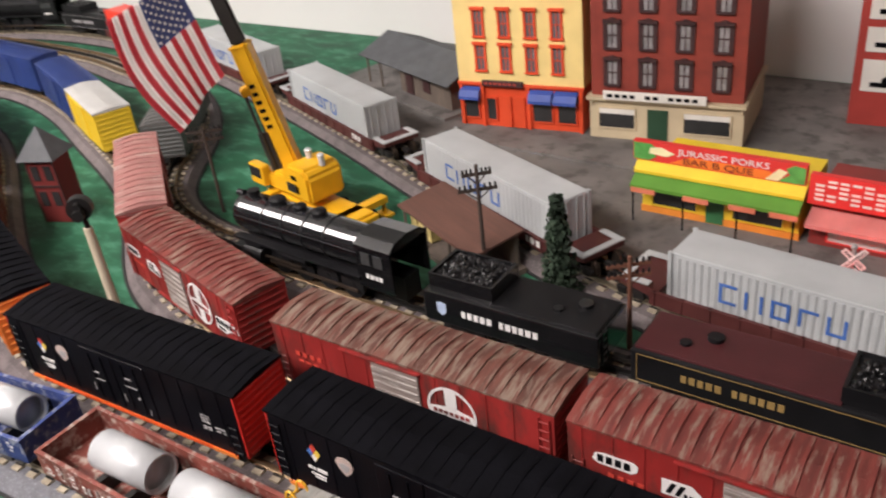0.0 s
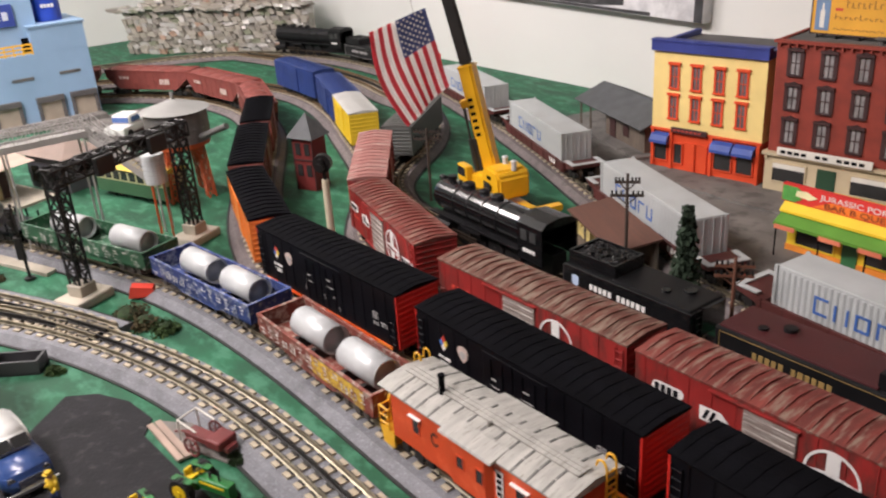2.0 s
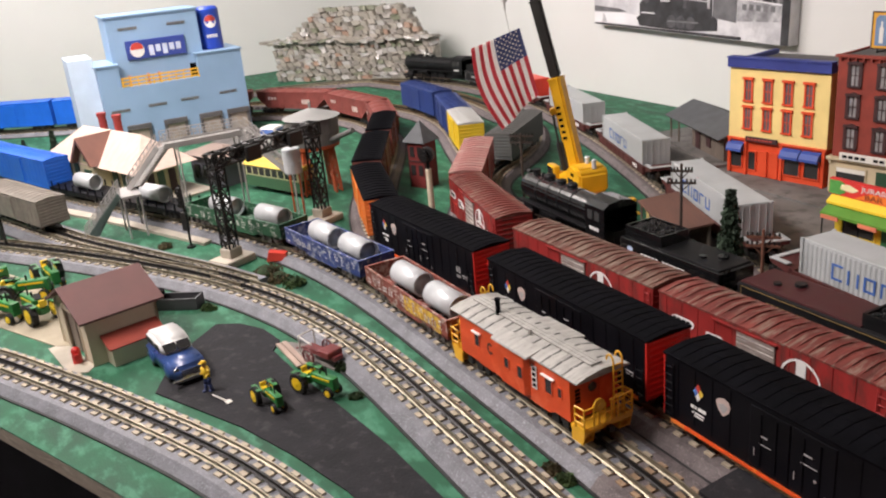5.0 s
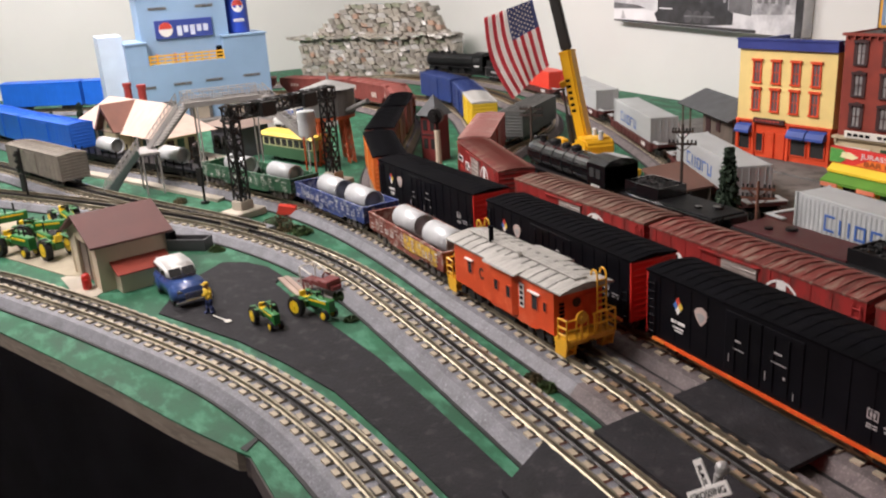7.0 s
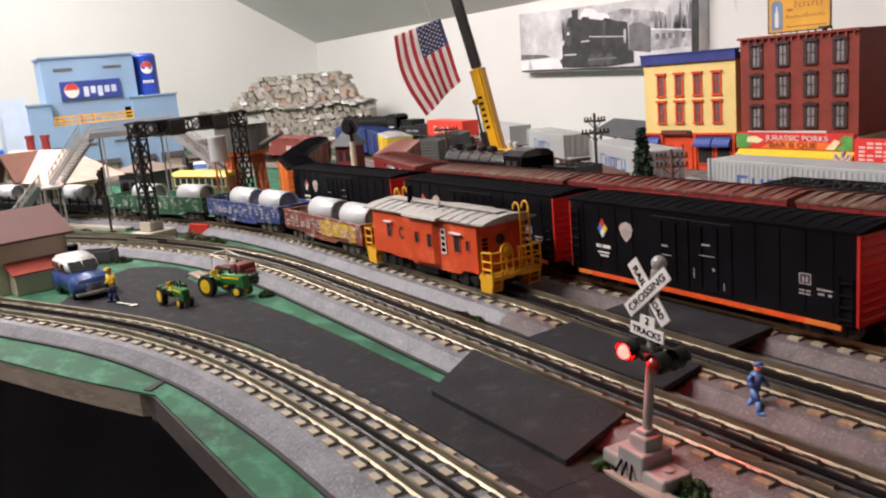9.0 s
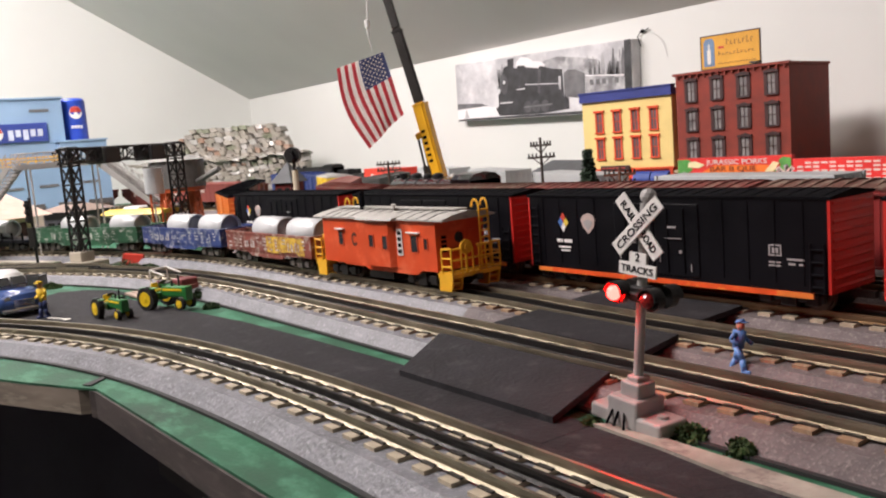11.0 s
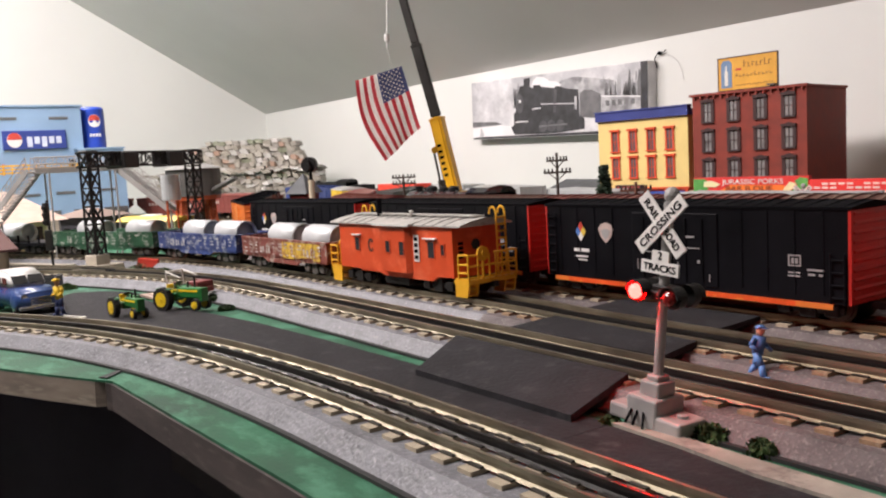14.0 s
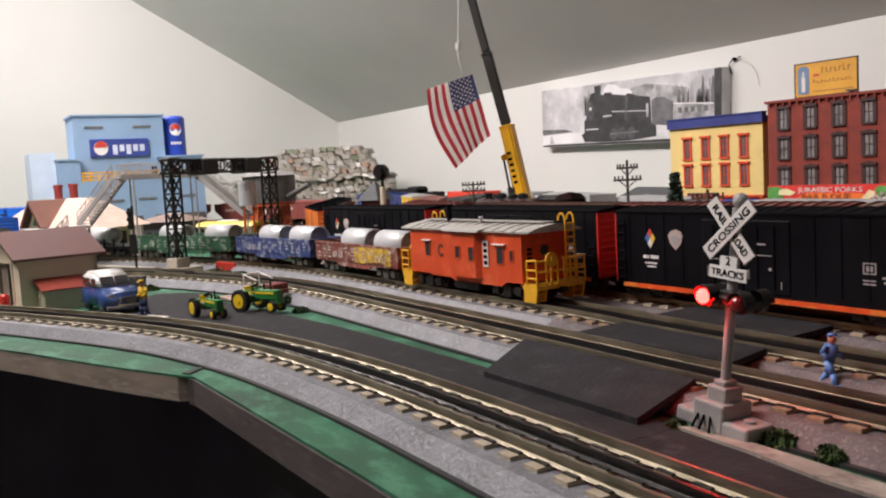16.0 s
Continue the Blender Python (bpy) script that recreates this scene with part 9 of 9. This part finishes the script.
def crossing_signal(m, label, both=False):
    c = thing("crossing_signal", label, "crossing signal", m, "crossing signals")
    made("base", lambda bm: (box(bm, -0.0245, 0.024, -0.0112, 0.0112, 0, 0.0085, 0.0016), box(bm, -0.0120, 0.0085, -0.0116, 0.0116, 0.0, 0.0165, 0.0014), box(bm, -0.0075, 0.0055, -0.0070, 0.0070, 0.016, 0.0245, 0.0012), box(bm, -0.0050, 0.0030, -0.0050, 0.0050, 0.024, 0.0275, 0.001)), SIGNALG, c, "silver-grey stepped base")
    for x in (-0.0185, 0.0165):
        made("screw_head", lambda bm: rod(bm, (x, 0, 0.0084), (x, 0, 0.0100), 0.0030, 14), SIGNALG, c)
    made("mast", lambda bm: (rod(bm, (-0.001, 0, 0.027), (-0.001, 0, 0.120), 0.0027, 14), ball(bm, (-0.001, 0.002, 0.1235), 0.0044)), SIGNALG, c, "grey mast")
    for a, txt in ((-46, (("RAIL", -0.0105, 0.0126), ("ROAD", 0.0105, 0.0126))), (46, (("CROSSING", 0.0, 0.0340),))):
        y = -0.0040 - (0.0012 if a > 0 else 0)
        blade = made("crossbuck", lambda bm: box(bm, -0.0197, 0.0197, y - 0.0010, y, -0.0041, 0.0041, 0.0003), CROSSW, c, "white crossbuck blade")
        blade.matrix_local = pose(-0.001, 0, 0.1085) @ Matrix.Rotation(radians(-a), 4, "Y")
        for t, x, wide in txt:
            words("lettering", t, 0.0056, BLACKROOF, blade, side(x * 0.95, y - 0.0011, -0.0002), depth=0.0002, bold=0.00005, width=wide)
    pl = made("track_plate", lambda bm: prism(bm, [(-0.0133, 0.0822), (0.0113, 0.0822), (0.0113, 0.0888), (0.0045, 0.0888), (0.0045, 0.0945), (-0.0065, 0.0945), (-0.0065, 0.0888), (-0.0133, 0.0888)], -0.0046, -0.0036, "y"), CROSSW, c, "white track count plate")
    words("lettering", "2", 0.0060, BLACKROOF, pl, side(-0.001, -0.0047, 0.0918), depth=0.0002, bold=0.00005)
    words("lettering", "TRACKS", 0.0052, BLACKROOF, pl, side(-0.001, -0.0047, 0.0853), depth=0.0002, bold=0.00005, width=0.0212)
    made("signal_arm", lambda bm: (rod(bm, (-0.0113, -0.0035, 0.0720), (0.0113, -0.0035, 0.0720), 0.0016, 8), rod(bm, (-0.0113, 0.0035, 0.0720), (0.0113, 0.0035, 0.0720), 0.0016, 8), box(bm, -0.0055, 0.0040, -0.0045, 0.0045, 0.068, 0.0765, 0.001)), BLACKST, c)
    for x in (-0.0116, 0.0112):
        for s in (-1, 1):
            made("lamp_housing", lambda bm: (rod(bm, (x, s * 0.0030, 0.0720), (x, s * 0.0080, 0.0720), 0.0060, 20), rod(bm, (x, s * 0.0080, 0.0720), (x, s * 0.0090, 0.0720), 0.0040, 16)), BLACKST, c)
            # Half-round hood, added to keep the lens glow off the plate above.
            made("added_hood", lambda bm: prism(bm, [(x + 0.0062 * math.cos(math.pi * k / 8), 0.0720 + 0.0062 * math.sin(math.pi * k / 8)) for k in range(9)] + [(x + 0.0055 * math.cos(math.pi * k / 8), 0.0720 + 0.0055 * math.sin(math.pi * k / 8)) for k in range(8, -1, -1)], min(s * 0.0075, s * 0.0115), max(s * 0.0075, s * 0.0115), "y"), BLACKST, c)
            made("lens", lambda bm: ball(bm, (x, s * 0.0100, 0.0720), 0.0042, 1, 0.8, 1), LEDON if both or x < 0 else LENSOFF, c, "lit red lens" if both or x < 0 else "unlit red lens")
    for x, dx in ((0.000, 0.003), (-0.004, 0.0), (-0.008, -0.001)):
        made("wire", lambda bm: rod(bm, (x, -0.0112, 0.0085), (x + dx, -0.0150, 0.001), 0.0008, 6), BLACKROOF, c, "short lead wire")
    return c


xs = crossing_signal(pose(0.4690, 0.3590, 0.0030, -2, 5, 0) @ Matrix.Diagonal((0.97, 0.97, 0.97, 1)), "railroad crossing signal with a lit red lamp on a grey base")
crossing_signal(pose(0.157, 1.000, 0.0025, 0, 0, 20) @ Matrix.Scale(0.72, 4), "small railroad crossing signal with lit red lamps beside the street", True)
